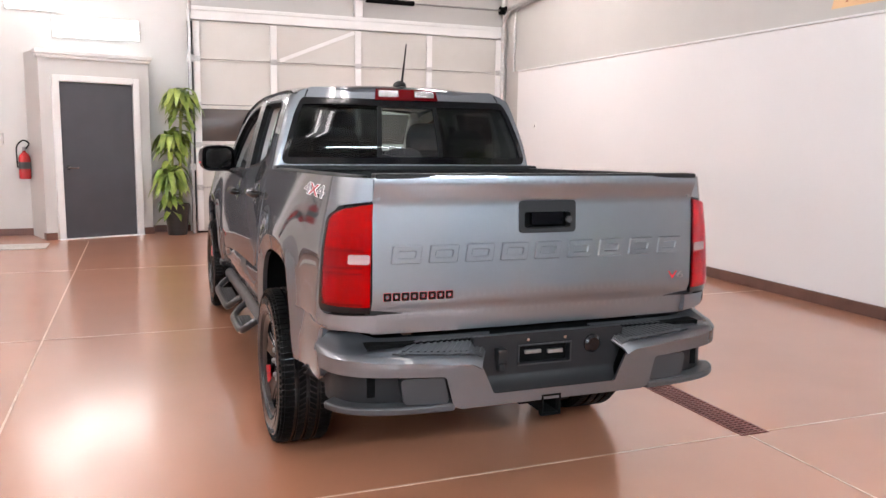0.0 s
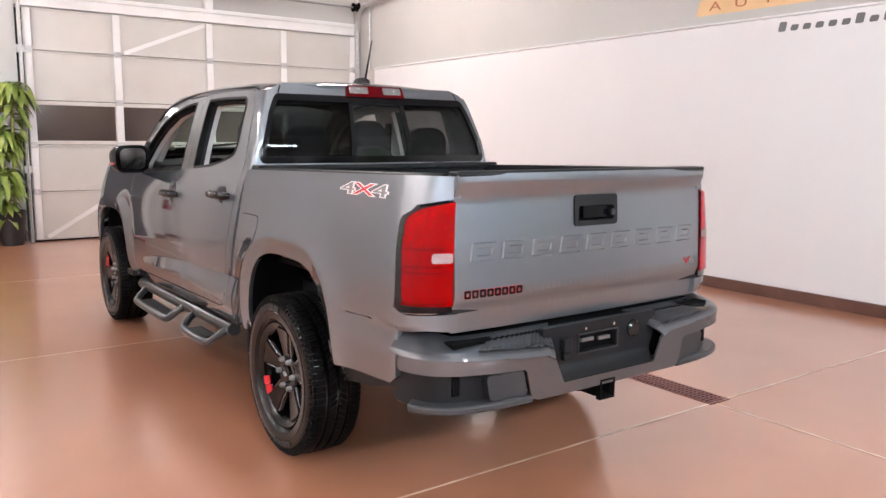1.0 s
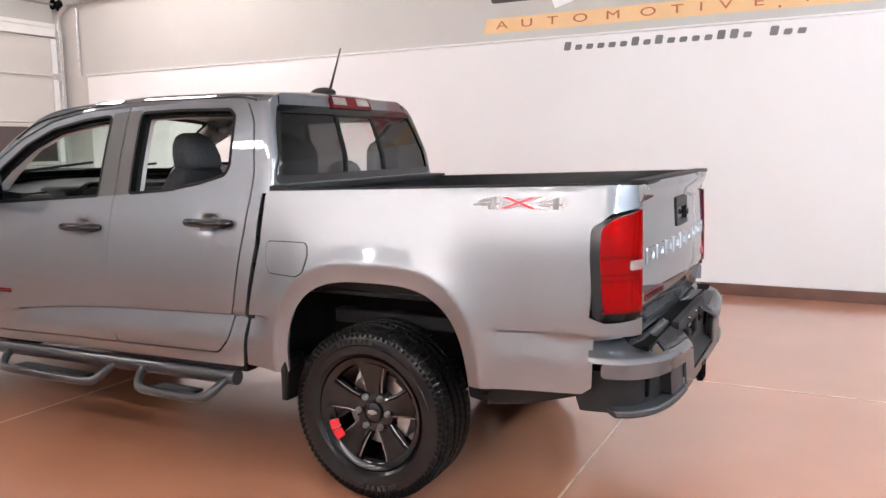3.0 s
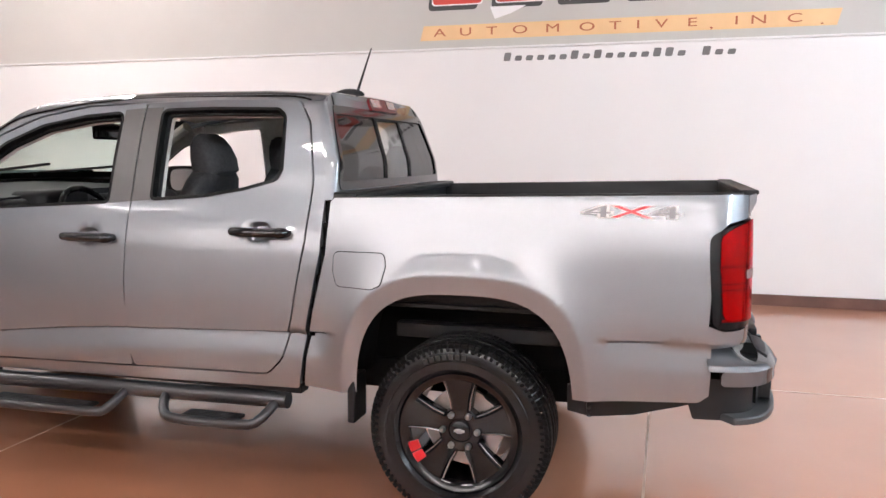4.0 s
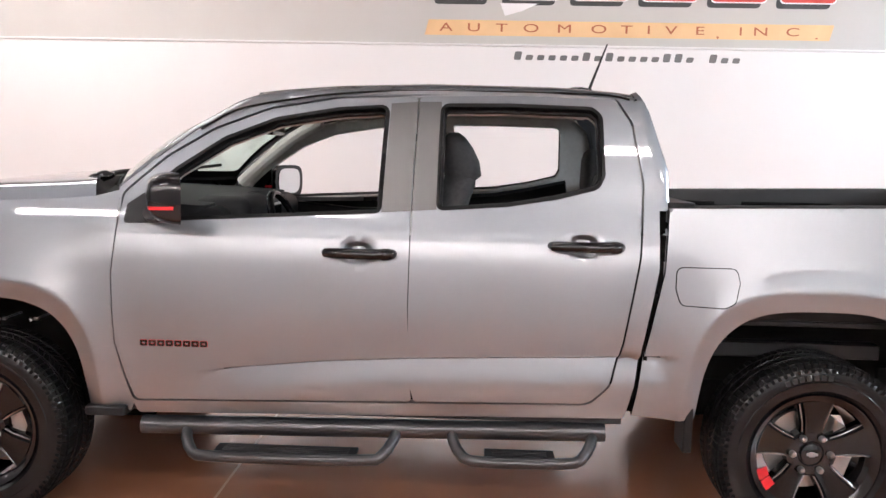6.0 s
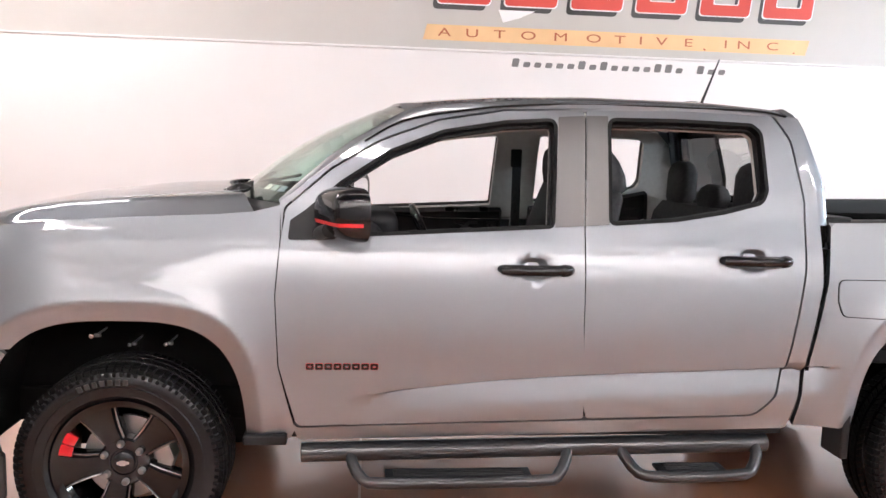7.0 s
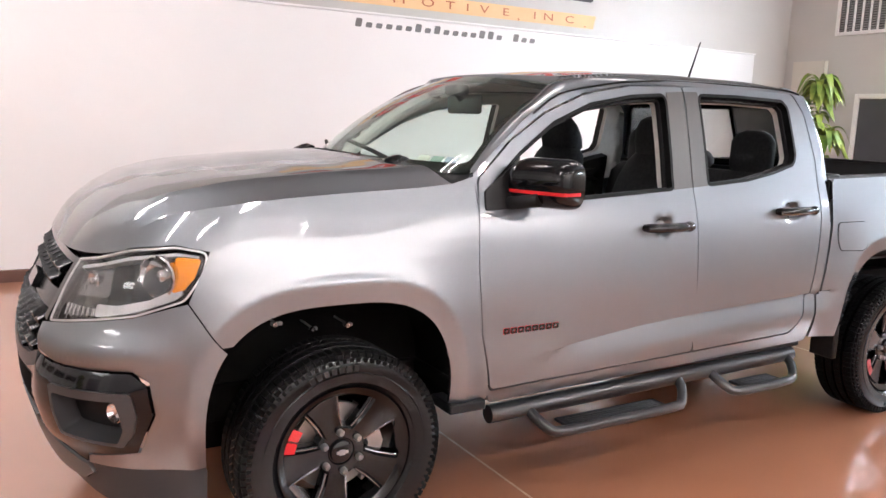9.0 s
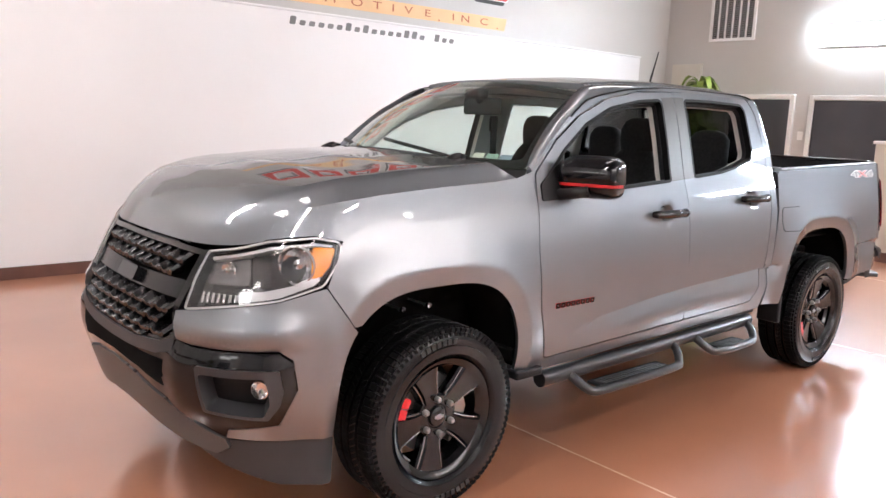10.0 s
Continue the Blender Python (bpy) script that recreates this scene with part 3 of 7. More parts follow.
# painted pillars between the side frame and the windscreen
pillar_top = np.array([(2.708, 1.335), (2.60, 1.425), (2.42, 1.565), (2.26, 1.655), (2.16, 1.678), (2.06, 1.698), (1.85, 1.728), (1.65, 1.740)])
verts, faces = [], []
for k in range(41):
    t = k / 40
    y = 2.708 + (1.66 - 2.708) * t
    b = side_map(np.array([y]), np.array([np.interp(-y, -pillar_top[:, 0], pillar_top[:, 1])]))[0]
    a_ = screen_map(np.array([-0.985]), np.array([min(1.0, max(0.0, (2.695 - y + 0.0) / (2.695 - 2.20)))]))[0]
    a_ = a_ + (roof_map(np.array([-0.60]), np.array([y]))[0] - a_) * float(smoothstep((2.36 - y) / 0.22))
    a_ = a_ + np.array([0, 0, 0.004])
    for j in range(5):
        s_ = j / 4
        q = b + (a_ - b) * s_
        q = q + np.array([-0.35, 0.35, 0.8]) * 0.018 * float(smoothstep((y - 1.70) / 0.45)) * math.sin(math.pi * min(1, s_ * 0.9 + 0.1)) - np.array([0, 0, 0.004]) * (1 - s_)
        verts.append(q)
for k in range(40):
    for j in range(4):
        faces.append((k * 5 + j, k * 5 + j + 1, k * 5 + j + 6, k * 5 + j + 5))
both("windscreen_pillar", mesh("windscreen_pillar", verts, faces), "paint")


def back_map(u, z):
    """The cab's rear face: u is x over the half width there."""
    u, z = np.asarray(u, float), np.asarray(z, float)
    w = side_profile(z)
    yb = np.interp(z, [0.5, 1.30, 1.45, 1.67, 1.70, 1.76], [0.60, 0.548, 0.556, 0.624, 0.638, 0.662])
    y = yb + 0.018 * u * u
    return np.stack([u * w, y, z], -1)


BACK_U = 0.967
back_rim = [(-BACK_U, 0.6), (BACK_U, 0.6), (BACK_U, 1.70), (0.945, 1.728), (0.86, 1.756), (-0.86, 1.756), (-0.945, 1.728), (-BACK_U, 1.70)]
# rounded corners between the cab's sides and its back
verts, faces = [], []
for k in range(41):
    z = 1.292 + (1.712 - 1.292) * k / 40
    zz = np.array([z])
    p0 = side_map(np.array([np.interp(z, [0.77, 1.07, 1.30, 1.40, 1.64, 1.715, 1.738], [0.668, 0.612, 0.610, 0.616, 0.672, 0.700, 0.760]) + 0.002]), zz)[0]
    p1 = back_map(np.array([-BACK_U]), zz)[0] + np.array([0.001, 0.0, 0.0])
    c = np.array([p0[0] + 0.002, p1[1] - 0.002, z])
    for j in range(9):
        t = j / 8
        verts.append((1 - t) ** 2 * p0 + 2 * t * (1 - t) * c + t * t * p1)
for k in range(40):
    for j in range(8):
        faces.append((k * 9 + j, k * 9 + j + 1, k * 9 + j + 10, k * 9 + j + 9))
both("cab_corner", mesh("cab_corner", verts, faces), "paint")
rear_glass = fillet([(-0.955, 1.335), (0.955, 1.335), (0.93, 1.60), (0.905, 1.69), (-0.905, 1.69), (-0.93, 1.60)], [0.05, 0.05, 0.1, 0.04, 0.04, 0.1])
part("cab_back", patch("cab_back", back_rim, back_map, 0.03, [offset_poly(rear_glass, 0.004)], (), 0.02, (0, -1, 0)), "paint", truck, sharp=0)


def inset(fmap, d, out=(-1, 0, 0)):
    """The surface moved inwards by d (outwards where d is negative)."""
    def g(a, b):
        a, b = np.asarray(a, float), np.asarray(b, float)
        p, e = fmap(a, b), 2e-3
        n = np.cross(fmap(a + e, b) - fmap(a - e, b), fmap(a, b + e) - fmap(a, b - e))
        n /= np.linalg.norm(n, axis=-1)[..., None] + 1e-12
        n = np.where((n @ np.array(out, float))[..., None] < 0, -n, n)
        return p - n * d
    return g


SIDE_OUT = inset(side_map, -0.003)
NOSE_S = CORNER_F + LF


def nose_map(q, z):
    """The whole nose: q is 0 in the middle, negative on the driver's side."""
    q, z = np.asarray(q, float), np.asarray(z, float)
    p = side_map(NOSE_S - np.abs(q), z)
    p[..., 0] = np.where(q > 0, -p[..., 0], p[..., 0])
    return p


def sym(half):
    """A half outline on the driver's side, from the middle round to the middle, and its mirror image."""
    return list(half) + [(-a, b) for a, b in reversed(half) if abs(a) > 1e-6]


# bonnet
EDGE = np.array([(3.965, 1.098), (3.93, 1.165), (3.84, 1.205), (3.70, 1.232), (3.54, 1.252), (3.24, 1.272), (2.94, 1.287), (2.80, 1.30)])[::-1]
EDGE3 = side_map(EDGE[:, 0], EDGE[:, 1])
edge_v = np.linspace(0, 1, len(EDGE3))
mid_v = [0, 0.2, 0.45, 0.62, 0.78, 0.88, 0.95, 1.0]
mid_y = table(mid_v, [2.97, 3.20, 3.50, 3.70, 3.87, 3.975, 4.04, 4.072], 0.012)
mid_z = table([2.95, 3.29, 3.57, 3.77, 3.90, 4.0, 4.05, 4.072], [1.388, 1.364, 1.330, 1.288, 1.236, 1.165, 1.10, 1.046], 0.010)


bonnet_drop = table([0, 0.2, 0.4, 0.6, 0.75, 0.84, 0.89, 0.94, 1.0], [0, 0.020, 0.080, 0.165, 0.245, 0.310, 0.480, 0.730, 1.0], 0.010)


def bonnet_map(u, v):
    u, v = np.asarray(u, float), np.asarray(v, float)
    ex, ey, ez = (np.interp(v, edge_v, EDGE3[:, k]) for k in range(3))
    my = mid_y(v)
    mz = mid_z(my)
    a = np.abs(u)
    nose = smoothstep((v - 0.66) / 0.30)
    z = mz + (ez - mz) * ((1 - nose) * bonnet_drop(a) + nose * a ** 7) - 0.003 * a ** 8
    return np.stack([u * (np.abs(ex) - 0.004), my + (ey - my) * a ** (2.2 + 1.2 * smoothstep((v - 0.7) / 0.3)), z], -1)


part("bonnet", patch("bonnet", fillet([(-1, 0), (1, 0), (1, 1), (-1, 1)], 0.01), bonnet_map, 0.03, (), [[(k, 0), (k, 0.95)] for k in (-0.97, -0.93, -0.88, -0.83, 0.83, 0.88, 0.93, 0.97)], 0.025, (0, 0, 1)),
     "paint", truck, "grey bonnet with a raised middle", sharp=0)


def cowl_map(u, v):
    u, v = np.asarray(u, float), np.asarray(v, float)
    a, b = bonnet_map(u, np.zeros_like(u)), screen_map(u, np.full_like(u, 0.02))
    p = a + (b - a) * v[..., None]
    p[..., 2] -= 0.03 * np.sin(math.pi * v) + 0.012
    return p


part("cowl", patch("cowl", [(-0.99, -0.1), (0.99, -0.1), (0.99, 1.05), (-0.99, 1.05)], cowl_map, 0.08, (), (), 0.02, (0, 0, 1)), "plastic", truck, "black cowl below the windscreen", sharp=0)
for wx, tip in ((-0.52, (0.12, 2.80, 1.452)), (0.10, (0.60, 2.72, 1.432))):
    b0 = Vector((wx, 2.94 - 0.12 * wx * wx, 1.352))
    wiper = part("wiper", tube_mesh("wiper", [b0, b0 + Vector((0.05, 0.0, 0.018)), (b0 + Vector(tip)) / 2 + Vector((0, 0.01, -0.01)), Vector((tip[0], tip[1] + 0.03, tip[2] - 0.03))], 0.009, 8), "plastic", truck)

for sgn in (-1, 1):
    cc = bmesh.new()
    bmesh.ops.create_icosphere(cc, subdivisions=3, radius=1.0)
    for v in cc.verts:
        k_ = 1 + 0.5 * noise.noise(v.co * 1.6 + Vector((3, 1, 0)))
        v.co = Vector((sgn * (-0.500 - 0.040 * v.co.x * k_), 2.915 + 0.055 * v.co.y * k_, 1.362 + 0.022 * v.co.z * k_ - 0.30 * 0.055 * v.co.y))
    bmesh.ops.recalc_face_normals(cc, faces=cc.faces)
    part("wiper_cover", cc, "gloss", truck, "gloss black wiper pivot cover", sharp=50)

# bumper cover, front
def swell(d, out=(-1, 0, 0)):
    """The side surface pushed outwards by d(s, z)."""
    flat, full = side_map, inset(side_map, -1.0, out)
    return lambda s, z: flat(s, z) + (full(s, z) - flat(s, z)) * d(np.asarray(s, float), np.asarray(z, float))[..., None]


cover_map = swell(lambda s, z: 0.020 * smoothstep((s - 3.74) / 0.18) * np.interp(z, [0.735, 0.752, 0.795, 0.86], [0.0, 0.7, 1.0, 0.0]))
chin_swell = (lambda z: 0.022 * np.interp(z, [0.44, 0.50, 0.60, 0.690, 0.735], [0.0, 0.6, 0.7, 1.0, 0.2]))
arch_front = [(y, z) for y, z in arch_curve(1, 0.45, 0.40) if y > 3.4 and 0.40 < z < 0.79]
cover = [(3.663, 0.798)] + [(3.758, 0.942), (3.80, 0.932), (3.907, 0.900), (4.08, 0.872), (4.252, 0.842), (4.279, 0.836), (4.255, 0.745), (4.192, 0.737), (3.907, 0.735), (3.862, 0.702), (3.848, 0.596), (3.905, 0.458),
         (4.075, 0.436), (4.085, 0.402), (3.907, 0.391), (3.72, 0.385)] + [q for q in reversed(arch_front)]
cover = [q for i, q in enumerate(cover) if i == 0 or np.hypot(q[0] - cover[i - 1][0], q[1] - cover[i - 1][1]) > 1e-3]
both("front_bumper_cover", patch("front_bumper_cover", cover, cover_map, 0.02, (), [[(4.27, 0.79), (4.1, 0.797), (3.95, 0.797), (3.85, 0.79)], [(4.265, 0.757), (4.19, 0.752), (3.9, 0.752)]], 0.025), "paint")
Q = (lambda s: s - NOSE_S)
fog_hole = fillet([(4.165, 0.678), (3.905, 0.676), (3.893, 0.60), (3.905, 0.545), (3.941, 0.490), (4.145, 0.512)], 0.015)
chin = [(Q(4.767) , 0.680), (Q(4.55), 0.688), (Q(4.345), 0.712), (Q(4.262), 0.742), (Q(4.192), 0.732), (Q(3.91), 0.730), (Q(3.868), 0.699), (Q(3.854), 0.598), (Q(3.910), 0.464), (Q(4.072), 0.442),
        (Q(4.09), 0.405), (Q(4.20), 0.455), (Q(4.33), 0.512), (Q(4.55), 0.565), (Q(4.767), 0.58)]
fog_q = [(Q(a), b) for a, b in fog_hole]


def chin_map(q, z):
    q, z = np.asarray(q, float), np.asarray(z, float)
    a, b = nose_map(q, z), inset(nose_map, -1.0, (0, 1, 0))(q, z)
    return a + (b - a) * (chin_swell(z) * smoothstep((np.abs(q) - 0.42) / 0.12))[..., None]


bezel_map = swell(lambda s, z: chin_swell(z) + 0.006)
chin_part = part("front_bumper", patch("front_bumper", sym(chin[:1] + chin[1:]), chin_map, 0.022, [fog_q, [(-a, b) for a, b in fog_q]],
                 (), 0.03, (0, 1, 0)), "gloss", truck, "gloss black lower front bumper with fog lamp recesses", sharp=0)
# flat black patch on the bumper paints the intake's dark opening
part("intake_shade_patch", patch("intake_shade_patch", sym([(0, 0.655), (Q(4.45), 0.655), (Q(4.27), 0.66), (Q(4.24), 0.615), (Q(4.33), 0.56), (Q(4.5), 0.59), (0, 0.60)]), inset(nose_map, -0.002, (0, 1, 0)), 0.03, (), (), 0.002, (0, 1, 0)), "under", chin_part, "flat black patch for the shaded lower air intake", sharp=0)
part("centre_bar", patch("centre_bar", sym([(0, 0.694), (Q(4.55), 0.700), (Q(4.345), 0.722), (Q(4.268), 0.748), (Q(4.275), 0.700), (Q(4.36), 0.676), (Q(4.55), 0.660), (0, 0.655)]), inset(nose_map, -0.010, (0, 1, 0)), 0.022, (), (), 0.03, (0, 1, 0)), "padgrey", chin_part, "dark grey bar below the grille", sharp=0)
valance = [(0, 0.572), (Q(4.55), 0.558), (Q(4.33), 0.505), (Q(4.20), 0.448), (Q(4.09), 0.398), (Q(4.078), 0.364), (Q(4.13), 0.330), (Q(4.28), 0.348), (Q(4.443), 0.374), (Q(4.6), 0.395), (0, 0.40)]
part("skid_panel", patch("skid_panel", sym(valance), inset(nose_map, -0.006, (0, 1, 0)), 0.025, (), (), 0.03, (0, 1, 0)), "skidgrey", truck, "grey plastic panel under the front bumper", sharp=0)
part("intake_back", patch("intake_back", sym([(0, 0.72), (Q(4.3), 0.74), (Q(4.12), 0.42), (Q(4.15), 0.32), (Q(4.45), 0.40), (0, 0.44)]), inset(nose_map, 0.035, (0, 1, 0)), 0.05, (), (), 0, (0, 1, 0)), "under", chin_part, sharp=0)
dam = fillet([(3.715, 0.382), (3.907, 0.386), (4.084, 0.393), (4.070, 0.362), (4.126, 0.324), (4.235, 0.333), (4.11, 0.272), (3.907, 0.212), (3.72, 0.20)], 0.015)
both("air_dam", patch("air_dam", dam, inset(side_map, 0.004), 0.03, (), (), 0.03), "greyplastic")
for sgn in (-1, 1):
    mk = (lambda me: me if sgn < 0 else mirrored(me))
    bez = part("fog_lamp_bezel", mk(patch("fog_lamp_bezel", offset_poly(fog_hole, -0.002), bezel_map, 0.02, [fillet([(4.150, 0.650), (3.950, 0.647), (3.938, 0.60), (3.935, 0.555), (3.955, 0.506), (4.132, 0.524)], 0.012)], (), 0.08)), "padgrey", chin_part, "dark grey fog lamp surround", sharp=0)
    part("fog_lamp_recess", mk(patch("fog_lamp_recess", offset_poly(fog_hole, 0.0), inset(side_map, 0.055), 0.03, (), (), 0)), "plastic", chin_part, sharp=0)
    me = revolve("fog_lamp", [(-0.02, 0.0), (-0.012, 0.018), (0.006, 0.029), (0.014, 0.034), (0.016, 0.031), (0.0, 0.020), (-0.004, 0.0)], 24, "z")
    me.transform(Matrix.Translation((sgn * 0.748, 3.965, 0.598)) @ Vector((sgn * 0.55, 0.83, 0)).to_track_quat("Z", "Y").to_matrix().to_4x4())
    part("fog_lamp", me, "chrome", chin_part, "round clear fog lamp")

# grille
gr = [(0, 1.045), (Q(4.45), 1.048), (Q(4.205), 1.043), (Q(4.235), 0.955), (Q(4.285), 0.838), (Q(4.258), 0.748), (Q(4.345), 0.716), (Q(4.55), 0.692), (0, 0.684)]
gr_in = [(0, 1.028), (Q(4.45), 1.030), (Q(4.245), 1.026), (Q(4.272), 0.955), (Q(4.315), 0.838), (Q(4.292), 0.762), (Q(4.355), 0.735), (Q(4.55), 0.712), (0, 0.704)]
grille = part("grille", patch("grille", sym(gr), inset(nose_map, 0.004, (0, 1, 0)), 0.03, [sym(gr_in)], (), 0.05, (0, 1, 0)), "gloss", truck, "black radiator grille with rows of small wing shapes", sharp=0)
part("grille_back", patch("grille_back", sym(gr), inset(nose_map, 0.055, (0, 1, 0)), 0.05, (), (), 0, (0, 1, 0)), "under", grille, sharp=0)
bar_low, bar_high = 0.868, 0.925
part("grille_bar", patch("grille_bar", sym([(0, bar_high), (Q(4.30), bar_high + 0.012), (Q(4.262), bar_high + 0.004), (Q(4.285), bar_low), (Q(4.33), bar_low + 0.006), (0, bar_low)]), inset(nose_map, 0.012, (0, 1, 0)), 0.02, (), [[(-0.48, 0.9), (0.48, 0.9)]], 0.03, (0, 1, 0)),
     "satin", grille, "gloss black bar across the grille", sharp=0)
em = patch("emblem", fillet([(-0.10, 0.925), (-0.10, 0.875), (0.10, 0.875), (0.10, 0.925)], 0.012), inset(nose_map, -0.012, (0, 1, 0)), 0.02, (), (), 0.03, (0, 1, 0))
part("emblem", em, "gloss", grille, "plain dark oblong badge", sharp=0)
wing = bmesh.new()
prof = [(-0.060, 0.015), (-0.036, -0.017), (-0.014, -0.017), (0.0, -0.006), (0.014, -0.017), (0.036, -0.017), (0.060, 0.015), (0.042, 0.024), (0.024, 0.003), (0.012, 0.009), (-0.012, 0.009), (-0.024, 0.003), (-0.042, 0.024)]
fr = [wing.verts.new((x * 0.86, 0.020, z * 0.62 - 0.004)) for x, z in prof]
bk = [wing.verts.new((x * 1.05, -0.02, z * 1.15)) for x, z in prof]
wing.faces.new(fr[::-1])
for i in range(len(prof)):
    j = (i + 1) % len(prof)
    wing.faces.new((fr[i], fr[j], bk[j], bk[i]))
bmesh.ops.recalc_face_normals(wing, faces=wing.faces)
wing_me = bpy.data.meshes.new("grille_slat")
wing.to_mesh(wing_me)
wing.free()
M["wing"] = principled("dark_grey_gloss_grille_plastic", (0.006, 0.006, 0.007), 0.24, 0.0, 0.0, 0.40)
wing_me.materials.append(M["wing"])
for row, (z, half, off) in enumerate(((1.004, 0.50, 0), (0.960, 0.47, 0.5), (0.838, 0.44, 0), (0.796, 0.44, 0.5), (0.754, 0.46, 0), (0.722, 0.34, 0.5))):
    n = int(half / 0.1)
    for k in range(-n - 1, n + 2):
        q = (k + off) * 0.1
        if abs(q) > half - 0.02:
            continue
        p = inset(nose_map, 0.014, (0, 1, 0))(np.array([q]), np.array([z]))[0]
        p2 = nose_map(np.array([q + 0.01]), np.array([z]))[0]
        p1 = nose_map(np.array([q - 0.01]), np.array([z]))[0]
        ob = new("grille_slat", wing_me)
        ob.parent = grille
        ob.matrix_local = Matrix.Translation(p) @ Euler((radians(-14), 0, math.atan2(p2[1] - p1[1], p2[0] - p1[0]))).to_matrix().to_4x4() @ Matrix.Diagonal((0.98, 1.2, 0.98, 1))

# headlamps
hl = fillet([(4.198, 1.042), (4.08, 1.062), (3.949, 1.096), (3.80, 1.113), (3.702, 1.097), (3.717, 1.030), (3.768, 0.952), (3.907, 0.906), (4.08, 0.878), (4.250, 0.848), (4.232, 0.953)], [0.01, 0.1, 0.1, 0.1, 0.025, 0.1, 0.05, 0.1, 0.1, 0.01, 0.1])
hl = offset_poly(hl, 0.003)
hl_small = offset_poly(hl, -0.006)
for sgn in (-1, 1):
    mk = (lambda me: me if sgn < 0 else mirrored(me))
    box = part("headlamp", mk(patch("headlamp", hl, inset(side_map, 0.05), 0.03, (), (), 0)), "lampgrey", truck, "clear headlamp with silver reflectors and amber corner", sharp=0)
    part("rim", mk(patch("rim", hl, inset(side_map, 0.001), 0.02, [hl_small], (), 0.007)), "lampsilver", box, sharp=0)
    part("housing_wall", mk(patch("housing_wall", hl, inset(side_map, 0.008), 0.02, [offset_poly(hl, -0.005)], (), 0.045)), "lampgrey", box, sharp=0)
    part("reflector", mk(patch("reflector", fillet([(4.19, 1.02), (4.03, 1.05), (4.02, 0.955), (4.215, 0.945)], 0.02), inset(side_map, 0.036), 0.03, (), (), 0.015)), "lampdark", box, sharp=0)
    part("top_trim", mk(patch("top_trim", fillet([(4.185, 1.030), (4.08, 1.050), (3.949, 1.083), (3.80, 1.099), (3.73, 1.090), (3.735, 1.083), (3.80, 1.090), (3.949, 1.072), (4.08, 1.040), (4.18, 1.020)], 0.004), inset(side_map, 0.016), 0.02, (), (), 0.03)), "lampsilver", box, sharp=0)
    part("divider", mk(patch("divider", fillet([(4.015, 1.05), (3.955, 1.06), (3.945, 0.945), (4.005, 0.95)], 0.01), inset(side_map, 0.025), 0.03, (), (), 0.025)), "gloss", box, sharp=0)
    part("amber_reflector", mk(patch("amber_reflector", fillet([(3.802, 1.087), (3.722, 1.080), (3.742, 1.02), (3.772, 0.985), (3.808, 0.975)], 0.01), inset(side_map, 0.018), 0.02, (), (), 0.02)), "amber", box, sharp=0)
    part("running_lamp", mk(patch("running_lamp", fillet([(4.05, 0.932), (3.97, 0.934), (3.87, 0.955), (3.785, 0.995), (3.775, 0.972), (3.80, 0.953), (3.907, 0.916), (4.05, 0.893)], 0.01), inset(side_map, 0.02), 0.02, (), (), 0.025)), "lampsilver", box, sharp=0)
    c = side_map(np.array([3.868]), np.array([1.018]))[0] * np.array([-sgn, 1, 1])
    ndir = Vector((sgn * 0.62, 0.78, 0))
    me = revolve("projector", [(-0.03, 0.064), (0.006, 0.070), (0.008, 0.064), (-0.008, 0.056), (-0.022, 0.040), (-0.030, 0.022), (-0.012, 0.018), (-0.006, 0.0)], 14, "z")
    me.transform(Matrix.Translation(Vector(c) - ndir * 0.035) @ ndir.to_track_quat("Z", "Y").to_matrix().to_4x4())
    part("projector", me, "chrome", box, "round faceted silver reflector bowl", sharp=18)
    c = inset(side_map, 0.03)(np.array([4.115]), np.array([0.998]))[0] * np.array([-sgn, 1, 1])
    me = revolve("bulb", [(-0.006, 0.034), (0.0, 0.030), (-0.008, 0.022), (-0.010, 0.012), (0.006, 0.010), (0.010, 0.0)], 24, "z")
    me.transform(Matrix.Translation(Vector(c)) @ Vector((sgn * 0.3, 0.95, 0)).to_track_quat("Z", "Y").to_matrix().to_4x4())
    part("bulb", me, "chrome", box)
    for k in range(7):
        sk = 4.05 + 0.022 * k
        part("rib", mk(patch("rib", [(sk, 0.918), (sk + 0.010, 0.917), (sk + 0.012, 0.894 - 0.10 * (sk - 4.05)), (sk + 0.002, 0.895 - 0.10 * (sk - 4.05))], inset(side_map, 0.016), 0.02, (), (), 0.008)), "clearlens", box, sharp=0)
    lens = part("lens", mk(patch("lens", offset_poly(hl, -0.006), inset(side_map, -0.002), 0.03, (), (), 0.003, (-1, 0, 0), True)), "lampglass", box, sharp=0)
    lens.visible_shadow = False

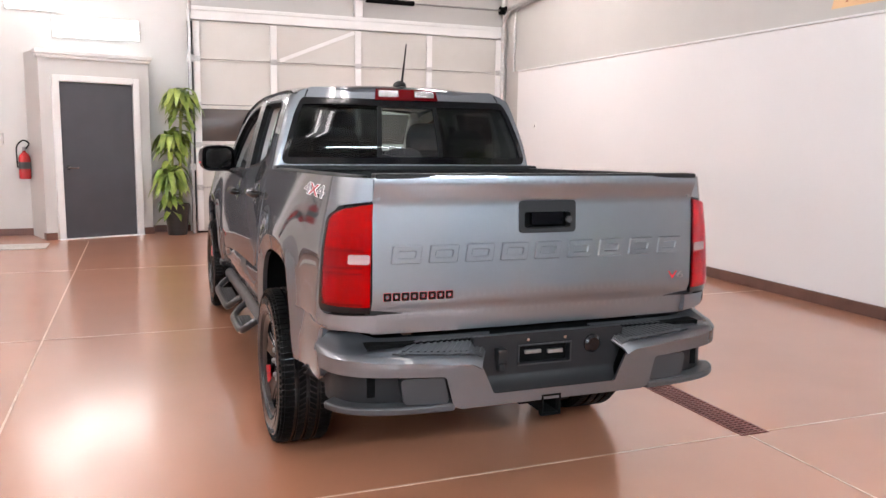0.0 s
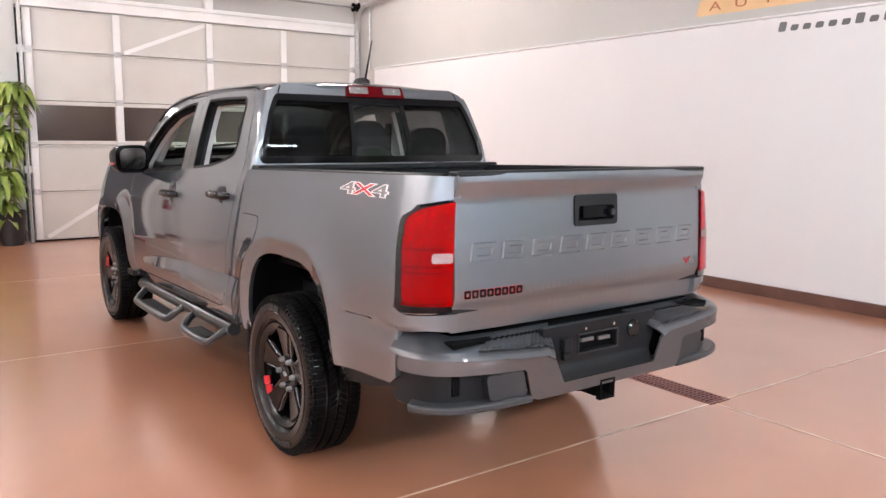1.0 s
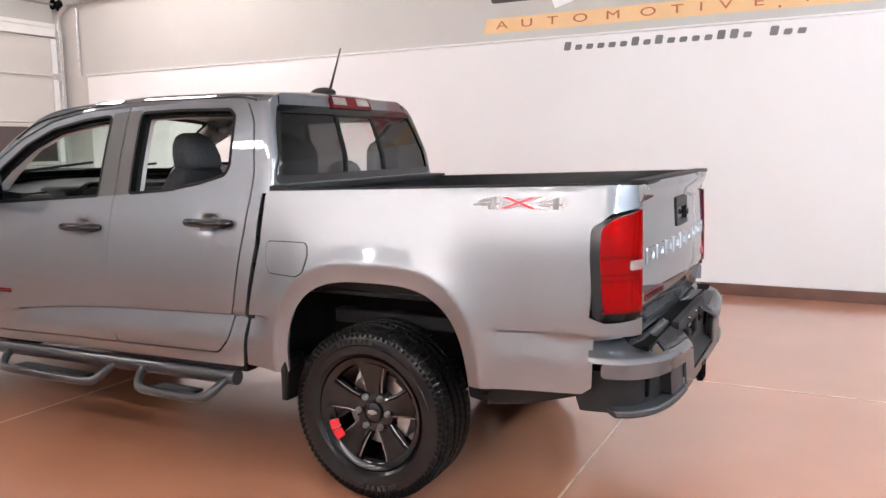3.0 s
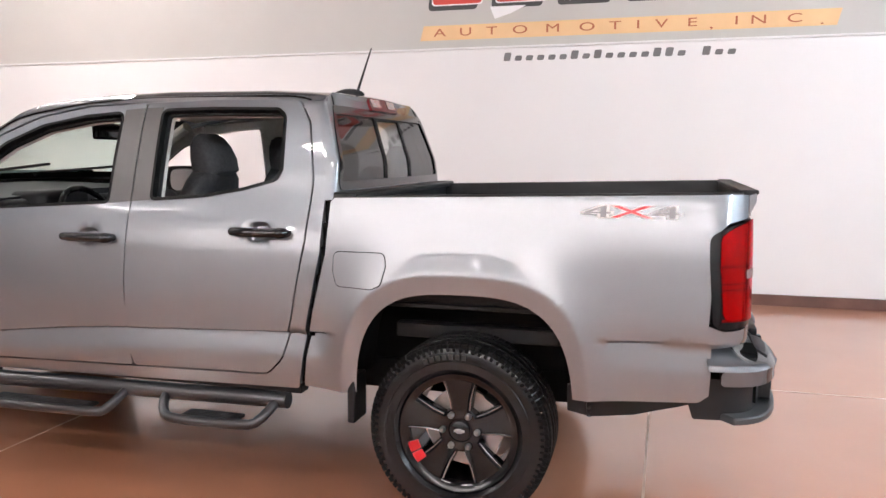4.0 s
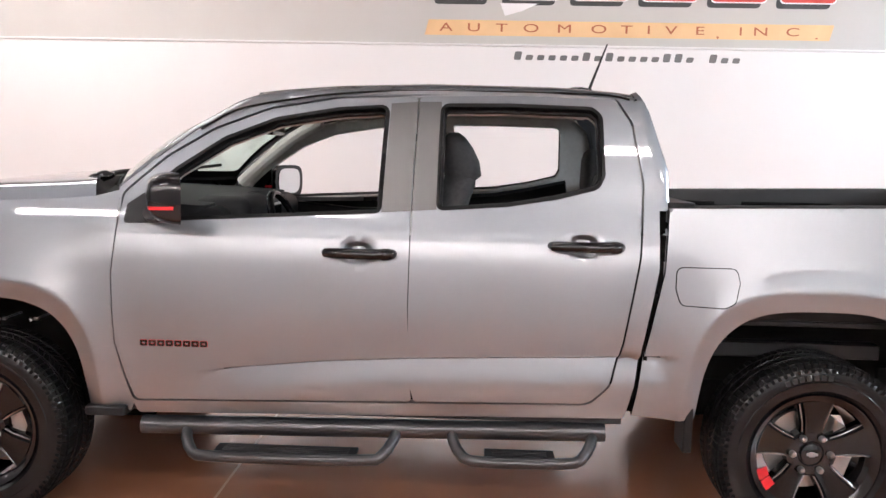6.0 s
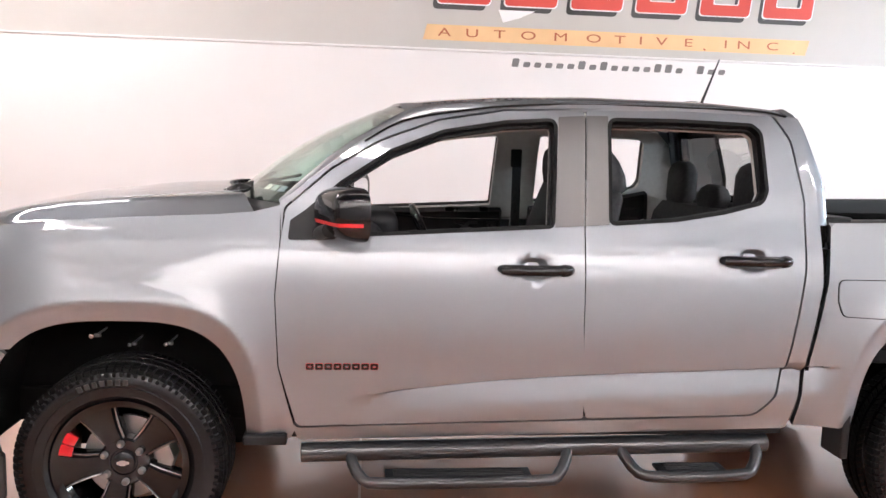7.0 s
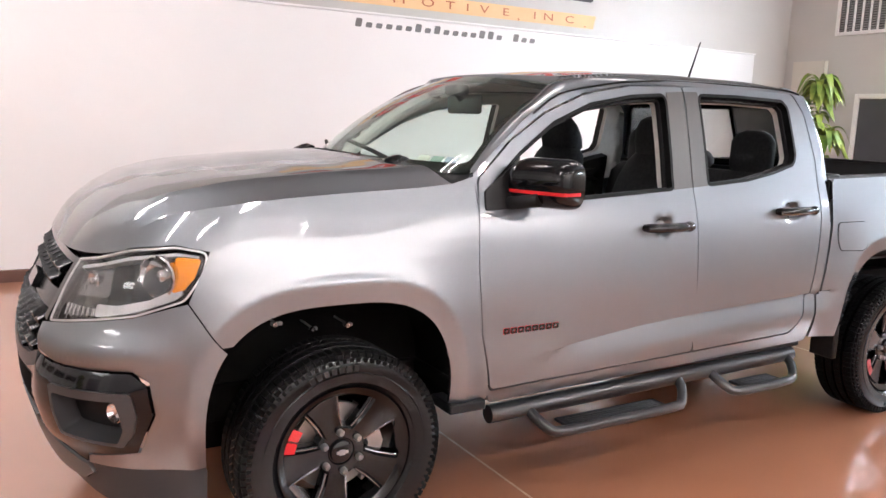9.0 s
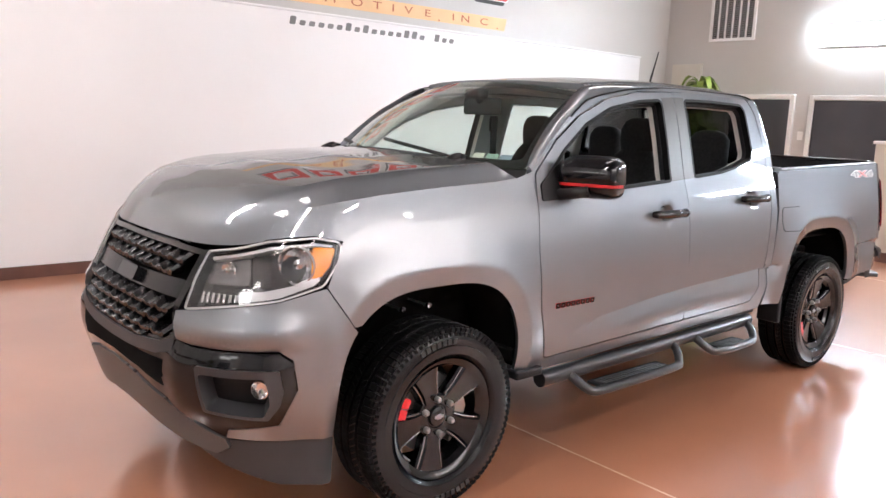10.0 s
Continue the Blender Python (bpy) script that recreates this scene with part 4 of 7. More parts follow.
# tail lamps
tl = fillet([(tail_s1, 1.252), (-1.005, 1.228), (-0.925, 1.190), (-0.923, 1.08), (-0.934, 0.868), (-0.956, 0.848), (tail_s1, 0.848)], [0, 0.2, 0.05, 0.1, 0.03, 0.02, 0])
tl_lens = fillet([(tail_s1 + 0.003, 1.246), (-1.015, 1.220), (-0.965, 1.184), (-0.960, 1.08), (-0.970, 0.902), (-0.990, 0.878), (tail_s1 + 0.003, 0.874)], [0, 0.2, 0.04, 0.1, 0.03, 0.02, 0])
for sgn in (-1, 1):
    mk = (lambda me: me if sgn < 0 else mirrored(me))
    box = part("tail_lamp", mk(patch("tail_lamp", offset_poly(tl, -0.003), inset(side_map, -0.004), 0.02, (), (), 0.03)), "gloss", truck, "tall red tail lamp in a black surround", sharp=0)
    part("reflector", mk(patch("reflector", tl_lens, inset(side_map, -0.006), 0.02, (), (), 0)), "redlens", box, sharp=0)
    lz = part("lens", mk(patch("lens", tl_lens, inset(side_map, -0.012), 0.018, (), (), 0.004, (-1, -0.3, 0), True)), "redglass", box, sharp=0)
    lz.visible_shadow = False
    part("reversing_lens", mk(patch("reversing_lens", fillet([(-1.115, 1.065), (-1.060, 1.065), (-1.060, 1.030), (-1.115, 1.030)], 0.008), inset(side_map, -0.014), 0.02, (), (), 0.004)), "reverse", box, "small clear reversing lens", sharp=0)
    for z0, z1, mat in ((1.073, 1.084, "deepred"), (1.012, 1.020, "deepred"), (0.990, 0.998, "deepred"), (0.878, 0.888, "deepred")):
        part("lens_cell", mk(patch("lens_cell", fillet([(-1.10, z1), (-0.965, z1), (-0.965, z0), (-1.10, z0)], 0.003), inset(side_map, -0.0075), 0.02, (), (), 0.001)), mat, box, sharp=0)
    for c0, c1, z0, z1 in ((-0.968, -1.022, 1.006, 1.080), (-0.968, -0.990, 1.105, 1.175), (-0.992, -1.000, 0.900, 0.990)):
        part("lens_cell", mk(patch("lens_cell", fillet([(c0, z1), (c1, z1), (c1, z0), (c0, z0)], 0.006), inset(side_map, -0.0068), 0.02, (), (), 0.001)), "midred", box, sharp=0)

# tailgate
gate_y = table([0.70, 0.76, 0.838, 0.848, 0.890, 0.90, 1.10, 1.245, 1.262, 1.306, 1.318, 1.335, 1.36], [-1.076, -1.077, -1.084, -1.085, -1.106, -1.107, -1.100, -1.092, -1.092, -1.112, -1.115, -1.114, -1.104], 0.003)


def gate_map(x, z):
    x, z = np.asarray(x, float), np.asarray(z, float)
    return np.stack([x, gate_y(z) + 0.022 * (x / 0.7) ** 2, z], -1)


OUT_R = (0, -1, 0)
handle_hole = fillet([(-0.122, 1.252), (0.122, 1.252), (0.122, 1.128), (-0.122, 1.128)], 0.018)
gate = part("tailgate", patch("tailgate", fillet([(-0.688, 1.345), (0.688, 1.345), (0.694, 0.765), (-0.694, 0.765)], 0.012), gate_map, 0.03, [handle_hole],
            [[(-0.69, z), (0.69, z)] for z in (0.843, 0.868, 0.895, 1.255, 1.284, 1.312)], 0.03, OUT_R), "paint", truck, "grey tailgate with pressed lettering shapes", sharp=0)
hb = part("tailgate_handle", patch("tailgate_handle", handle_hole, inset(gate_map, -0.006, OUT_R), 0.02, [fillet([(-0.10, 1.208), (0.10, 1.208), (0.10, 1.148), (-0.10, 1.148)], 0.012)], (), 0.04, OUT_R), "plastic", gate, "black tailgate handle in a square surround", sharp=0)
part("pocket", patch("pocket", handle_hole, inset(gate_map, 0.03, OUT_R), 0.03, (), (), 0, OUT_R), "under", hb, sharp=0)
part("lever", patch("lever", fillet([(-0.062, 1.206), (0.075, 1.206), (0.075, 1.158), (-0.062, 1.158)], 0.008), inset(gate_map, 0.006, OUT_R), 0.02, (), (), 0.02, OUT_R), "gloss", hb, sharp=0)
me = revolve("lock", [(0, 0.0), (0, 0.013), (0.01, 0.013)], 16, "y")
me.transform(Matrix.Translation((0.088, -1.112, 1.178)))
part("lock", me, "greyplastic", hb)
def pressed(name, outline, holes, fmap, height, slope, material, parent, out):
    """A raised shape with sloping flanks all round, also round its holes."""
    top = patch(name, offset_poly(outline, -slope), inset(fmap, -height, out), 0.02, [offset_poly(h_, slope) for h_ in holes], (), 0, out)
    verts = [tuple(v.co) for v in top.vertices]
    faces = [tuple(p.vertices) for p in top.polygons]
    for loop, sign in [(np.array(outline), -1)] + [(np.array(h_), 1) for h_ in holes]:
        inner = offset_poly(loop, sign * slope)
        lo_, hi_ = inset(fmap, 0.001, out)(loop[:, 0], loop[:, 1]), inset(fmap, -height, out)(inner[:, 0], inner[:, 1])
        n, base = len(loop), len(verts)
        verts += [tuple(v) for v in lo_] + [tuple(v) for v in hi_]
        faces += [(base + i, base + (i + 1) % n, base + n + (i + 1) % n, base + n + i) for i in range(n)]
    bm = bmesh.new()
    bm.from_mesh(mesh(name, verts, faces))
    bmesh.ops.remove_doubles(bm, verts=bm.verts, dist=1e-5)
    bmesh.ops.recalc_face_normals(bm, faces=bm.faces)
    return part(name, bm, material, parent, sharp=25)


for k in range(9):
    x0 = -0.628 + k * 0.1425
    o = fillet([(x0, 1.026), (x0 + 0.116, 1.026), (x0 + 0.126, 1.096), (x0 + 0.010, 1.096)], 0.010)
    i = fillet([(x0 + 0.030, 1.050), (x0 + 0.092, 1.050), (x0 + 0.097, 1.072), (x0 + 0.035, 1.072)], 0.005)
    pressed("pressed_bar", o, [i], gate_map, 0.0055, 0.0045, "paint", gate, OUT_R)


def badge(parent, fmap, a0, a1, z0, z1, out, n=8):
    """A row of plain hollow dark blocks edged in red."""
    w = (a1 - a0) / n
    for k in range(n):
        p, q = a0 + k * w + 0.07 * w, a0 + (k + 1) * w - 0.05 * w
        e, t = (1 if q > p else -1), 0.0095
        ring_ = (lambda d: fillet([(p + e * d, z1 - d), (q - e * d, z1 - d), (q - e * d, z0 + d), (p + e * d, z0 + d)], 0.005))
        part("badge_edge", patch("badge_edge", ring_(0.0), inset(fmap, -0.002, out), 0.02, [ring_(t)], (), 0.003, out), "red", parent, sharp=0)
        part("badge_block", patch("badge_block", ring_(0.0009), inset(fmap, -0.0038, out), 0.02, [ring_(t - 0.0009)], (), 0.002, out), "gloss", parent, sharp=0)


badge(gate, gate_map, -0.655, -0.385, 0.893, 0.924, OUT_R)
for s_ in ("l", "r"):
    d = doors["front", s_]
    if s_ == "l":
        badge(d, side_map, 2.605, 2.335, 0.727, 0.752, (-1, 0, 0))


def text_mesh(body, size, material, parent, m, name, squash=1.0, extrude=0.0015, grow=0.0):
    cu = bpy.data.curves.new("letters", "FONT")
    cu.body, cu.size, cu.extrude, cu.align_x, cu.align_y = body, size, extrude, "CENTER", "CENTER"
    cu.offset = grow
    tmp = bpy.data.objects.new("letters", cu)
    me = bpy.data.meshes.new_from_object(tmp)
    bpy.data.objects.remove(tmp)
    me.transform(Matrix.Diagonal((squash, 1, 1, 1)))
    me.materials.clear()
    ob = part(name, me, material, parent, sharp=0)
    ob.matrix_local = m
    return ob


REAR_TEXT = (lambda x, y, z: pose(x, y, z, 90, 0, 0))
text_mesh("V", 0.045, "red", gate, REAR_TEXT(0.600, -1.092, 0.932), "badge_letter", 1.6)
text_mesh("6", 0.042, "steel", gate, REAR_TEXT(0.640, -1.090, 0.932), "badge_letter", 1.6)
SIDE_TEXT = (lambda x, y, z, lean=0: pose(x, y, z, 90 - lean, 0, -90))
for sgn in (-1, 1):
    bx = sgn * (float(bed_profile(1.268)) + 0.003)
    for txt, yy, mat, sc in (("4", -0.520, "decalgrey", 3.4), ("X", -0.645, "red", 3.3), ("4", -0.770, "decalgrey", 3.4)):
        yy2 = yy if sgn < 0 else -1.305 - yy
        for m_, grow, dx in (("white", 0.0034, 0.0), (mat, 0.0, 0.0016)):
            text_mesh(txt, 0.066, m_, truck, (SIDE_TEXT(bx - dx, yy2, 1.268, 14) if sgn < 0 else pose(bx + dx, yy2, 1.268, 76, 0, 90)), "decal_letter", sc, 0.0008, grow)

# fuel flap
ff = fillet([(0.548, 1.085), (0.322, 1.085), (0.312, 1.03), (0.330, 0.955), (0.37, 0.935), (0.53, 0.940), (0.550, 1.0)], [0.03, 0.03, 0.05, 0.03, 0.03, 0.03, 0.05])
part("fuel_flap", patch("fuel_flap", offset_poly(ff, -0.003), inset(side_map, -0.004), 0.02, (), (), 0.008), "paint", truck, sharp=0)
part("fuel_flap_gap", patch("fuel_flap_gap", offset_poly(ff, 0.001), inset(side_map, -0.001), 0.02, [offset_poly(ff, -0.003)], (), 0.002), "seal", truck, sharp=0)

# window surrounds, belt mouldings and handles
for key, win, outl in (("front", front_window, front_door), ("rear", rear_window, rear_door)):
    for sgn, s_ in ((-1, "l"), (1, "r")):
        mk = (lambda me: me if sgn < 0 else mirrored(me))
        part("window_seal", mk(patch("window_seal", offset_poly(win, 0.010), SIDE_OUT, 0.025, [offset_poly(win, -0.004)], (), 0.05)), "seal", doors[key, s_], sharp=0)
        part("inner_seal", mk(patch("inner_seal", offset_poly(win, 0.0), inset(side_map, 0.03), 0.025, [offset_poly(win, -0.013)], (), 0.02)), "trim", doors[key, s_], sharp=0)
for sgn, s_ in ((-1, "l"), (1, "r")):
    mk = (lambda me: me if sgn < 0 else mirrored(me))
    part("mirror_sail", mk(patch("mirror_sail", fillet([(2.675, 1.20), (2.50, 1.205), (2.50, 1.385), (2.60, 1.318), (2.668, 1.27)], 0.012), inset(side_map, -0.008), 0.03, (), (), 0.02)), "plastic", doors["front", s_], sharp=0)
    for key, y0, y1, z in (("front", 1.89, 1.62, 1.105), ("rear", 1.025, 0.757, 1.150)):
        cx = sgn * float(side_profile(z))
        yc = (y0 + y1) / 2
        h = part("door_handle", tube_mesh("door_handle", [(cx + sgn * a, yc + b, z + 0.0035) for a, b in ((0.0, 0.128), (0.018, 0.122), (0.034, 0.075), (0.037, 0.0), (0.036, -0.060), (0.032, -0.084), (0.020, -0.088))], 0.026, 14,
                                          taper=[0.7, 0.9, 0.98, 1.0, 1.0, 0.97, 0.9]), "gloss", doors[key, s_], "gloss black door handle")
        part("handle_cap", tube_mesh("handle_cap", [(cx + sgn * a, yc + b, z + 0.0035) for a, b in ((0.030, -0.091), (0.033, -0.100), (0.028, -0.118), (0.014, -0.130), (0.0, -0.134))], 0.024, 14, taper=[0.9, 1, 0.95, 0.8, 0.6]), "gloss", h)
        if key == "front" and sgn < 0:
            lk = revolve("lock", [(-0.004, 0.0), (-0.004, 0.009), (0.006, 0.010)], 14, "x")
            lk.transform(Matrix.Translation((cx - 0.043, yc - 0.112, z)))
            part("lock", lk, "chrome", h)

# dark covers on the pillar between the side windows
for d in doors.values():
    for h in d.children:
        if h.name.startswith("door_handle"):
            zc = sum(v.co.z for v in h.data.vertices) / len(h.data.vertices)
            for v in h.data.vertices:
                v.co.z = zc + (v.co.z - zc) * 0.82
M["pillarcover"] = principled("dark_satin_pillar_film", (0.085, 0.084, 0.083), 0.36, 0.55)
for key, outl in (("front", [(1.5622, 1.270), (1.676, 1.262), (1.652, 1.684), (1.5462, 1.692)]), ("rear", [(1.462, 1.277), (1.5574, 1.270), (1.5406, 1.692), (1.454, 1.694)])):
    for sgn, s_ in ((-1, "l"), (1, "r")):
        me = patch("pillar_cover", fillet(outl, 0.002), inset(side_map, -0.0022), 0.04, (), (), 0.012)
        part("pillar_cover", me if sgn < 0 else mirrored(me), "pillarcover", doors[key, s_], "dark satin pillar cover", sharp=0)
for sgn in (-1, 1):
    top_line = np.array([(2.40, 1.568), (2.26, 1.648), (2.05, 1.692), (1.85, 1.719), (1.55, 1.735), (1.0, 1.736), (0.80, 1.731), (0.72, 1.715)])
    dense = np.array(spline([(a, b, 0) for a, b in top_line], 0.05))
    rail_pts = SIDE_OUT(dense[:, 0], dense[:, 1]) * np.array([-sgn, 1, 1])
    part("roof_ditch", tube_mesh("roof_ditch", [tuple(v) for v in rail_pts], 0.0045, 6), "seal", truck)

# door mirrors
def mirror_shell(grow=0.0, y0=2.455, y1=2.572, z_lo=1.210, z_hi=1.402):
    """A rounded housing, flat at the back and domed to the front."""
    verts, faces, rows, cols = [], [], 14, 28
    for i in range(rows + 1):
        t = i / rows
        k = math.sqrt(max(0.0, 1 - t ** 2.6))
        k = 0.30 + 0.70 * k if i < rows else 0.12
        for j in range(cols):
            a = 2 * math.pi * j / cols
            c, s = math.cos(a), math.sin(a)
            rx = 0.135 * abs(c) ** 0.45 * math.copysign(1, c)
            rz = (z_hi - z_lo) / 2 * abs(s) ** 0.55 * math.copysign(1, s)
            verts.append((-0.972 + rx * (0.72 + 0.28 * k) * (1 + grow) + 0.012 * t, y0 + (y1 - y0) * t, (z_lo + z_hi) / 2 + rz * k * (1 + grow) + 0.008 * t))
    for i in range(rows):
        for j in range(cols):
            l = (j + 1) % cols
            faces.append((i * cols + j, i * cols + l, (i + 1) * cols + l, (i + 1) * cols + j))
    faces.append(tuple(rows * cols + j for j in range(cols)))
    faces.append(tuple(reversed(range(cols))))
    return verts, faces


SWING = Matrix.Translation((-0.81, 2.512, 0)) @ Matrix.Rotation(radians(23), 4, "Z") @ Matrix.Translation((0.86, -2.50, 0))
mv, mf = mirror_shell()
for sgn, s_ in ((-1, "l"), (1, "r")):
    mk = (lambda me: me if sgn < 0 else mirrored(me))
    shell = mesh("door_mirror", mv, mf)
    shell.transform(SWING)
    m_ob = part("door_mirror", mk(shell), "gloss", doors["front", s_], "gloss black door mirror with a red stripe", sharp=50)
    sv, sf = mirror_shell(0.012)
    bm = bmesh.new()
    me2 = mesh("stripe_source", sv, sf)
    bm.from_mesh(me2)
    bmesh.ops.bisect_plane(bm, geom=bm.verts[:] + bm.edges[:] + bm.faces[:], plane_co=(0, 0, 1.283), plane_no=(0, 0, 1), clear_outer=True)
    bmesh.ops.bisect_plane(bm, geom=bm.verts[:] + bm.edges[:] + bm.faces[:], plane_co=(0, 0, 1.270), plane_no=(0, 0, -1), clear_outer=True)
    bmesh.ops.bisect_plane(bm, geom=bm.verts[:] + bm.edges[:] + bm.faces[:], plane_co=(0, 2.480, 0), plane_no=(0, -1, 0), clear_outer=True)
    me3 = bpy.data.meshes.new("red_stripe")
    bm.to_mesh(me3)
    bm.free()
    me3.transform(SWING)
    part("red_stripe", mk(me3), "red", m_ob, sharp=50)
    gl = bmesh.new()
    vs = [gl.verts.new((-0.972 + 0.104 * abs(math.cos(a)) ** 0.5 * math.copysign(1, math.cos(a)), 2.4525, 1.308 + 0.074 * abs(math.sin(a)) ** 0.6 * math.copysign(1, math.sin(a)))) for a in np.linspace(0, 2 * math.pi, 28, endpoint=False)]
    gl.faces.new(vs)
    me4 = bpy.data.meshes.new("mirror_glass")
    gl.to_mesh(me4)
    gl.free()
    me4.transform(SWING)
    part("mirror_glass", mk(me4), "chrome", m_ob, "silver mirror glass", sharp=0)
    part("mirror_arm", tube_mesh("mirror_arm", [(sgn * 0.80, 2.56, 1.225), (sgn * 0.86, 2.55, 1.235), (sgn * 0.94, 2.52, 1.25)], 0.026, 12), "plastic", m_ob)

# ---- rear bumper ----
def bump_map(a, z):
    """The rear bumper's skin: a is the angle in radians from straight back."""
    a, z = np.asarray(a, float), np.asarray(z, float)
    lean = 1 - 0.045 * np.clip((z - 0.70) / 0.055, 0, 1) ** 2 + 0.014 * np.exp(-((z - 0.686) / 0.010) ** 2)
    r = ((np.abs(np.sin(a)) / 0.878) ** 5 + (np.cos(a) / (0.492 * lean)) ** 5) ** (-1 / 5)
    return np.stack([r * np.sin(a), -0.72 - r * np.cos(a), z], -1)


BA = (lambda x, y=-1.225: math.atan2(x, -0.72 - y))
TIP = BA(-0.876, -0.985)
skin = [(TIP, 0.700), (BA(-0.73), 0.694), (BA(-0.345), 0.668), (BA(-0.315), 0.648), (BA(-0.268), 0.548), (0.0, 0.540)]
under_skin = [(0.0, 0.492), (BA(-0.40), 0.503), (BA(-0.435), 0.515), (BA(-0.465), 0.628), (BA(-0.70), 0.638), (TIP, 0.645)]
outline = fillet(skin[:-1] + [(-a, z) for a, z in reversed(skin[:-1])] + [(-a, z) for a, z in reversed(under_skin[1:])] + under_skin[1:], 0.02)
edge_z = table([0.0, 0.315, 0.345, 0.73, 0.76, 0.90], [0.640, 0.648, 0.668, 0.694, 0.697, 0.699], 0.004)


def deck_map(a, t):
    """Top of the bumper, from its front lip (t = 0) to the body (t = 1)."""
    a, t = np.asarray(a, float), np.asarray(t, float)
    lip = bump_map(a, np.full_like(a, 0.69))
    lip[..., 2] = edge_z(np.abs(lip[..., 0]))
    r = ((np.abs(np.sin(a)) / 0.835) ** 5 + (np.cos(a) / 0.345) ** 5) ** (-1 / 5)
    back = np.stack([r * np.sin(a), -0.72 - r * np.cos(a), 0.748 + 0.021 * smoothstep((np.abs(r * np.sin(a)) - 0.66) / 0.08)], -1)
    p = lip + (back - lip) * t[..., None]
    p[..., 2] += 0.014 * (1 - np.clip(1 - t / 0.14, 0, 1) ** 2) * (1 - t)
    return p


rbump = part("rear_bumper", patch("rear_bumper", outline, bump_map, 0.02, (), [[(-1.5, 0.672), (-0.70, 0.665)], [(1.5, 0.672), (0.70, 0.665)]], 0.010, OUT_R), "bumper", truck, "grey rear bumper with black step pads and corner steps", sharp=0)
for sgn in (-1, 1):
    mk = (lambda me: me if sgn < 0 else mirrored(me))
    part("shoulder", mk(patch("shoulder", [(TIP - 0.05, 0.0), (TIP - 0.05, 1.0), (BA(-0.318), 1.0), (BA(-0.318), 0.0)], deck_map, 0.025, (), [[(TIP - 0.1, 0.14), (BA(-0.318), 0.14)], [(TIP - 0.1, 0.07), (BA(-0.318), 0.07)]], 0.008, (0, -0.5, 0.8))), "bumper", rbump, "grey bumper shoulder", sharp=0)
    pad = part("step_pad", mk(patch("step_pad", fillet([(BA(-0.735), 0.20), (BA(-0.715), 0.86), (BA(-0.328), 0.86), (BA(-0.326), 0.18)], 0.01), inset(deck_map, -0.006, (0, -0.5, 0.8)), 0.025, (), (), 0.004, (0, -0.5, 0.8))), "padgrey", rbump, "dark ribbed bumper step pad", sharp=0)
    for k in range(14):
        a0 = BA(-0.70) + (BA(-0.345) - BA(-0.70)) * k / 13
        part("grip_rib", mk(patch("grip_rib", [(a0, 0.28), (a0, 0.78), (a0 + 0.011, 0.78), (a0 + 0.011, 0.28)], inset(deck_map, -0.0095, (0, -0.5, 0.8)), 0.06, (), (), 0.004, (0, -0.5, 0.8))), "padgrey", pad, sharp=0)
    rec = fillet([(TIP - 0.16, 0.66), (TIP - 0.10, 0.50), (BA(-0.42), 0.505), (BA(-0.45), 0.645)], 0.01)
    part("corner_recess", mk(patch("corner_recess", rec, inset(bump_map, 0.055, OUT_R), 0.03, (), (), 0, OUT_R)), "plastic", rbump, sharp=0)
    part("recess_cheek", mk(patch("recess_cheek", fillet([(BA(-0.66), 0.625), (BA(-0.47), 0.625), (BA(-0.445), 0.525), (BA(-0.64), 0.53)], 0.02), inset(bump_map, 0.012, OUT_R), 0.03, (), (), 0.05, OUT_R)), "greyplastic", rbump, sharp=0)
    pl = [bump_map(np.array([a]), np.array([0.5]))[0] for a in np.linspace(TIP + 0.05, BA(-0.43), 18)]
    outer = [(p[0] * 1.0, p[1] - 0.004) for p in pl]
    inner = [(p[0] * 0.86 + 0.0, p[1] * 0.90) for p in reversed(pl)]
    ring = outer + inner
    bm = bmesh.new()
    lo = [bm.verts.new((x, y, 0.498)) for x, y in ring]
    hi = [bm.verts.new((x, y, 0.527)) for x, y in ring]
    bm.faces.new(hi)
    bm.faces.new(lo[::-1])
    for i in range(len(ring)):
        j = (i + 1) % len(ring)
        bm.faces.new((lo[i], lo[j], hi[j], hi[i]))
    bmesh.ops.recalc_face_normals(bm, faces=bm.faces)
    me = bpy.data.meshes.new("corner_step")
    bm.to_mesh(me)
    bm.free()
    part("corner_step", mk(me), "padgrey", rbump, "dark corner step", bevel=0.008)
plate = part("licence_panel", patch("licence_panel", fillet([(-0.325, 0.752), (0.325, 0.752), (0.315, 0.66), (0.272, 0.545), (-0.272, 0.545), (-0.315, 0.66)], 0.012), (lambda x, z: np.stack([x, -1.155 - 0.06 * np.clip((0.60 - z) / 0.06, 0, 1) ** 2, z], -1)), 0.02,
             [fillet([(-0.135, 0.705), (0.085, 0.705), (0.085, 0.630), (-0.135, 0.630)], 0.01)], [[(-0.3, 0.60), (0.3, 0.60)]], 0.03, OUT_R), "plastic", rbump, "black recessed licence plate panel", sharp=0)
part("plate_pocket", box_bm((-0.16, -1.125, 0.60, 0.11, -1.118, 0.73)), "under", plate)
part("plate_rim", box_bm((-0.137, -1.162, 0.703, 0.087, -1.156, 0.708), (-0.137, -1.162, 0.627, 0.087, -1.156, 0.632), (-0.14, -1.162, 0.627, -0.135, -1.156, 0.708), (0.085, -1.162, 0.627, 0.09, -1.156, 0.708)), "greyplastic", plate)
part("plate_bracket", box_bm((-0.10, -1.14, 0.665, -0.03, -1.13, 0.68), (0.0, -1.14, 0.66, 0.065, -1.128, 0.675)), "steel", plate, bevel=0.002)
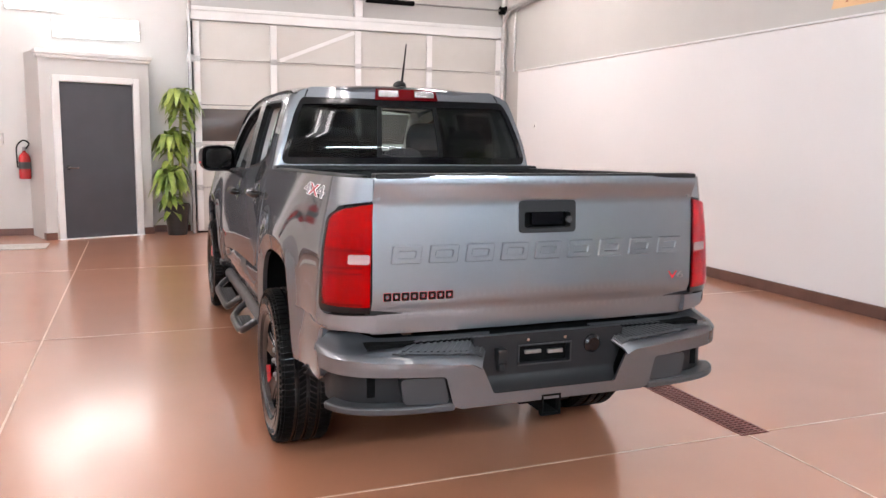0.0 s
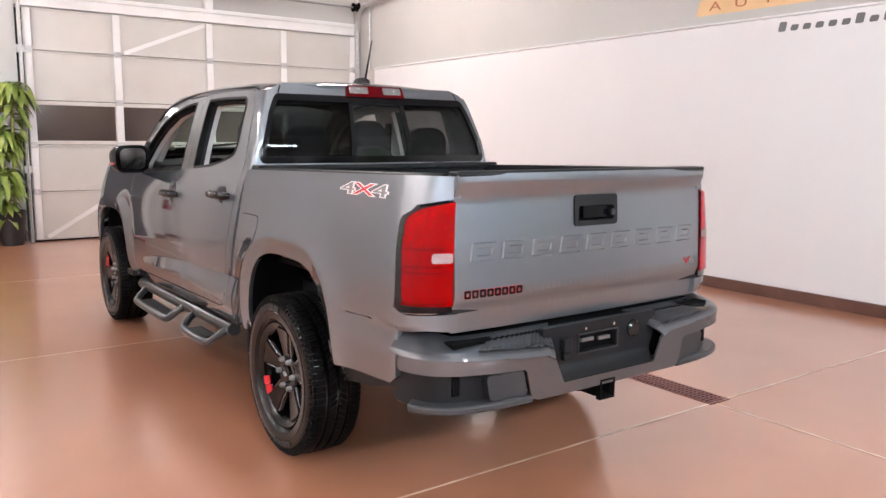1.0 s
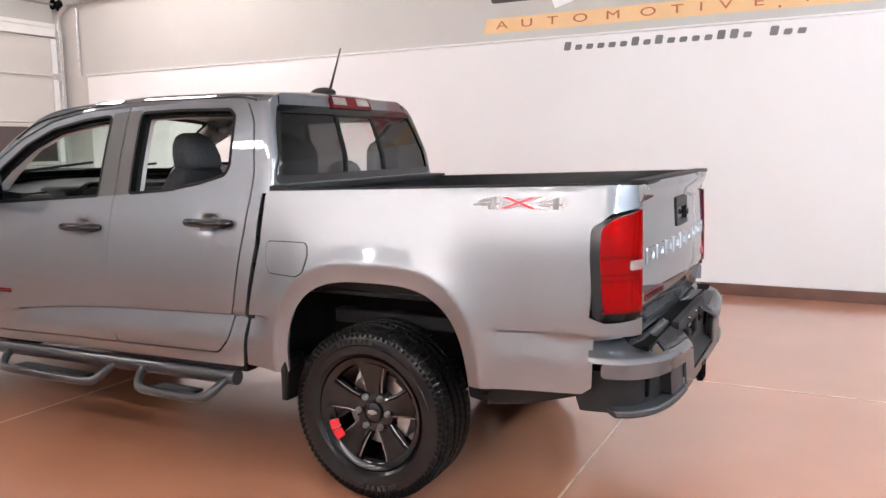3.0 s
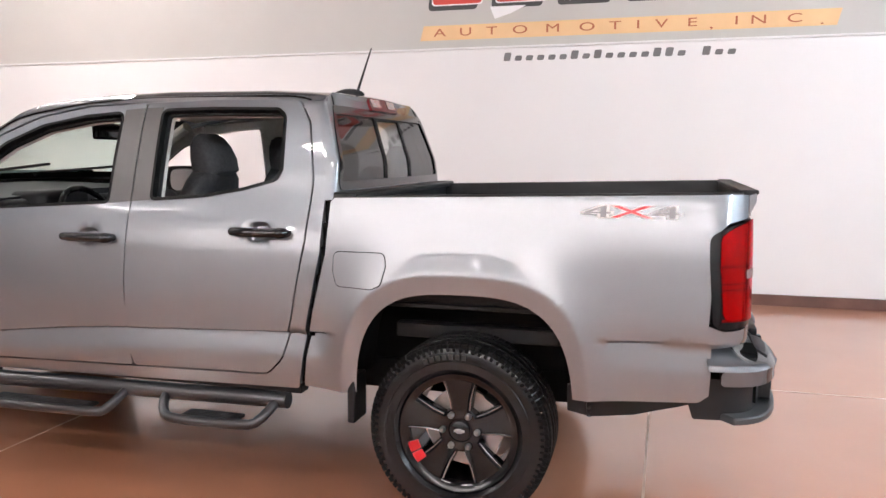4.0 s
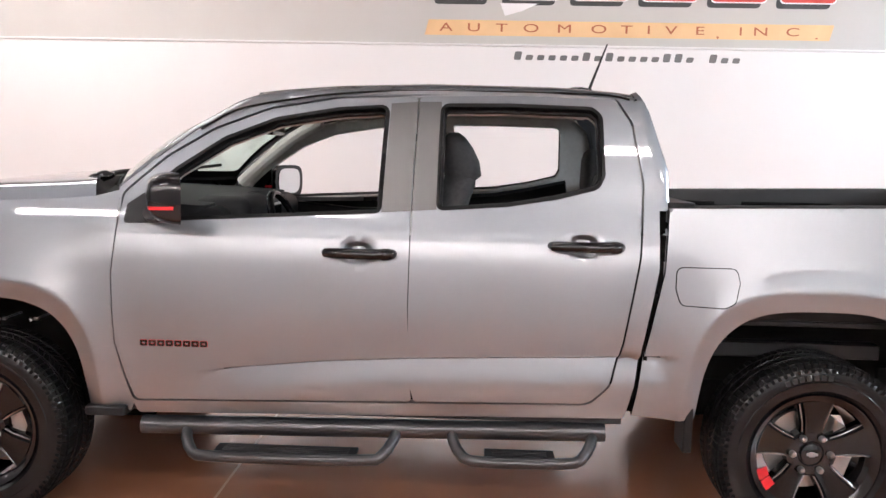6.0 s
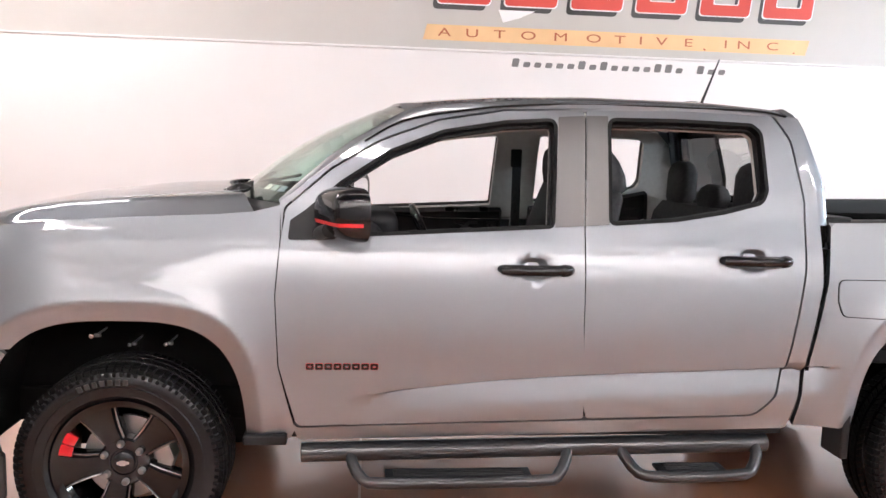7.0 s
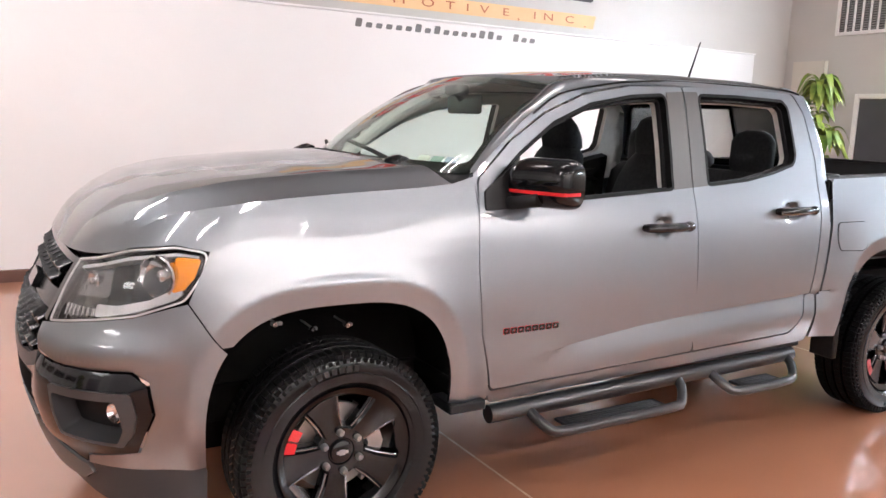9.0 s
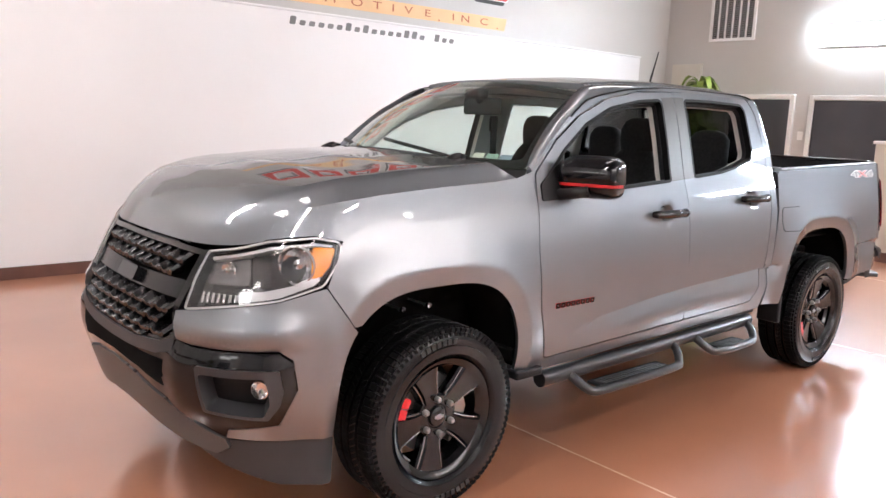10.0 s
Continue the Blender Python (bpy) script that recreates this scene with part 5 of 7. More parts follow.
for bx in (-0.10, 0.06):
    me = revolve("bolt", [(-0.006, 0.0), (-0.006, 0.006), (0.002, 0.007)], 12, "y")
    me.transform(Matrix.Translation((bx, -1.157, 0.727)))
    part("bolt", me, "chrome", plate)
me = revolve("plug_cover", [(-0.012, 0.0), (-0.012, 0.026), (-0.004, 0.036), (0.01, 0.038)], 24, "y")
me.transform(Matrix.Translation((0.185, -1.158, 0.690)))
part("plug_cover", me, "gloss", plate)
part("socket_cover", box_bm((-0.235, -1.185, 0.648, -0.195, -1.15, 0.705), (-0.228, -1.178, 0.615, -0.20, -1.15, 0.645)), "plastic", plate, bevel=0.006)
# black box added to block the bright view through the tailgate gap
part("gap_blocker", box_bm((-0.72, -1.12, 0.55, 0.72, -1.0, 0.74)), "under", rbump)
hb2 = box_bm((-0.055, -1.20, 0.445, 0.015, -0.95, 0.452), (-0.055, -1.20, 0.508, 0.015, -0.95, 0.515), (-0.055, -1.20, 0.452, -0.048, -0.95, 0.508), (0.008, -1.20, 0.452, 0.015, -0.95, 0.508), (-0.062, -1.215, 0.438, 0.022, -1.19, 0.446), (-0.062, -1.215, 0.514, 0.022, -1.19, 0.522), (-0.062, -1.215, 0.446, -0.053, -1.19, 0.514), (0.013, -1.215, 0.446, 0.022, -1.19, 0.514))
hit_ = part("tow_hitch", hb2, "under", truck, "black square tow hitch receiver", bevel=0.002)
part("cross_tube", box_bm((-0.50, -1.05, 0.45, 0.50, -0.98, 0.52)), "under", hit_, bevel=0.01)
for x0 in (-0.13, 0.02):
    part("chain_plate", box_bm((x0, -1.16, 0.472, x0 + 0.07, -1.12, 0.49)), "under", hit_, bevel=0.006)

# ---- load bed ----
FLOOR_Z = 0.86
for sgn in (-1, 1):
    mk = (lambda me: me if sgn < 0 else mirrored(me))
    rail = [(-0.778, 1.294), (-0.776, 1.304), (-0.766, 1.309), (-0.700, 1.308), (-0.695, 1.28), (-0.695, FLOOR_Z)]
    ys = np.linspace(0.575, -1.045, 40)
    verts, faces = [], []
    for y in ys:
        dz = (0.578 - y) * 0.0228
        pin = 0.11 * max(0.0, (-0.95 - y) / 0.135) ** 2
        verts += [(x + (pin if x < -0.75 else 0), y, z + (dz if z > 1 else 0)) for x, z in rail]
    for i in range(len(ys) - 1):
        for k in range(len(rail) - 1):
            faces.append((i * 6 + k, i * 6 + k + 1, (i + 1) * 6 + k + 1, (i + 1) * 6 + k))
    part("bed_rail", mk(mesh("bed_rail", verts, faces)), "plastic", truck, "black plastic bed rail cap and liner")
    pk = part("rail_pocket", box_bm(*[(sgn * 0.69, y0, 1.19, sgn * 0.705, y1, 1.255) for y0, y1 in ((0.35, -0.05), (-0.20, -0.70))]), "under", truck, bevel=0.004)
bed_pan = part("bed_floor", box_bm((-0.71, -1.07, FLOOR_Z - 0.02, 0.71, 0.55, FLOOR_Z)), "plastic", truck, "ribbed black bed liner floor", bevel=0.003)
for x in np.arange(-0.6, 0.61, 0.1):
    part("floor_rib", box_bm((x - 0.02, -1.07, FLOOR_Z, x + 0.02, 0.55, FLOOR_Z + 0.012)), "plastic", bed_pan, bevel=0.003)
part("bed_front", box_bm((-0.79, 0.50, 0.55, 0.79, 0.575, 1.30), (-0.775, 0.47, 1.295, 0.775, 0.578, 1.325)), "plastic", truck, bevel=0.008)
part("tailgate_cap", box_bm((-0.685, -1.10, 1.335, 0.685, -1.03, 1.353), (-0.68, -1.05, 0.80, 0.68, -1.035, 1.336)), "plastic", truck, bevel=0.006)

# ---- underbody ----
for y0 in (REAR_AXLE, FRONT_AXLE + 0.01):
    for sgn in (-1, 1):
        verts, faces, n = [], [], 24
        for i in range(n + 1):
            t = math.pi * i / n
            c, s = math.cos(t), math.sin(t)
            y = y0 - 0.49 * math.copysign(abs(c) ** 0.7, c)
            z = (0.53 if y0 < 1 else 0.42) + (0.44 if y0 < 1 else 0.52) * abs(s) ** 0.7
            for x in (0.855 if y0 < 1 else 0.80, 0.60, 0.50):
                verts.append((sgn * x, y, z))
        for i in range(n):
            for k in range(2):
                faces.append((i * 3 + k, i * 3 + k + 1, i * 3 + k + 4, i * 3 + k + 3))
        faces.append(tuple(i * 3 + 2 for i in range(n + 1)))
        part("wheel_well", mesh("wheel_well", verts, faces), "under", truck, "black wheel well liner")
part("frame_rail", box_bm((-0.52, -0.4, 0.42, -0.42, 3.9, 0.56), (0.42, -0.4, 0.42, 0.52, 3.9, 0.56), (-0.52, -1.05, 0.53, -0.42, -0.4, 0.64), (0.42, -1.05, 0.53, 0.52, -0.4, 0.64), (-0.5, 2.2, 0.40, 0.5, 2.3, 0.5), (-0.5, 0.9, 0.40, 0.5, 1.0, 0.5), (-0.5, 3.85, 0.5, 0.5, 3.95, 0.6)), "under", truck, "black ladder frame", bevel=0.01)
# black strips stand in for the shade between cab and bed
for sgn in (-1, 1):
    for bx in ((sgn * 0.70, 0.668, 0.56, sgn * 0.825, 0.682, 0.72), (sgn * 0.70, 0.640, 0.72, sgn * 0.840, 0.655, 0.86), (sgn * 0.70, 0.612, 0.86, sgn * 0.840, 0.632, 0.98), (sgn * 0.70, 0.594, 0.98, sgn * 0.832, 0.609, 1.10), (sgn * 0.70, 0.586, 1.10, sgn * 0.812, 0.607, 1.20), (sgn * 0.70, 0.584, 1.20, sgn * 0.786, 0.606, 1.29)):
        part("gap_shade", box_bm(bx), "under", truck)
both("rear_liner", patch("rear_liner", fillet([(-0.42, 0.585), (-0.92, 0.61), (-0.905, 0.552), (-0.82, 0.520), (-0.675, 0.472), (-0.58, 0.458), (-0.50, 0.452), (-0.42, 0.465)], 0.01), inset(side_map, 0.045), 0.03, (), (), 0.02), "plastic")
part("floor_pan", box_bm((-0.80, 0.60, 0.50, 0.80, 2.80, 0.56), (-0.78, 0.52, 0.50, 0.78, 0.60, 1.25)), "under", truck, bevel=0.01)
part("axle", tube_mesh("axle", [(-0.7, 0, 0.376), (0.7, 0, 0.376)], 0.045, 14), "under", truck)
part("axle", tube_mesh("axle", [(-0.7, FRONT_AXLE, 0.376), (0.7, FRONT_AXLE, 0.376)], 0.035, 14), "under", truck)
for y0 in (REAR_AXLE,):
    for sgn in (-1, 1):
        part("cross_rail", box_bm((sgn * 0.53, y0 - 0.36, 0.685, sgn * 0.60, y0 + 0.36, 0.748)), "plastic", truck, bevel=0.006)
sp = revolve("spare_tyre", [(-0.10, 0.20), (-0.10, 0.33), (-0.07, 0.365), (0.07, 0.365), (0.10, 0.33), (0.10, 0.20)], 40, "z", True)
sp.transform(Matrix.Translation((0, -0.62, 0.62)))
part("spare_tyre", sp, "rubber", truck, "spare tyre slung under the bed")
for sgn in (-1, 1):
    for y0, z0, w in ((3.42, 0.798, 0.020), (3.282, 0.766, 0.014), (3.146, 0.768, 0.016)):
        arm = part("hose_bracket", box_bm((sgn * 0.635, y0 - 0.002, z0 - 0.005, sgn * 0.500, y0 + 0.002, z0 + 0.003), (sgn * 0.645, y0 - w, z0 - 0.006, sgn * 0.630, y0 + w, z0 + 0.006)), "steel", truck, bevel=0.002)
        nut = revolve("bolt", [(0.0, 0.0), (-0.008, 0.006), (-0.008, 0.009), (0.006, 0.010)], 8, "x")
        nut.transform(Matrix.Translation((sgn * 0.648, y0 + 0.5 * w, z0)) @ Matrix.Diagonal((-sgn, 1, 1, 1)))
        part("bolt", nut, "chrome", arm)
    part("mud_flap", box_bm((sgn * 0.72, 0.455, 0.36, sgn * 0.86, 0.49, 0.56)), "plastic", truck, bevel=0.008)
    part("splash_guard", box_bm((sgn * 0.72, 2.67, 0.440, sgn * 0.872, 2.83, 0.480)), "plastic", truck, bevel=0.008)
    # black board added to stand in for the underbody's shadow behind the wheel
    part("shade_board", box_bm((sgn * 0.42, 2.72, 0.30, sgn * 0.47, 3.64, 0.45)), "under", truck, bevel=0.008)
    part("sill_guard", box_bm((sgn * 0.74, 0.72, 0.452, sgn * 0.815, 2.66, 0.49)), "plastic", truck, bevel=0.006)

# ---- wheels ----
TYRE_R = 0.376


def build_wheel(spin, hash_angle):
    """A wheel about the origin, its outer face towards -x."""
    rim_me = revolve("wheel", [(-0.095, 0.215), (-0.107, 0.232), (-0.111, 0.243), (-0.101, 0.249), (-0.085, 0.232), (-0.06, 0.212), (0.09, 0.205), (0.11, 0.235)], 72)
    wheel = part("wheel", rim_me, "rim", truck, "black five-spoke alloy wheel with an all-terrain tyre")
    pr = [(-0.100, 0.246), (-0.114, 0.253), (-0.119, 0.262), (-0.1225, 0.264), (-0.126, 0.280), (-0.128, 0.298), (-0.1245, 0.301), (-0.124, 0.324), (-0.118, 0.345), (-0.105, 0.362), (-0.088, 0.369)]
    body = pr + [(-0.055, 0.3725), (-0.053, 0.365), (-0.045, 0.365), (-0.043, 0.3735), (-0.006, 0.374), (-0.004, 0.366), (0.004, 0.366), (0.006, 0.374), (0.043, 0.3735), (0.045, 0.365), (0.053, 0.365), (0.055, 0.3725)] + [(-a, r) for a, r in reversed(pr)]
    tyre = part("tyre", revolve("tyre", body, 96), "rubber", wheel, "black rubber tyre")
    verts, faces = [], []

    def block(a0, a1, r0, r1, th, w, skew=0.0):
        s = len(verts)
        for aa, rr in ((a0, r0), (a1, r0), (a1, r1), (a0, r1)):
            for d in (-w, w):
                t = th + d + skew * aa
                verts.append((aa, rr * math.cos(t), rr * math.sin(t)))
        for f in ((0, 2, 4, 6), (1, 7, 5, 3), (0, 1, 3, 2), (2, 3, 5, 4), (4, 5, 7, 6), (6, 7, 1, 0)):
            faces.append(tuple(s + i for i in f))
    for k in range(84):
        th = 2 * math.pi * k / 84
        for side in (-1, 1):
            block(side * 0.060, side * 0.103, 0.352, 0.3735, th, 0.0290)
            block(side * 0.100, side * 0.1145, 0.340, 0.3655, th, 0.0265)
            block(side * 0.1175, side * 0.1225, 0.335, 0.350, th + 0.037, 0.018)
            block(side * 0.009, side * 0.040, 0.366, 0.3755, th + 0.02, 0.0290, 1.6 * side)
    tr = mesh("tread", verts, faces, False)
    bmx = bmesh.new()
    bmx.from_mesh(tr)
    bmesh.ops.recalc_face_normals(bmx, faces=bmx.faces)
    bmx.to_mesh(tr)
    bmx.free()
    tagged(part("tread", tr, "treadrubber", wheel, sharp=0), kind="stuff")
    # raised sidewall characters, too worn to read: plain bars
    verts.clear(), faces.clear()
    for start in (1.15, 4.3):
        for k in range(7):
            block(-0.1285, -0.1235, 0.306, 0.326, start + 0.085 * k, 0.026)
    tagged(part("sidewall_band", mesh("sidewall_band", verts, faces, False), M["sidewall"], tyre, "worn pale raised bars", sharp=0), kind="stuff")
    for k in range(5):
        th = spin + 2 * math.pi * k / 5
        bm = bmesh.new()
        # (radius, half width at the face, half width at the back, face x)
        sec = [(0.040, 0.030, 0.040, -0.066), (0.085, 0.030, 0.044, -0.074), (0.13, 0.034, 0.052, -0.082), (0.18, 0.046, 0.066, -0.090), (0.214, 0.058, 0.077, -0.097), (0.235, 0.065, 0.082, -0.101)]
        rings = []
        for r, wf, wb, fx in sec:
            rings.append([bm.verts.new(v) for v in ((fx + 0.050, -wb, r), (fx + 0.020, -wb * 0.98, r), (fx, -wf, r), (fx + 0.004, 0, r), (fx, wf, r), (fx + 0.020, wb * 0.98, r), (fx + 0.050, wb, r))])
        for a, b in zip(rings[:-1], rings[1:]):
            for i in range(6):
                bm.faces.new((a[i], a[i + 1], b[i + 1], b[i]))
        bmesh.ops.recalc_face_normals(bm, faces=bm.faces)
        me = bpy.data.meshes.new("spoke")
        bm.to_mesh(me)
        bm.free()
        # angles run from the truck's rear, upwards
        me.transform(Matrix.Rotation(math.pi / 2 - th, 4, "X") @ Matrix.Identity(4))
        part("spoke", me, "rim", wheel, sharp=28)
        # thin bright metal tubes along both flanks of the spoke
        for e in (-1, 1):
            rb = tube_mesh("spoke_rib", [(fx + 0.010, e * (wf + 0.55 * (wb - wf)), r) for r, wf, wb, fx in sec[1:5]], 0.0042, 8, taper=[1.0, 1.0, 0.8, 0.4])
            rb.transform(Matrix.Rotation(math.pi / 2 - th, 4, "X"))
            part("spoke_rib", rb, "edge", wheel, "bright metal spoke edge")
    part("hub", revolve("hub", [(-0.02, 0.094), (-0.064, 0.091), (-0.071, 0.083), (-0.070, 0.050), (-0.066, 0.046), (-0.066, 0.041), (-0.077, 0.039), (-0.081, 0.031), (-0.082, 0.0)], 36), "gloss", wheel)
    em_ = box_bm((-0.0845, -0.021, -0.004, -0.0815, 0.021, 0.006), (-0.0845, -0.009, -0.009, -0.0815, 0.012, 0.010))
    part("cap_mark", em_, "lampsilver", wheel, bevel=0.001)
    for k in range(6):
        t = spin + math.pi / 6 + k * math.pi / 3
        nut = revolve("lug_nut", [(-0.06, 0.0125), (-0.085, 0.0125), (-0.092, 0.008), (-0.093, 0.0)], 12)
        nut.transform(Matrix.Translation((0, 0.072 * math.cos(t), 0.072 * math.sin(t))))
        part("lug_nut", nut, "steel", wheel)
    part("brake_disc", revolve("brake_disc", [(-0.012, 0.06), (-0.012, 0.158), (0.012, 0.158), (0.012, 0.06)], 48, "x", True), "steel", wheel)
    cal = revolve("caliper", [(-0.045, 0.115), (-0.045, 0.172), (0.045, 0.172), (0.045, 0.115)], 10, "x", True)
    bm = bmesh.new()
    bm.from_mesh(cal)
    bmesh.ops.bisect_plane(bm, geom=bm.verts[:] + bm.edges[:] + bm.faces[:], plane_co=(0, -0.09, 0), plane_no=(0, 1, 0), clear_outer=True)
    bm.to_mesh(cal)
    bm.free()
    part("caliper", cal, "steel", wheel, sharp=30)
    for d in (-0.11, 0.10):
        bm = bmesh.new()
        pts = []
        for r, t in ((0.180, hash_angle + d * 1.1 - 0.09), (0.180, hash_angle + d * 1.1 + 0.105), (0.242, hash_angle + d + 0.100), (0.242, hash_angle + d - 0.09)):
            pts.append((-math.cos(t) * r, math.sin(t) * r))
        f = [bm.verts.new((-0.1035 if i in (2, 3) else -0.0915, y, z)) for i, (y, z) in enumerate(pts)]
        b = [bm.verts.new((-0.085, y, z)) for y, z in pts]
        bm.faces.new(f)
        bm.faces.new(b[::-1])
        for i in range(4):
            j = (i + 1) % 4
            bm.faces.new((f[i], b[i], b[j], f[j]))
        bmesh.ops.recalc_face_normals(bm, faces=bm.faces)
        part("red_hash", bm, "red", wheel, "red hash mark", sharp=0)
    return wheel


M["sidewall"] = principled("worn_sidewall_mark", (0.016, 0.016, 0.016), 0.45)
w_rear = build_wheel(radians(90), radians(208))
w_front = build_wheel(radians(114), radians(158))
w_rear.location = (-0.785, REAR_AXLE, TYRE_R)
w_front.location = (-0.785, FRONT_AXLE, TYRE_R)
copy_thing(w_rear, pose(0.785, REAR_AXLE, TYRE_R, 0, 0, 180))
copy_thing(w_front, pose(0.785, FRONT_AXLE, TYRE_R, 0, 0, 180))

# ---- side steps ----
for sgn in (-1, 1):
    rise = (lambda y: 0.392 + (2.62 - y) * 0.0145)
    bar = part("side_step", tube_mesh("side_step", [(sgn * 0.812, y, rise(y)) for y in np.linspace(2.62, 0.785, 12)], 0.037, 20), "stepblack", truck, "black tubular side step with two hoop steps")
    for y0, y1 in ((2.435, 1.60), (1.385, 0.835)):
        zc = rise((y0 + y1) / 2) - 0.085
        path = spline([(sgn * 0.815, y0, rise(y0)), (sgn * 0.868, y0 - 0.01, rise(y0) - 0.03), (sgn * 0.918, y0 - 0.05, zc + 0.008), (sgn * 0.932, y0 - 0.12, zc), (sgn * 0.934, (y0 + y1) / 2, zc), (sgn * 0.932, y1 + 0.12, zc + 0.004),
                       (sgn * 0.918, y1 + 0.055, zc + 0.012), (sgn * 0.868, y1 + 0.01, rise(y1) - 0.028), (sgn * 0.815, y1, rise(y1))], 0.03)
        part("hoop", tube_mesh("hoop", path, 0.022, 14), "stepblack", bar)
        part("tread_plate", box_bm((sgn * 0.835, y0 - 0.13, zc + 0.004, sgn * 0.928, y1 + 0.15, zc + 0.018), *[(sgn * (0.852 + 0.018 * k), y0 - 0.16, zc + 0.016, sgn * (0.860 + 0.018 * k), y1 + 0.18, zc + 0.022) for k in range(4)]), "plastic", bar, bevel=0.003)

# ---- roof fittings ----
def at_roof(x, y):
    return float(roof_map(np.array([x]), np.array([y]))[0, 2])


fin = bmesh.new()
bmesh.ops.create_uvsphere(fin, u_segments=24, v_segments=12, radius=1.0)
for v in fin.verts:
    v.co = Vector((v.co.x * 0.034, v.co.y * 0.085, max(v.co.z, -0.1) * 0.034))
ant = part("aerial", fin, "plastic", truck, "black roof aerial with a thin mast")
ant.location = (0.02, 0.83, at_roof(0, 0.83))
part("mast", tube_mesh("mast", [(0, -0.045, 0.012), (0, -0.062, 0.06), (0, -0.125, 0.235)], 0.0065, 8, taper=[1.2, 1.0, 0.5]), "plastic", ant)
ch = part("brake_lamp", patch("brake_lamp", fillet([(-0.285, 1.752), (0.285, 1.752), (0.285, 1.690), (-0.285, 1.690)], 0.01), inset(back_map, -0.014, OUT_R), 0.02, (), (), 0.03, OUT_R), "deepred", truck, "red high brake lamp with clear cargo lenses", sharp=0)
for x0, x1 in ((-0.26, -0.075), (0.075, 0.26)):
    part("cargo_lens", patch("cargo_lens", fillet([(x0, 1.745), (x1, 1.745), (x1 * 0.98, 1.706), (x0 * 0.98, 1.706)], 0.01), inset(back_map, -0.0165, OUT_R), 0.02, (), (), 0.006, OUT_R), "clearlens", ch, sharp=0)

part("windscreen_border", patch("windscreen_border", fillet([(-0.985, 0.004), (0.985, 0.004), (0.985, 0.99), (-0.985, 0.99)], 0.03), inset(screen_map, 0.006, (0, 0.6, 0.6)), 0.05,
     [fillet([(-0.955, 0.085), (0.955, 0.085), (0.95, 0.92), (-0.95, 0.92)], 0.05)], (), 0.0015, (0, 0.6, 0.6)), "seal", truck, "black border of the windscreen", sharp=0)

for u in (-0.88, 0.88):
    pts = inset(back_map, 0.001, OUT_R)(np.full(4, u), np.linspace(1.700, 1.738, 4))
    part("roof_seam", tube_mesh("roof_seam", [tuple(v) for v in pts], 0.0045, 6), "seal", truck)

# ---- rear window ----
part("rear_window_frame", patch("rear_window_frame", offset_poly(rear_glass, 0.006), inset(back_map, -0.004, OUT_R), 0.03, [offset_poly(rear_glass, -0.032)], (), 0.02, OUT_R), "gloss", truck, "black rear window surround", sharp=0)
for x0, x1, mat, nm in ((-0.95, -0.235, "tint", "rear_window"), (-0.235, 0.235, "midtint", "sliding_pane"), (0.235, 0.95, "tint", "rear_window")):
    clip_ = [q for q in rear_glass]
    lo_, hi_ = x0, x1
    oc = [(np.clip(a, lo_, hi_), b) for a, b in clip_]
    oc2 = [oc[0]]
    for q in oc[1:]:
        if np.hypot(q[0] - oc2[-1][0], q[1] - oc2[-1][1]) > 1e-4:
            oc2.append(q)
    pane(nm, oc2, inset(back_map, 0.004, OUT_R), mat, truck, OUT_R, "dark tinted rear glass" if mat == "tint" else "lightly tinted sliding rear pane")
part("slider_frame", patch("slider_frame", fillet([(-0.262, 1.685), (0.262, 1.685), (0.262, 1.34), (-0.262, 1.34)], 0.01), inset(back_map, -0.002, OUT_R), 0.03, [fillet([(-0.225, 1.648), (0.225, 1.648), (0.225, 1.365), (-0.225, 1.365)], 0.012)], (), 0.012, OUT_R), "seal", truck, sharp=0)

# ---- cabin ----
cab_up = [(2.66, 1.26), (2.60, 1.40), (2.42, 1.545), (2.26, 1.635), (2.05, 1.685), (1.85, 1.712), (1.55, 1.73), (1.0, 1.73), (0.78, 1.72), (0.70, 1.64), (0.63, 1.40), (0.62, 1.22), (1.0, 1.20), (2.0, 1.19)]
for sgn in (-1, 1):
    part("pillar_lining", tube_mesh("pillar_lining", spline([(sgn * 0.655, 2.645, 1.300), (sgn * 0.640, 2.53, 1.405), (sgn * 0.605, 2.34, 1.555), (sgn * 0.575, 2.17, 1.650)], 0.05), 0.034, 10), M["pillar"], truck, "pale windscreen pillar lining")
both("pillar_trim", patch("pillar_trim", cab_up, inset(side_map, 0.05), 0.04, [offset_poly(front_window, -0.008), offset_poly(rear_window, -0.008)], (), 0.03), M["pillar"])
for key, outl, win in (("front", [(2.66, 0.60), (2.66, 1.24), (1.63, 1.262), (1.63, 0.60)], 0), ("rear", [(1.47, 0.60), (1.47, 1.275), (1.2, 1.295), (1.0, 1.327), (0.80, 1.37), (0.74, 1.0), (0.80, 0.62)], 0)):
    both("door_trim", patch("door_trim", outl, inset(side_map, 0.075), 0.05, (), (), 0.06), "trim")
part("headlining", patch("headlining", [(-0.60, 0.72), (0.60, 0.72), (0.60, 2.12), (0.0, 2.22), (-0.60, 2.12)], (lambda x, y: roof_map(x, y) - np.array([0, 0, 0.045])), 0.08, (), (), 0.0, (0, 0, -1)), M["pillar"], truck, sharp=0)


def rounded_block(name, verts_box, bevel, material, parent, label=""):
    ob = part(name, box_bm(verts_box), material, parent, label)
    md = ob.modifiers.new("round", "BEVEL")
    md.width, md.segments = bevel, 5
    return ob


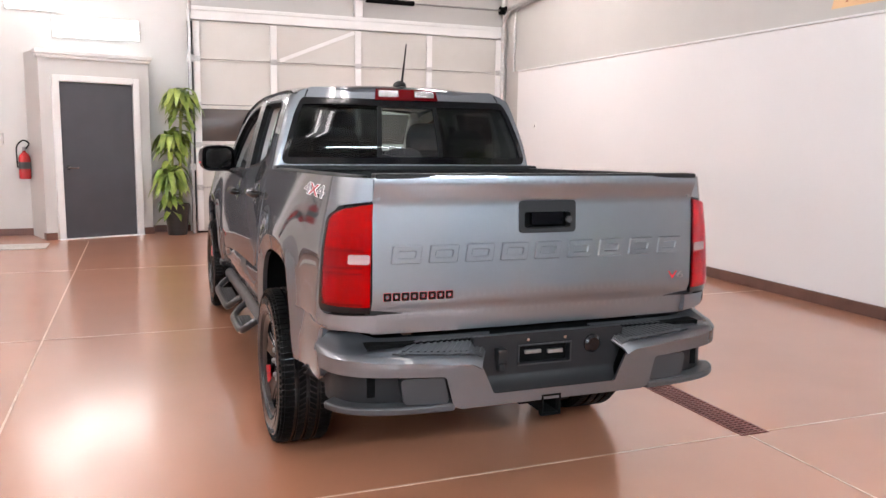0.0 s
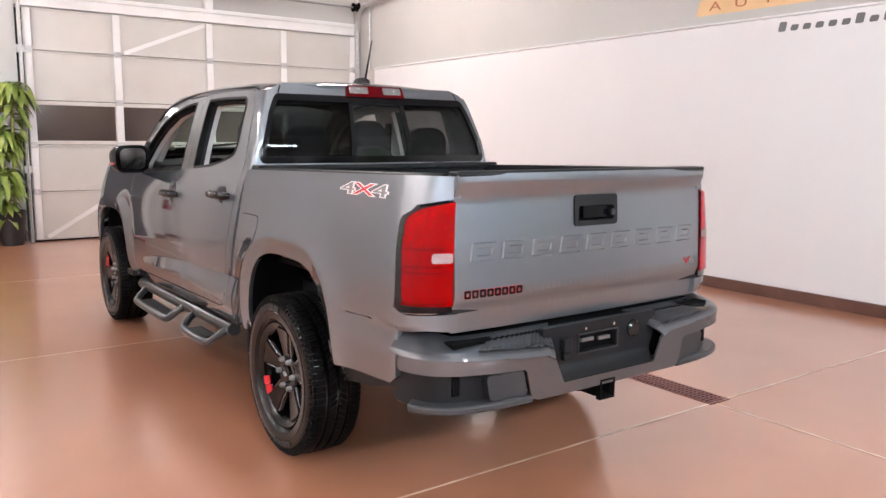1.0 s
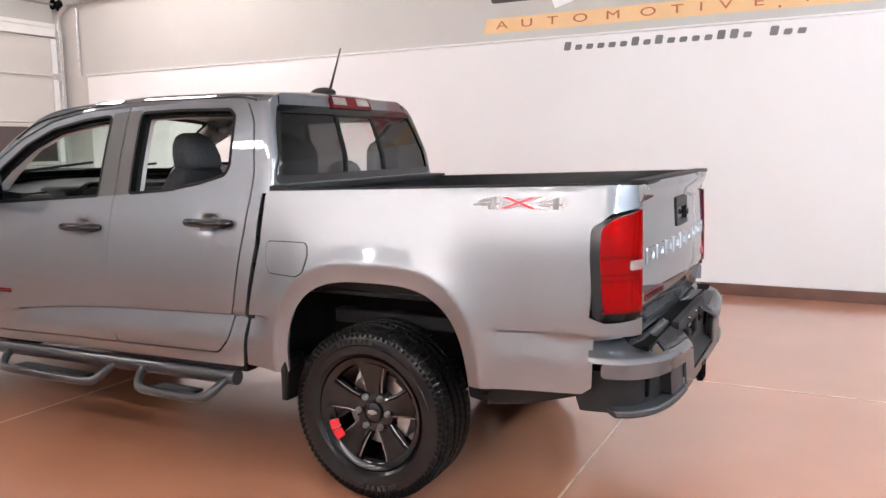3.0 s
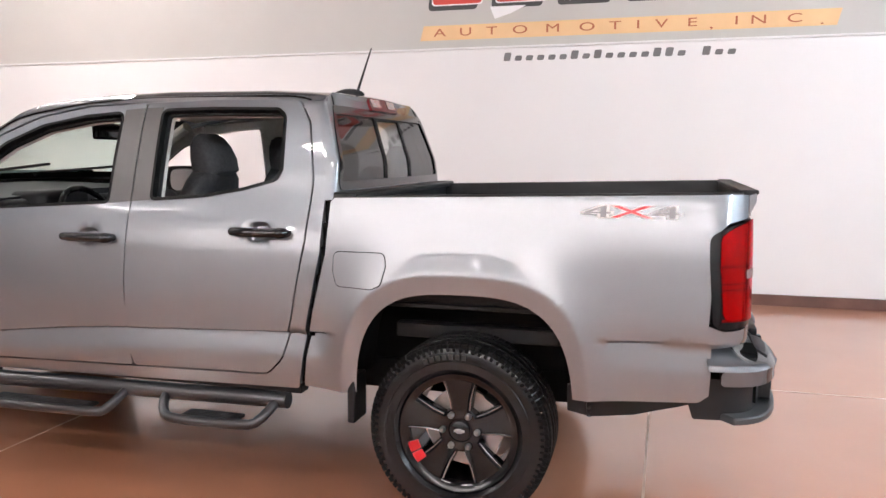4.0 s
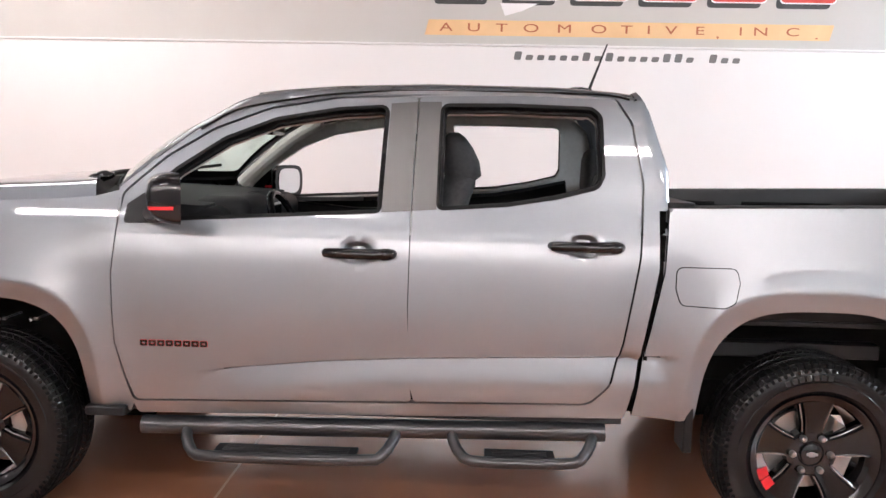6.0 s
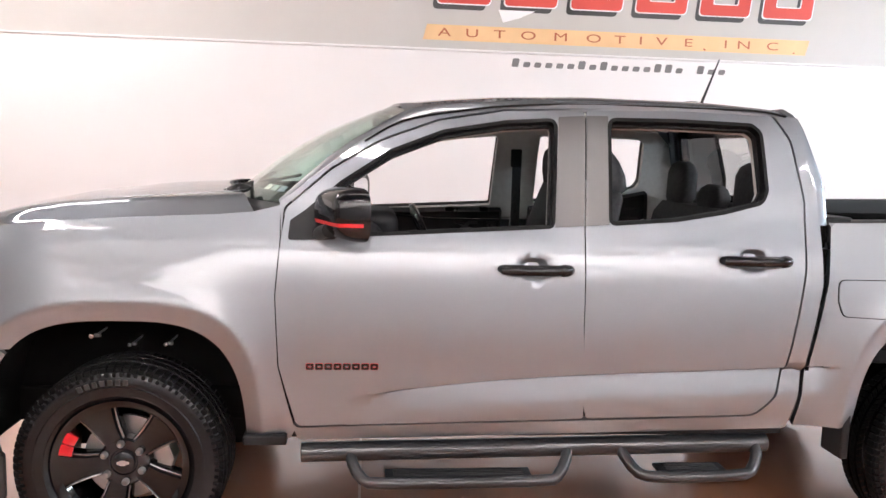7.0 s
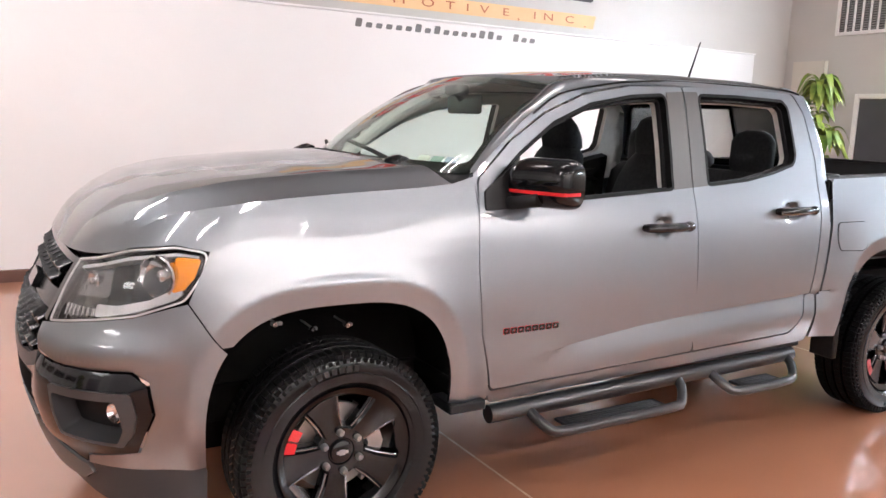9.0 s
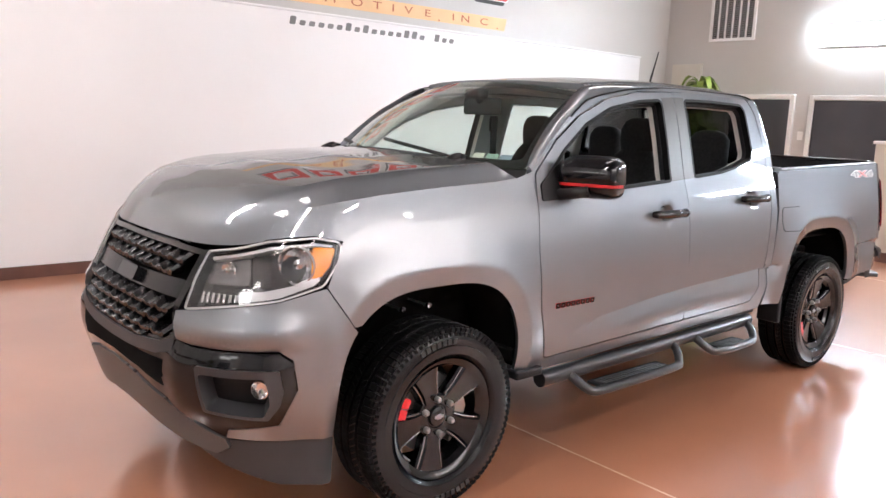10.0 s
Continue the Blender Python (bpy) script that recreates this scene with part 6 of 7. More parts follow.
def lofted(name, sections, material, parent, label="", power=3.2, cols=24):
    """A soft upholstered body: sections of (centre, half width x, half depth y, tilt) stacked upwards."""
    verts, faces = [], []
    for (cx, cy, cz), hx, hy in sections:
        for j in range(cols):
            a = 2 * math.pi * j / cols
            c, s = math.cos(a), math.sin(a)
            verts.append((cx + hx * math.copysign(abs(c) ** (2 / power), c), cy + hy * math.copysign(abs(s) ** (2 / power), s), cz))
    n = len(sections)
    for i in range(n - 1):
        for j in range(cols):
            l = (j + 1) % cols
            faces.append((i * cols + j, i * cols + l, (i + 1) * cols + l, (i + 1) * cols + j))
    faces.append(tuple(range(cols))[::-1])
    faces.append(tuple((n - 1) * cols + j for j in range(cols)))
    return part(name, mesh(name, verts, faces), material, parent, label, sharp=60)


for sx in (-0.39, 0.39):
    seat = lofted("front_seat", [((sx, 1.78, 0.62), 0.20, 0.22), ((sx, 1.78, 0.70), 0.25, 0.27), ((sx, 1.79, 0.82), 0.255, 0.275), ((sx, 1.80, 0.87), 0.23, 0.25)], "fabric", truck, "black cloth front seat with headrest")
    lofted("seat_back", [((sx, 1.52, 0.80), 0.24, 0.09), ((sx, 1.49, 0.95), 0.255, 0.085), ((sx, 1.45, 1.12), 0.245, 0.08), ((sx, 1.41, 1.28), 0.215, 0.07), ((sx, 1.385, 1.36), 0.175, 0.072), ((sx, 1.38, 1.40), 0.13, 0.066)], "fabric", seat)
    lofted("headrest", [((sx, 1.375, 1.37), 0.110, 0.050), ((sx, 1.368, 1.40), 0.138, 0.080), ((sx, 1.378, 1.46), 0.140, 0.080), ((sx, 1.393, 1.52), 0.128, 0.065), ((sx, 1.405, 1.562), 0.100, 0.045), ((sx, 1.41, 1.582), 0.055, 0.022)], "fabric", seat, "", 2.8)
bench = lofted("rear_bench", [((0, 0.98, 0.66), 0.62, 0.22), ((0, 0.98, 0.84), 0.66, 0.25), ((0, 0.99, 0.88), 0.62, 0.22)], "fabric", truck, "black cloth rear bench with headrests", 5, 40)
lofted("seat_back", [((0, 0.76, 0.82), 0.66, 0.08), ((0, 0.74, 1.05), 0.67, 0.08), ((0, 0.71, 1.25), 0.65, 0.065), ((0, 0.70, 1.31), 0.58, 0.05)], "fabric", bench, "", 6, 40)
for sx, tall in ((-0.40, 1.53), (0.40, 1.53), (0.0, 1.42)):
    lofted("headrest", [((sx, 0.705, 1.30), 0.10, 0.04), ((sx, 0.70, 1.335), 0.13, 0.05), ((sx, 0.695, tall - 0.06), 0.13, 0.05), ((sx, 0.695, tall - 0.02), 0.10, 0.04), ((sx, 0.695, tall), 0.05, 0.02)], "fabric", bench)
dash = rounded_block("dashboard", (-0.72, 2.32, 0.80, 0.72, 2.80, 1.255), 0.07, "trim", truck, "dark grey dashboard")
part("dash_top", patch("dash_top", fillet([(-0.70, 2.40), (0.70, 2.40), (0.70, 2.72), (0.3, 2.93), (-0.3, 2.93), (-0.70, 2.72)], 0.05), (lambda x, y: np.stack([x, y, 1.275 + 0.012 * np.cos(x * 4) + (y - 2.4) * 0.06], -1)), 0.06, (), (), 0.05, (0, 0, 1)), "trim", dash, sharp=0)
rounded_block("cluster_hood", (-0.56, 2.26, 1.16, -0.20, 2.50, 1.295), 0.05, "trim", dash)
rounded_block("centre_screen", (-0.13, 2.285, 1.03, 0.13, 2.34, 1.235), 0.012, "gloss", dash)
rounded_block("console", (-0.13, 1.50, 0.56, 0.13, 2.35, 0.90), 0.03, "trim", truck)
wc, tilt = Vector((-0.39, 2.12, 1.135)), radians(25)
ring = [wc + Vector((0.185 * math.cos(a), -0.185 * math.sin(a) * math.sin(tilt) * -1, 0.185 * math.sin(a) * math.cos(tilt))) for a in np.linspace(0, 2 * math.pi, 40, endpoint=False)]
swheel = part("steering_wheel", tube_mesh("steering_wheel", ring, 0.016, 10, True), "gloss", truck, "black steering wheel with silver spokes")
hubp = revolve("airbag_cover", [(-0.03, 0.0), (-0.028, 0.05), (-0.01, 0.075), (0.03, 0.06)], 24, "y")
hubp.transform(Matrix.Translation(wc) @ Matrix.Rotation(-tilt, 4, "X"))
part("airbag_cover", hubp, "trim", swheel)
for a in (radians(5), radians(175), radians(270)):
    p = wc + Vector((0.18 * math.cos(a), 0.18 * math.sin(a) * math.sin(tilt), 0.18 * math.sin(a) * math.cos(tilt)))
    part("spoke", tube_mesh("spoke", [wc, p], 0.013, 8), "steel", swheel)
part("column", tube_mesh("column", [wc, wc + Vector((0, 0.25, -0.06))], 0.035, 12), "trim", swheel)
vm = rounded_block("rear_view_mirror", (-0.135, 2.265, 1.562, 0.135, 2.305, 1.652), 0.016, "gloss", truck, "black rear-view mirror")
part("mount", tube_mesh("mount", [(0, 2.30, 1.63), (0, 2.33, 1.67)], 0.02, 10), "trim", vm)
part("glass", box_bm((-0.11, 2.2675, 1.585, 0.11, 2.2695, 1.645)), "chrome", vm)
rounded_block("sensor_box", (-0.06, 2.29, 1.645, 0.06, 2.37, 1.695), 0.02, "trim", truck)
for sx in (-0.655, 0.655):
    part("seat_belt", box_bm((sx - 0.004, 1.53, 0.75, sx + 0.004, 1.58, 1.56)), "fabric", truck, "black seat belt")
    part("belt_anchor", box_bm((sx - 0.012, 1.53, 1.47, sx + 0.012, 1.59, 1.57)), "trim", truck, bevel=0.006)
    part("sun_visor", box_bm((sx * 0.38, 2.02, 1.695, sx * 0.96, 2.18, 1.712)), M["pillar"], truck, bevel=0.006)
# stickers inside the windscreen's lower corner: small plain labels
for k, (u, mat) in enumerate(((-0.715, "board"), (-0.79, "stickergreen"), (-0.865, "stickerblue"))):
    part("window_sticker", patch("window_sticker", [(u - 0.031, 0.072), (u + 0.031, 0.072), (u + 0.031, 0.132), (u - 0.031, 0.132)], inset(screen_map, 0.008, (0, 0.6, 0.6)), 0.03, (), (), 0.001, (0, 0.6, 0.6)), mat, truck, sharp=0)

# ---- the room ----
WALL_X, DOOR_Y, BACK_Y, FAR_X, CEIL = 4.45, 8.70, -5.95, -7.5, 4.9


def structure(name, bm, material, label, parent=None, bevel=0.0):
    ob = part(name, bm, material, parent, "", bevel, sharp=35)
    return tagged(ob, label, name.split("_")[0], kind="structure")


structure("floor", box_bm((FAR_X - 0.2, BACK_Y - 0.2, -0.12, WALL_X + 0.3, DOOR_Y + 1.6, 0.0)), "floor", "glossy brown stained concrete showroom floor with pale joints")
structure("ceiling", box_bm((FAR_X - 0.2, BACK_Y - 0.2, CEIL, WALL_X + 0.3, DOOR_Y + 1.6, CEIL + 0.15), *[(x, BACK_Y, CEIL - 0.045, x + 0.11, DOOR_Y + 1.3, CEIL + 0.001) for x in np.arange(FAR_X + 0.1, WALL_X, 0.30)]), "ceiling", "ribbed grey metal deck ceiling high over the showroom")
structure("wall_east", box_bm((WALL_X + 0.012, BACK_Y, 0, WALL_X + 0.25, DOOR_Y + 1.4, CEIL)), "wallgrey", "warm grey painted upper wall behind the truck")
structure("wall_panelling", box_bm((WALL_X - 0.012, -5.22, 0.11, WALL_X + 0.01, 8.16, 2.585)), "wallwhite", "glossy white panelling on the lower wall", bevel=0.003)
structure("trim_ledge", box_bm((WALL_X - 0.03, -5.22, 2.587, WALL_X + 0.01, 8.16, 2.610)), "wallwhite", "thin white ledge along the panelling's top", bevel=0.004)
structure("baseboard", box_bm((WALL_X - 0.03, -5.22, 0, WALL_X + 0.01, 8.16, 0.108)), "baseboard", "brown baseboard along the white wall", bevel=0.004)
structure("wall_south", box_bm((FAR_X, BACK_Y - 0.2, 0, WALL_X + 0.012, BACK_Y, CEIL)), "wallgrey", "grey painted back wall of the showroom")
structure("wall_west", box_bm((FAR_X - 0.2, BACK_Y, 0, FAR_X, 6.4, CEIL)), "wallgrey", "plain pale side wall")
# unseen corner walls, greyer than the rest to darken the truck's reflections
structure("wall_west", box_bm((FAR_X - 0.2, 6.4, 0, FAR_X, DOOR_Y + 1.4, CEIL)), "walldark", "unseen mid grey end of the side wall, toned to darken reflections")
structure("wall_north", box_bm((FAR_X, DOOR_Y + 0.2, 0, -3.75, DOOR_Y + 0.25, CEIL)), "walldark", "unseen mid grey facing in the far corner, toned to darken reflections")
# white sheet out of view, added as a reflector for the truck's flank
structure("wall_panelling", box_bm((FAR_X, -3.4, 0.11, FAR_X + 0.02, 6.4, 4.6)), "wallwhite", "unseen white panelling added on the side wall as a reflector", bevel=0.003)
structure("wall_north", box_bm((FAR_X, DOOR_Y + 0.25, 0, -0.72, DOOR_Y + 0.45, CEIL)), "wallpale", "pale wall beside the overhead door")
structure("wall_north", box_bm((4.42, DOOR_Y - 0.02, 0, WALL_X + 0.012, DOOR_Y + 0.45, CEIL), (-0.72, DOOR_Y + 0.10, 3.20, 4.42, DOOR_Y + 0.45, CEIL)), "wallgrey", "grey wall round the overhead door")
structure("baseboard", box_bm((-3.75, DOOR_Y + 0.225, 0, -0.75, DOOR_Y + 0.248, 0.10)), "baseboard", "brown baseboard along the pale wall", bevel=0.004)
for jy in (-3.85, -0.715, 2.40, 5.52):
    structure("floor_joint", box_bm((FAR_X, jy - 0.006, -0.01, WALL_X - 0.03, jy + 0.006, 0.0012)), "joint", "pale filled floor joint")
for jx, y_end in ((-5.6, DOOR_Y), (-2.15, 8.0)):
    structure("floor_joint", box_bm((jx - 0.006, BACK_Y, -0.01, jx + 0.006, y_end, 0.0014)), "joint", "pale filled floor joint")
structure("floor_joint", box_bm((1.40, BACK_Y, -0.01, 1.412, -0.735, 0.0014)), "joint", "pale filled floor joint")

# drain channel with its grate
drain = tagged(new("floor_drain"), "long reddish brown steel floor drain grate", "drain", kind="structure")
for x0, x1 in ((1.365, 1.38), (1.525, 1.54)):
    part("edge_bar", box_bm((x0, -0.735, -0.03, x1, 0.80, 0.004)), "drain", drain, bevel=0.002)
part("channel", box_bm((1.38, -0.735, -0.02, 1.525, 0.80, 0.0005)), "under", drain)
bar_me = bpy.data.meshes.new("grate_bar")
bb = box_bm((-0.07, -0.006, -0.002, 0.07, 0.006, 0.004))
bb.to_mesh(bar_me)
bb.free()
bar_me.materials.append(M["drain"])
for k in range(54):
    o = new("grate_bar", bar_me)
    o.parent = drain
    o.location = (1.4525, -0.725 + 0.028 * k, 0.001)
for x in (1.415, 1.4525, 1.49):
    part("tie_bar", box_bm((x - 0.004, -0.735, 0.0015, x + 0.004, 0.80, 0.0045)), "drain", drain)

# sectional overhead door
door = tagged(new("overhead_door"), "pale sectional overhead door with a row of dark windows", "garage door", kind="structure")
XS, ZS = [-0.66, 0.52, 1.855, 3.06, 4.36], [0.02, 0.69, 1.33, 1.93, 2.60, 3.16]
for r in range(5):
    z0, z1 = ZS[r] + 0.004, ZS[r + 1] - 0.004
    if r == 2:
        part("section", box_bm((XS[0], DOOR_Y, z0, XS[-1], DOOR_Y + 0.05, z0 + 0.055), (XS[0], DOOR_Y, z1 - 0.055, XS[-1], DOOR_Y + 0.05, z1), *[(x - 0.055, DOOR_Y + 0.001, z0 + 0.055, x + 0.055, DOOR_Y + 0.049, z1 - 0.055) for x in XS[1:-1]],
             (XS[0], DOOR_Y + 0.001, z0 + 0.055, XS[0] + 0.1, DOOR_Y + 0.049, z1 - 0.055), (XS[-1] - 0.1, DOOR_Y + 0.001, z0 + 0.055, XS[-1], DOOR_Y + 0.049, z1 - 0.055)), "panelmetal", door, bevel=0.004)
        for a, b in zip(XS[:-1], XS[1:]):
            part("window_pane", box_bm((a + 0.05, DOOR_Y + 0.022, z0 + 0.05, b - 0.05, DOOR_Y + 0.030, z1 - 0.05)), "darkglass", door)
    else:
        part("section", box_bm((XS[0], DOOR_Y + 0.018, z0, XS[-1], DOOR_Y + 0.05, z1), (XS[0], DOOR_Y, z0, XS[-1], DOOR_Y + 0.018, z0 + 0.022), (XS[0], DOOR_Y, z1 - 0.022, XS[-1], DOOR_Y + 0.018, z1)), "panelmetal", door, bevel=0.004)
    for x in XS:
        w = 0.05 if 0 < XS.index(x) < 4 else 0.045
        xc = min(max(x, XS[0] + 0.05), XS[-1] - 0.05)
        part("stile", box_bm((xc - w, DOOR_Y - 0.028, z0 + 0.01, xc + w, DOOR_Y - 0.001, z1 - 0.01)), "trimwhite", door, bevel=0.006)
    for x in XS:
        xc = min(max(x, XS[0] + 0.05), XS[-1] - 0.05)
        if r < 4:
            part("hinge", box_bm((xc - 0.05, DOOR_Y - 0.04, z1 - 0.035, xc + 0.05, DOOR_Y - 0.026, z1 + 0.045)), "galv", door, bevel=0.004)
for (x0, za), (x1, zb) in (((0.62, 2.63), (1.80, 3.12)), ((-0.50, 0.06), (0.46, 0.64)), ((2.0, 0.64), (3.0, 0.06))):
    bm = box_bm((-0.5, -0.012, -0.028, 0.5, 0.012, 0.028))
    L = math.hypot(x1 - x0, zb - za)
    bm.transform(Matrix.Translation(((x0 + x1) / 2, DOOR_Y - 0.012 + 0.02, (za + zb) / 2)) @ Matrix.Rotation(-math.atan2(zb - za, x1 - x0), 4, "Y") @ Matrix.Diagonal((L, 1, 1, 1)))
    part("brace", bm, "trimwhite", door)
part("head_rail", box_bm((-0.72, DOOR_Y - 0.02, 3.17, 4.42, DOOR_Y + 0.06, 3.36), (-0.72, DOOR_Y - 0.045, 3.30, 4.42, DOOR_Y - 0.02, 3.36), (1.80, DOOR_Y - 0.05, 3.36, 1.92, DOOR_Y + 0.08, 3.80)), "trimwhite", door, bevel=0.006)
for x in (-0.71, 4.37):
    part("track", box_bm((x - 0.02, DOOR_Y - 0.10, 0.0, x + 0.02, DOOR_Y - 0.03, 3.25), (x - 0.005, DOOR_Y - 0.13, 0.0, x + 0.005, DOOR_Y - 0.10, 3.25)), "galv", door, bevel=0.004)
    curve = spline([(x, DOOR_Y - 0.065, 3.25), (x, DOOR_Y - 0.10, 3.45), (x, DOOR_Y - 0.28, 3.60), (x, DOOR_Y - 0.6, 3.64), (x, DOOR_Y - 3.6, 3.72)], 0.08)
    part("overhead_track", tube_mesh("overhead_track", curve, 0.032, 8), "galv", door)
    for z in (1.0, 1.93, 2.60):
        part("roller_bracket", box_bm((x - 0.05, DOOR_Y - 0.09, z - 0.05, x + 0.05, DOOR_Y - 0.03, z + 0.05)), "galv", door, bevel=0.006)
part("torsion_shaft", tube_mesh("torsion_shaft", [(-0.75, DOOR_Y - 0.12, 3.62), (4.40, DOOR_Y - 0.12, 3.62)], 0.016, 10), "steel", door)
part("torsion_spring", tube_mesh("torsion_spring", [(1.95, DOOR_Y - 0.12, 3.62), (2.75, DOOR_Y - 0.12, 3.62)], 0.04, 14), "under", door)
for x in (-0.70, 4.33):
    dr = revolve("cable_drum", [(-0.06, 0.03), (-0.05, 0.075), (-0.03, 0.06), (0.03, 0.06), (0.05, 0.085), (0.06, 0.03)], 24)
    dr.transform(Matrix.Translation((x, DOOR_Y - 0.12, 3.62)))
    part("cable_drum", dr, "under", door)
part("bottom_seal", box_bm((-0.66, DOOR_Y - 0.005, 0.0, 4.36, DOOR_Y + 0.05, 0.022)), "seal", door)
pipe = tagged(part("conduit", tube_mesh("conduit", spline([(WALL_X - 0.03, 8.28, 2.60), (WALL_X - 0.03, 8.28, 3.3), (WALL_X - 0.03, 8.26, 3.5), (WALL_X - 0.03, 8.1, 3.62), (WALL_X - 0.03, 6.5, 3.70), (WALL_X - 0.03, 3.5, 3.80)], 0.1), 0.018, 10), "galv"), "grey conduit pipe along the upper wall", "pipe", kind="structure")
sw = tagged(new("wall_switch"), "small white switch plate on the white wall", "switch")
sw.location = (WALL_X - 0.012, 7.5, 1.70)
part("plate", box_bm((-0.008, -0.04, -0.06, 0, 0.04, 0.06)), "trimwhite", sw, bevel=0.003)
part("toggle", box_bm((-0.016, -0.008, -0.015, -0.008, 0.008, 0.015)), "greyplastic", sw, bevel=0.002)


def hinged_door(name, width, height, material, label, frame_w=0.095, lever_side=-1, depth=0.05):
    """A flush door in a white frame; local x across, y out of the wall (towards -y), origin at the floor in the middle."""
    d = tagged(new(name), label, "door", kind="structure")
    h = width / 2
    part("leaf", box_bm((-h, -0.012, 0.012, h, 0.03, height)), material, d, bevel=0.003)
    part("frame", box_bm((-h - frame_w, -depth, 0, -h - 0.004, 0.03, height + frame_w), (h + 0.004, -depth, 0, h + frame_w, 0.03, height + frame_w), (-h - 0.004, -depth, height + 0.004, h + 0.004, 0.03, height + frame_w)), "trimwhite", d, bevel=0.008)
    part("threshold", box_bm((-h - frame_w, -0.09, 0.0, h + frame_w, 0.03, 0.010)), "trimwhite", d, bevel=0.003)
    hx = lever_side * (h - 0.075)
    ros = revolve("rose", [(-0.022, 0.0), (-0.022, 0.028), (-0.012, 0.032)], 20, "y")
    ros.transform(Matrix.Translation((hx, 0, 1.0)))
    lv = part("door_handle", ros, "chrome", d, "chrome lever handle")
    part("lever", tube_mesh("lever", [(hx, -0.022, 1.0), (hx, -0.055, 1.0), (hx - lever_side * 0.05, -0.06, 1.0), (hx - lever_side * 0.12, -0.055, 0.997)], 0.010, 10), "chrome", lv)
    return d


# angled closet front beside the overhead door
ang = math.atan2(0.50, 1.44)
closet_m = Matrix.Translation((-1.99, 8.47, 0)) @ Matrix.Rotation(ang, 4, "Z")
cw, ch_ = 0.735, 2.56
closet = box_bm((-cw, 0.0, 0, -0.585, 0.12, ch_), (0.585, 0.0, 0, cw, 0.12, ch_), (-0.585, 0.0, 2.27, 0.585, 0.12, ch_), (-cw, 0.12, 0, -cw + 0.12, 1.6, ch_), (cw - 0.12, 0.12, 0, cw, 1.6, ch_), (-cw, 0.0, ch_, cw, 1.6, ch_ + 0.03))
ob = structure("wall_closet", closet, "wallpale", "pale angled closet wall with a crown moulding")
ob.matrix_world = closet_m
ob = structure("trim_crown", box_bm((-cw - 0.05, -0.05, ch_ - 0.03, cw + 0.05, 0.10, ch_ + 0.032), (-cw - 0.03, -0.03, ch_ - 0.075, cw + 0.03, 0.08, ch_ - 0.03)), "trimwhite", "white crown moulding on the closet", bevel=0.012)
ob.matrix_world = closet_m
for x0, x1 in ((-cw - 0.012, -0.60), (0.60, cw + 0.012)):
    ob = structure("baseboard", box_bm((x0, -0.014, 0, x1, 0.10, 0.10)), "baseboard", "brown baseboard on the closet", bevel=0.004)
    ob.matrix_world = closet_m
d1 = hinged_door("door_1", 0.98, 2.17, "doorpaint", "closed slate grey flush door in a white frame")
d1.matrix_world = closet_m @ pose(0, -0.002, 0)

# back wall: doors, vent, board, switch
for nm, x0, x1, top in (("door_2", 2.33, 3.23, 2.00), ("door_3", 0.95, 1.98, 1.99)):
    d = hinged_door(nm, x1 - x0, top, "doorpaint", "closed slate grey door in a white frame on the back wall", 0.07, 1, 0.03)
    d.matrix_world = pose((x0 + x1) / 2, BACK_Y + 0.032, 0, 0, 0, 180)
vent = tagged(new("wall_vent"), "white framed return air vent with vertical slats", "vent")
vent.location = (3.345, BACK_Y, 2.86)
part("frame", box_bm((-0.37, 0, 0, -0.325, 0.03, 0.80), (0.325, 0, 0, 0.37, 0.03, 0.80), (-0.325, 0, 0, 0.325, 0.03, 0.045), (-0.325, 0, 0.755, 0.325, 0.03, 0.80)), "trimwhite", vent, bevel=0.005)
part("backing", box_bm((-0.325, 0.0, 0.045, 0.325, 0.006, 0.755)), "greyplastic", vent)
for k in range(5):
    part("slat", box_bm((-0.225 + 0.1125 * k - 0.012, 0.006, 0.045, -0.225 + 0.1125 * k + 0.012, 0.026, 0.755)), "trimwhite", vent, bevel=0.003)
for k in range(22):
    part("louvre", box_bm((-0.325, 0.004, 0.06 + 0.032 * k, 0.325, 0.014, 0.072 + 0.032 * k)), M["louvre"], vent)
board = tagged(part("wall_board", box_bm((3.78, BACK_Y, 0.0, 4.28, BACK_Y + 0.08, 2.53)), M["board"], bevel=0.004), "tall cream board standing against the back wall", "panel")
structure("wall_partition", box_bm((-1.2, -5.36, 0.12, 0.84, -5.19, 1.44)), "board", "low cream partition wall near the back doors", bevel=0.004)
structure("trim_cap", box_bm((-1.2, -5.385, 1.44, 0.865, -5.165, 1.48)), "trimwhite", "white cap on the low partition", bevel=0.006)
structure("baseboard", box_bm((-1.2, -5.375, 0, 0.855, -5.175, 0.12)), "baseboard", "brown baseboard round the low partition", bevel=0.004)
sw2 = tagged(new("wall_switch"), "small cream switch plate between two doors", "switch")
sw2.location = (2.15, BACK_Y, 1.50)
part("plate", box_bm((-0.04, 0, -0.06, 0.04, 0.008, 0.06)), "trimwhite", sw2, bevel=0.003)
part("toggle", box_bm((-0.008, 0.008, -0.015, 0.008, 0.016, 0.015)), "trimwhite", sw2, bevel=0.002)
structure("baseboard", box_bm((3.32, BACK_Y, 0, 3.77, BACK_Y + 0.02, 0.10)), "baseboard", "brown baseboard along the back wall", bevel=0.004)

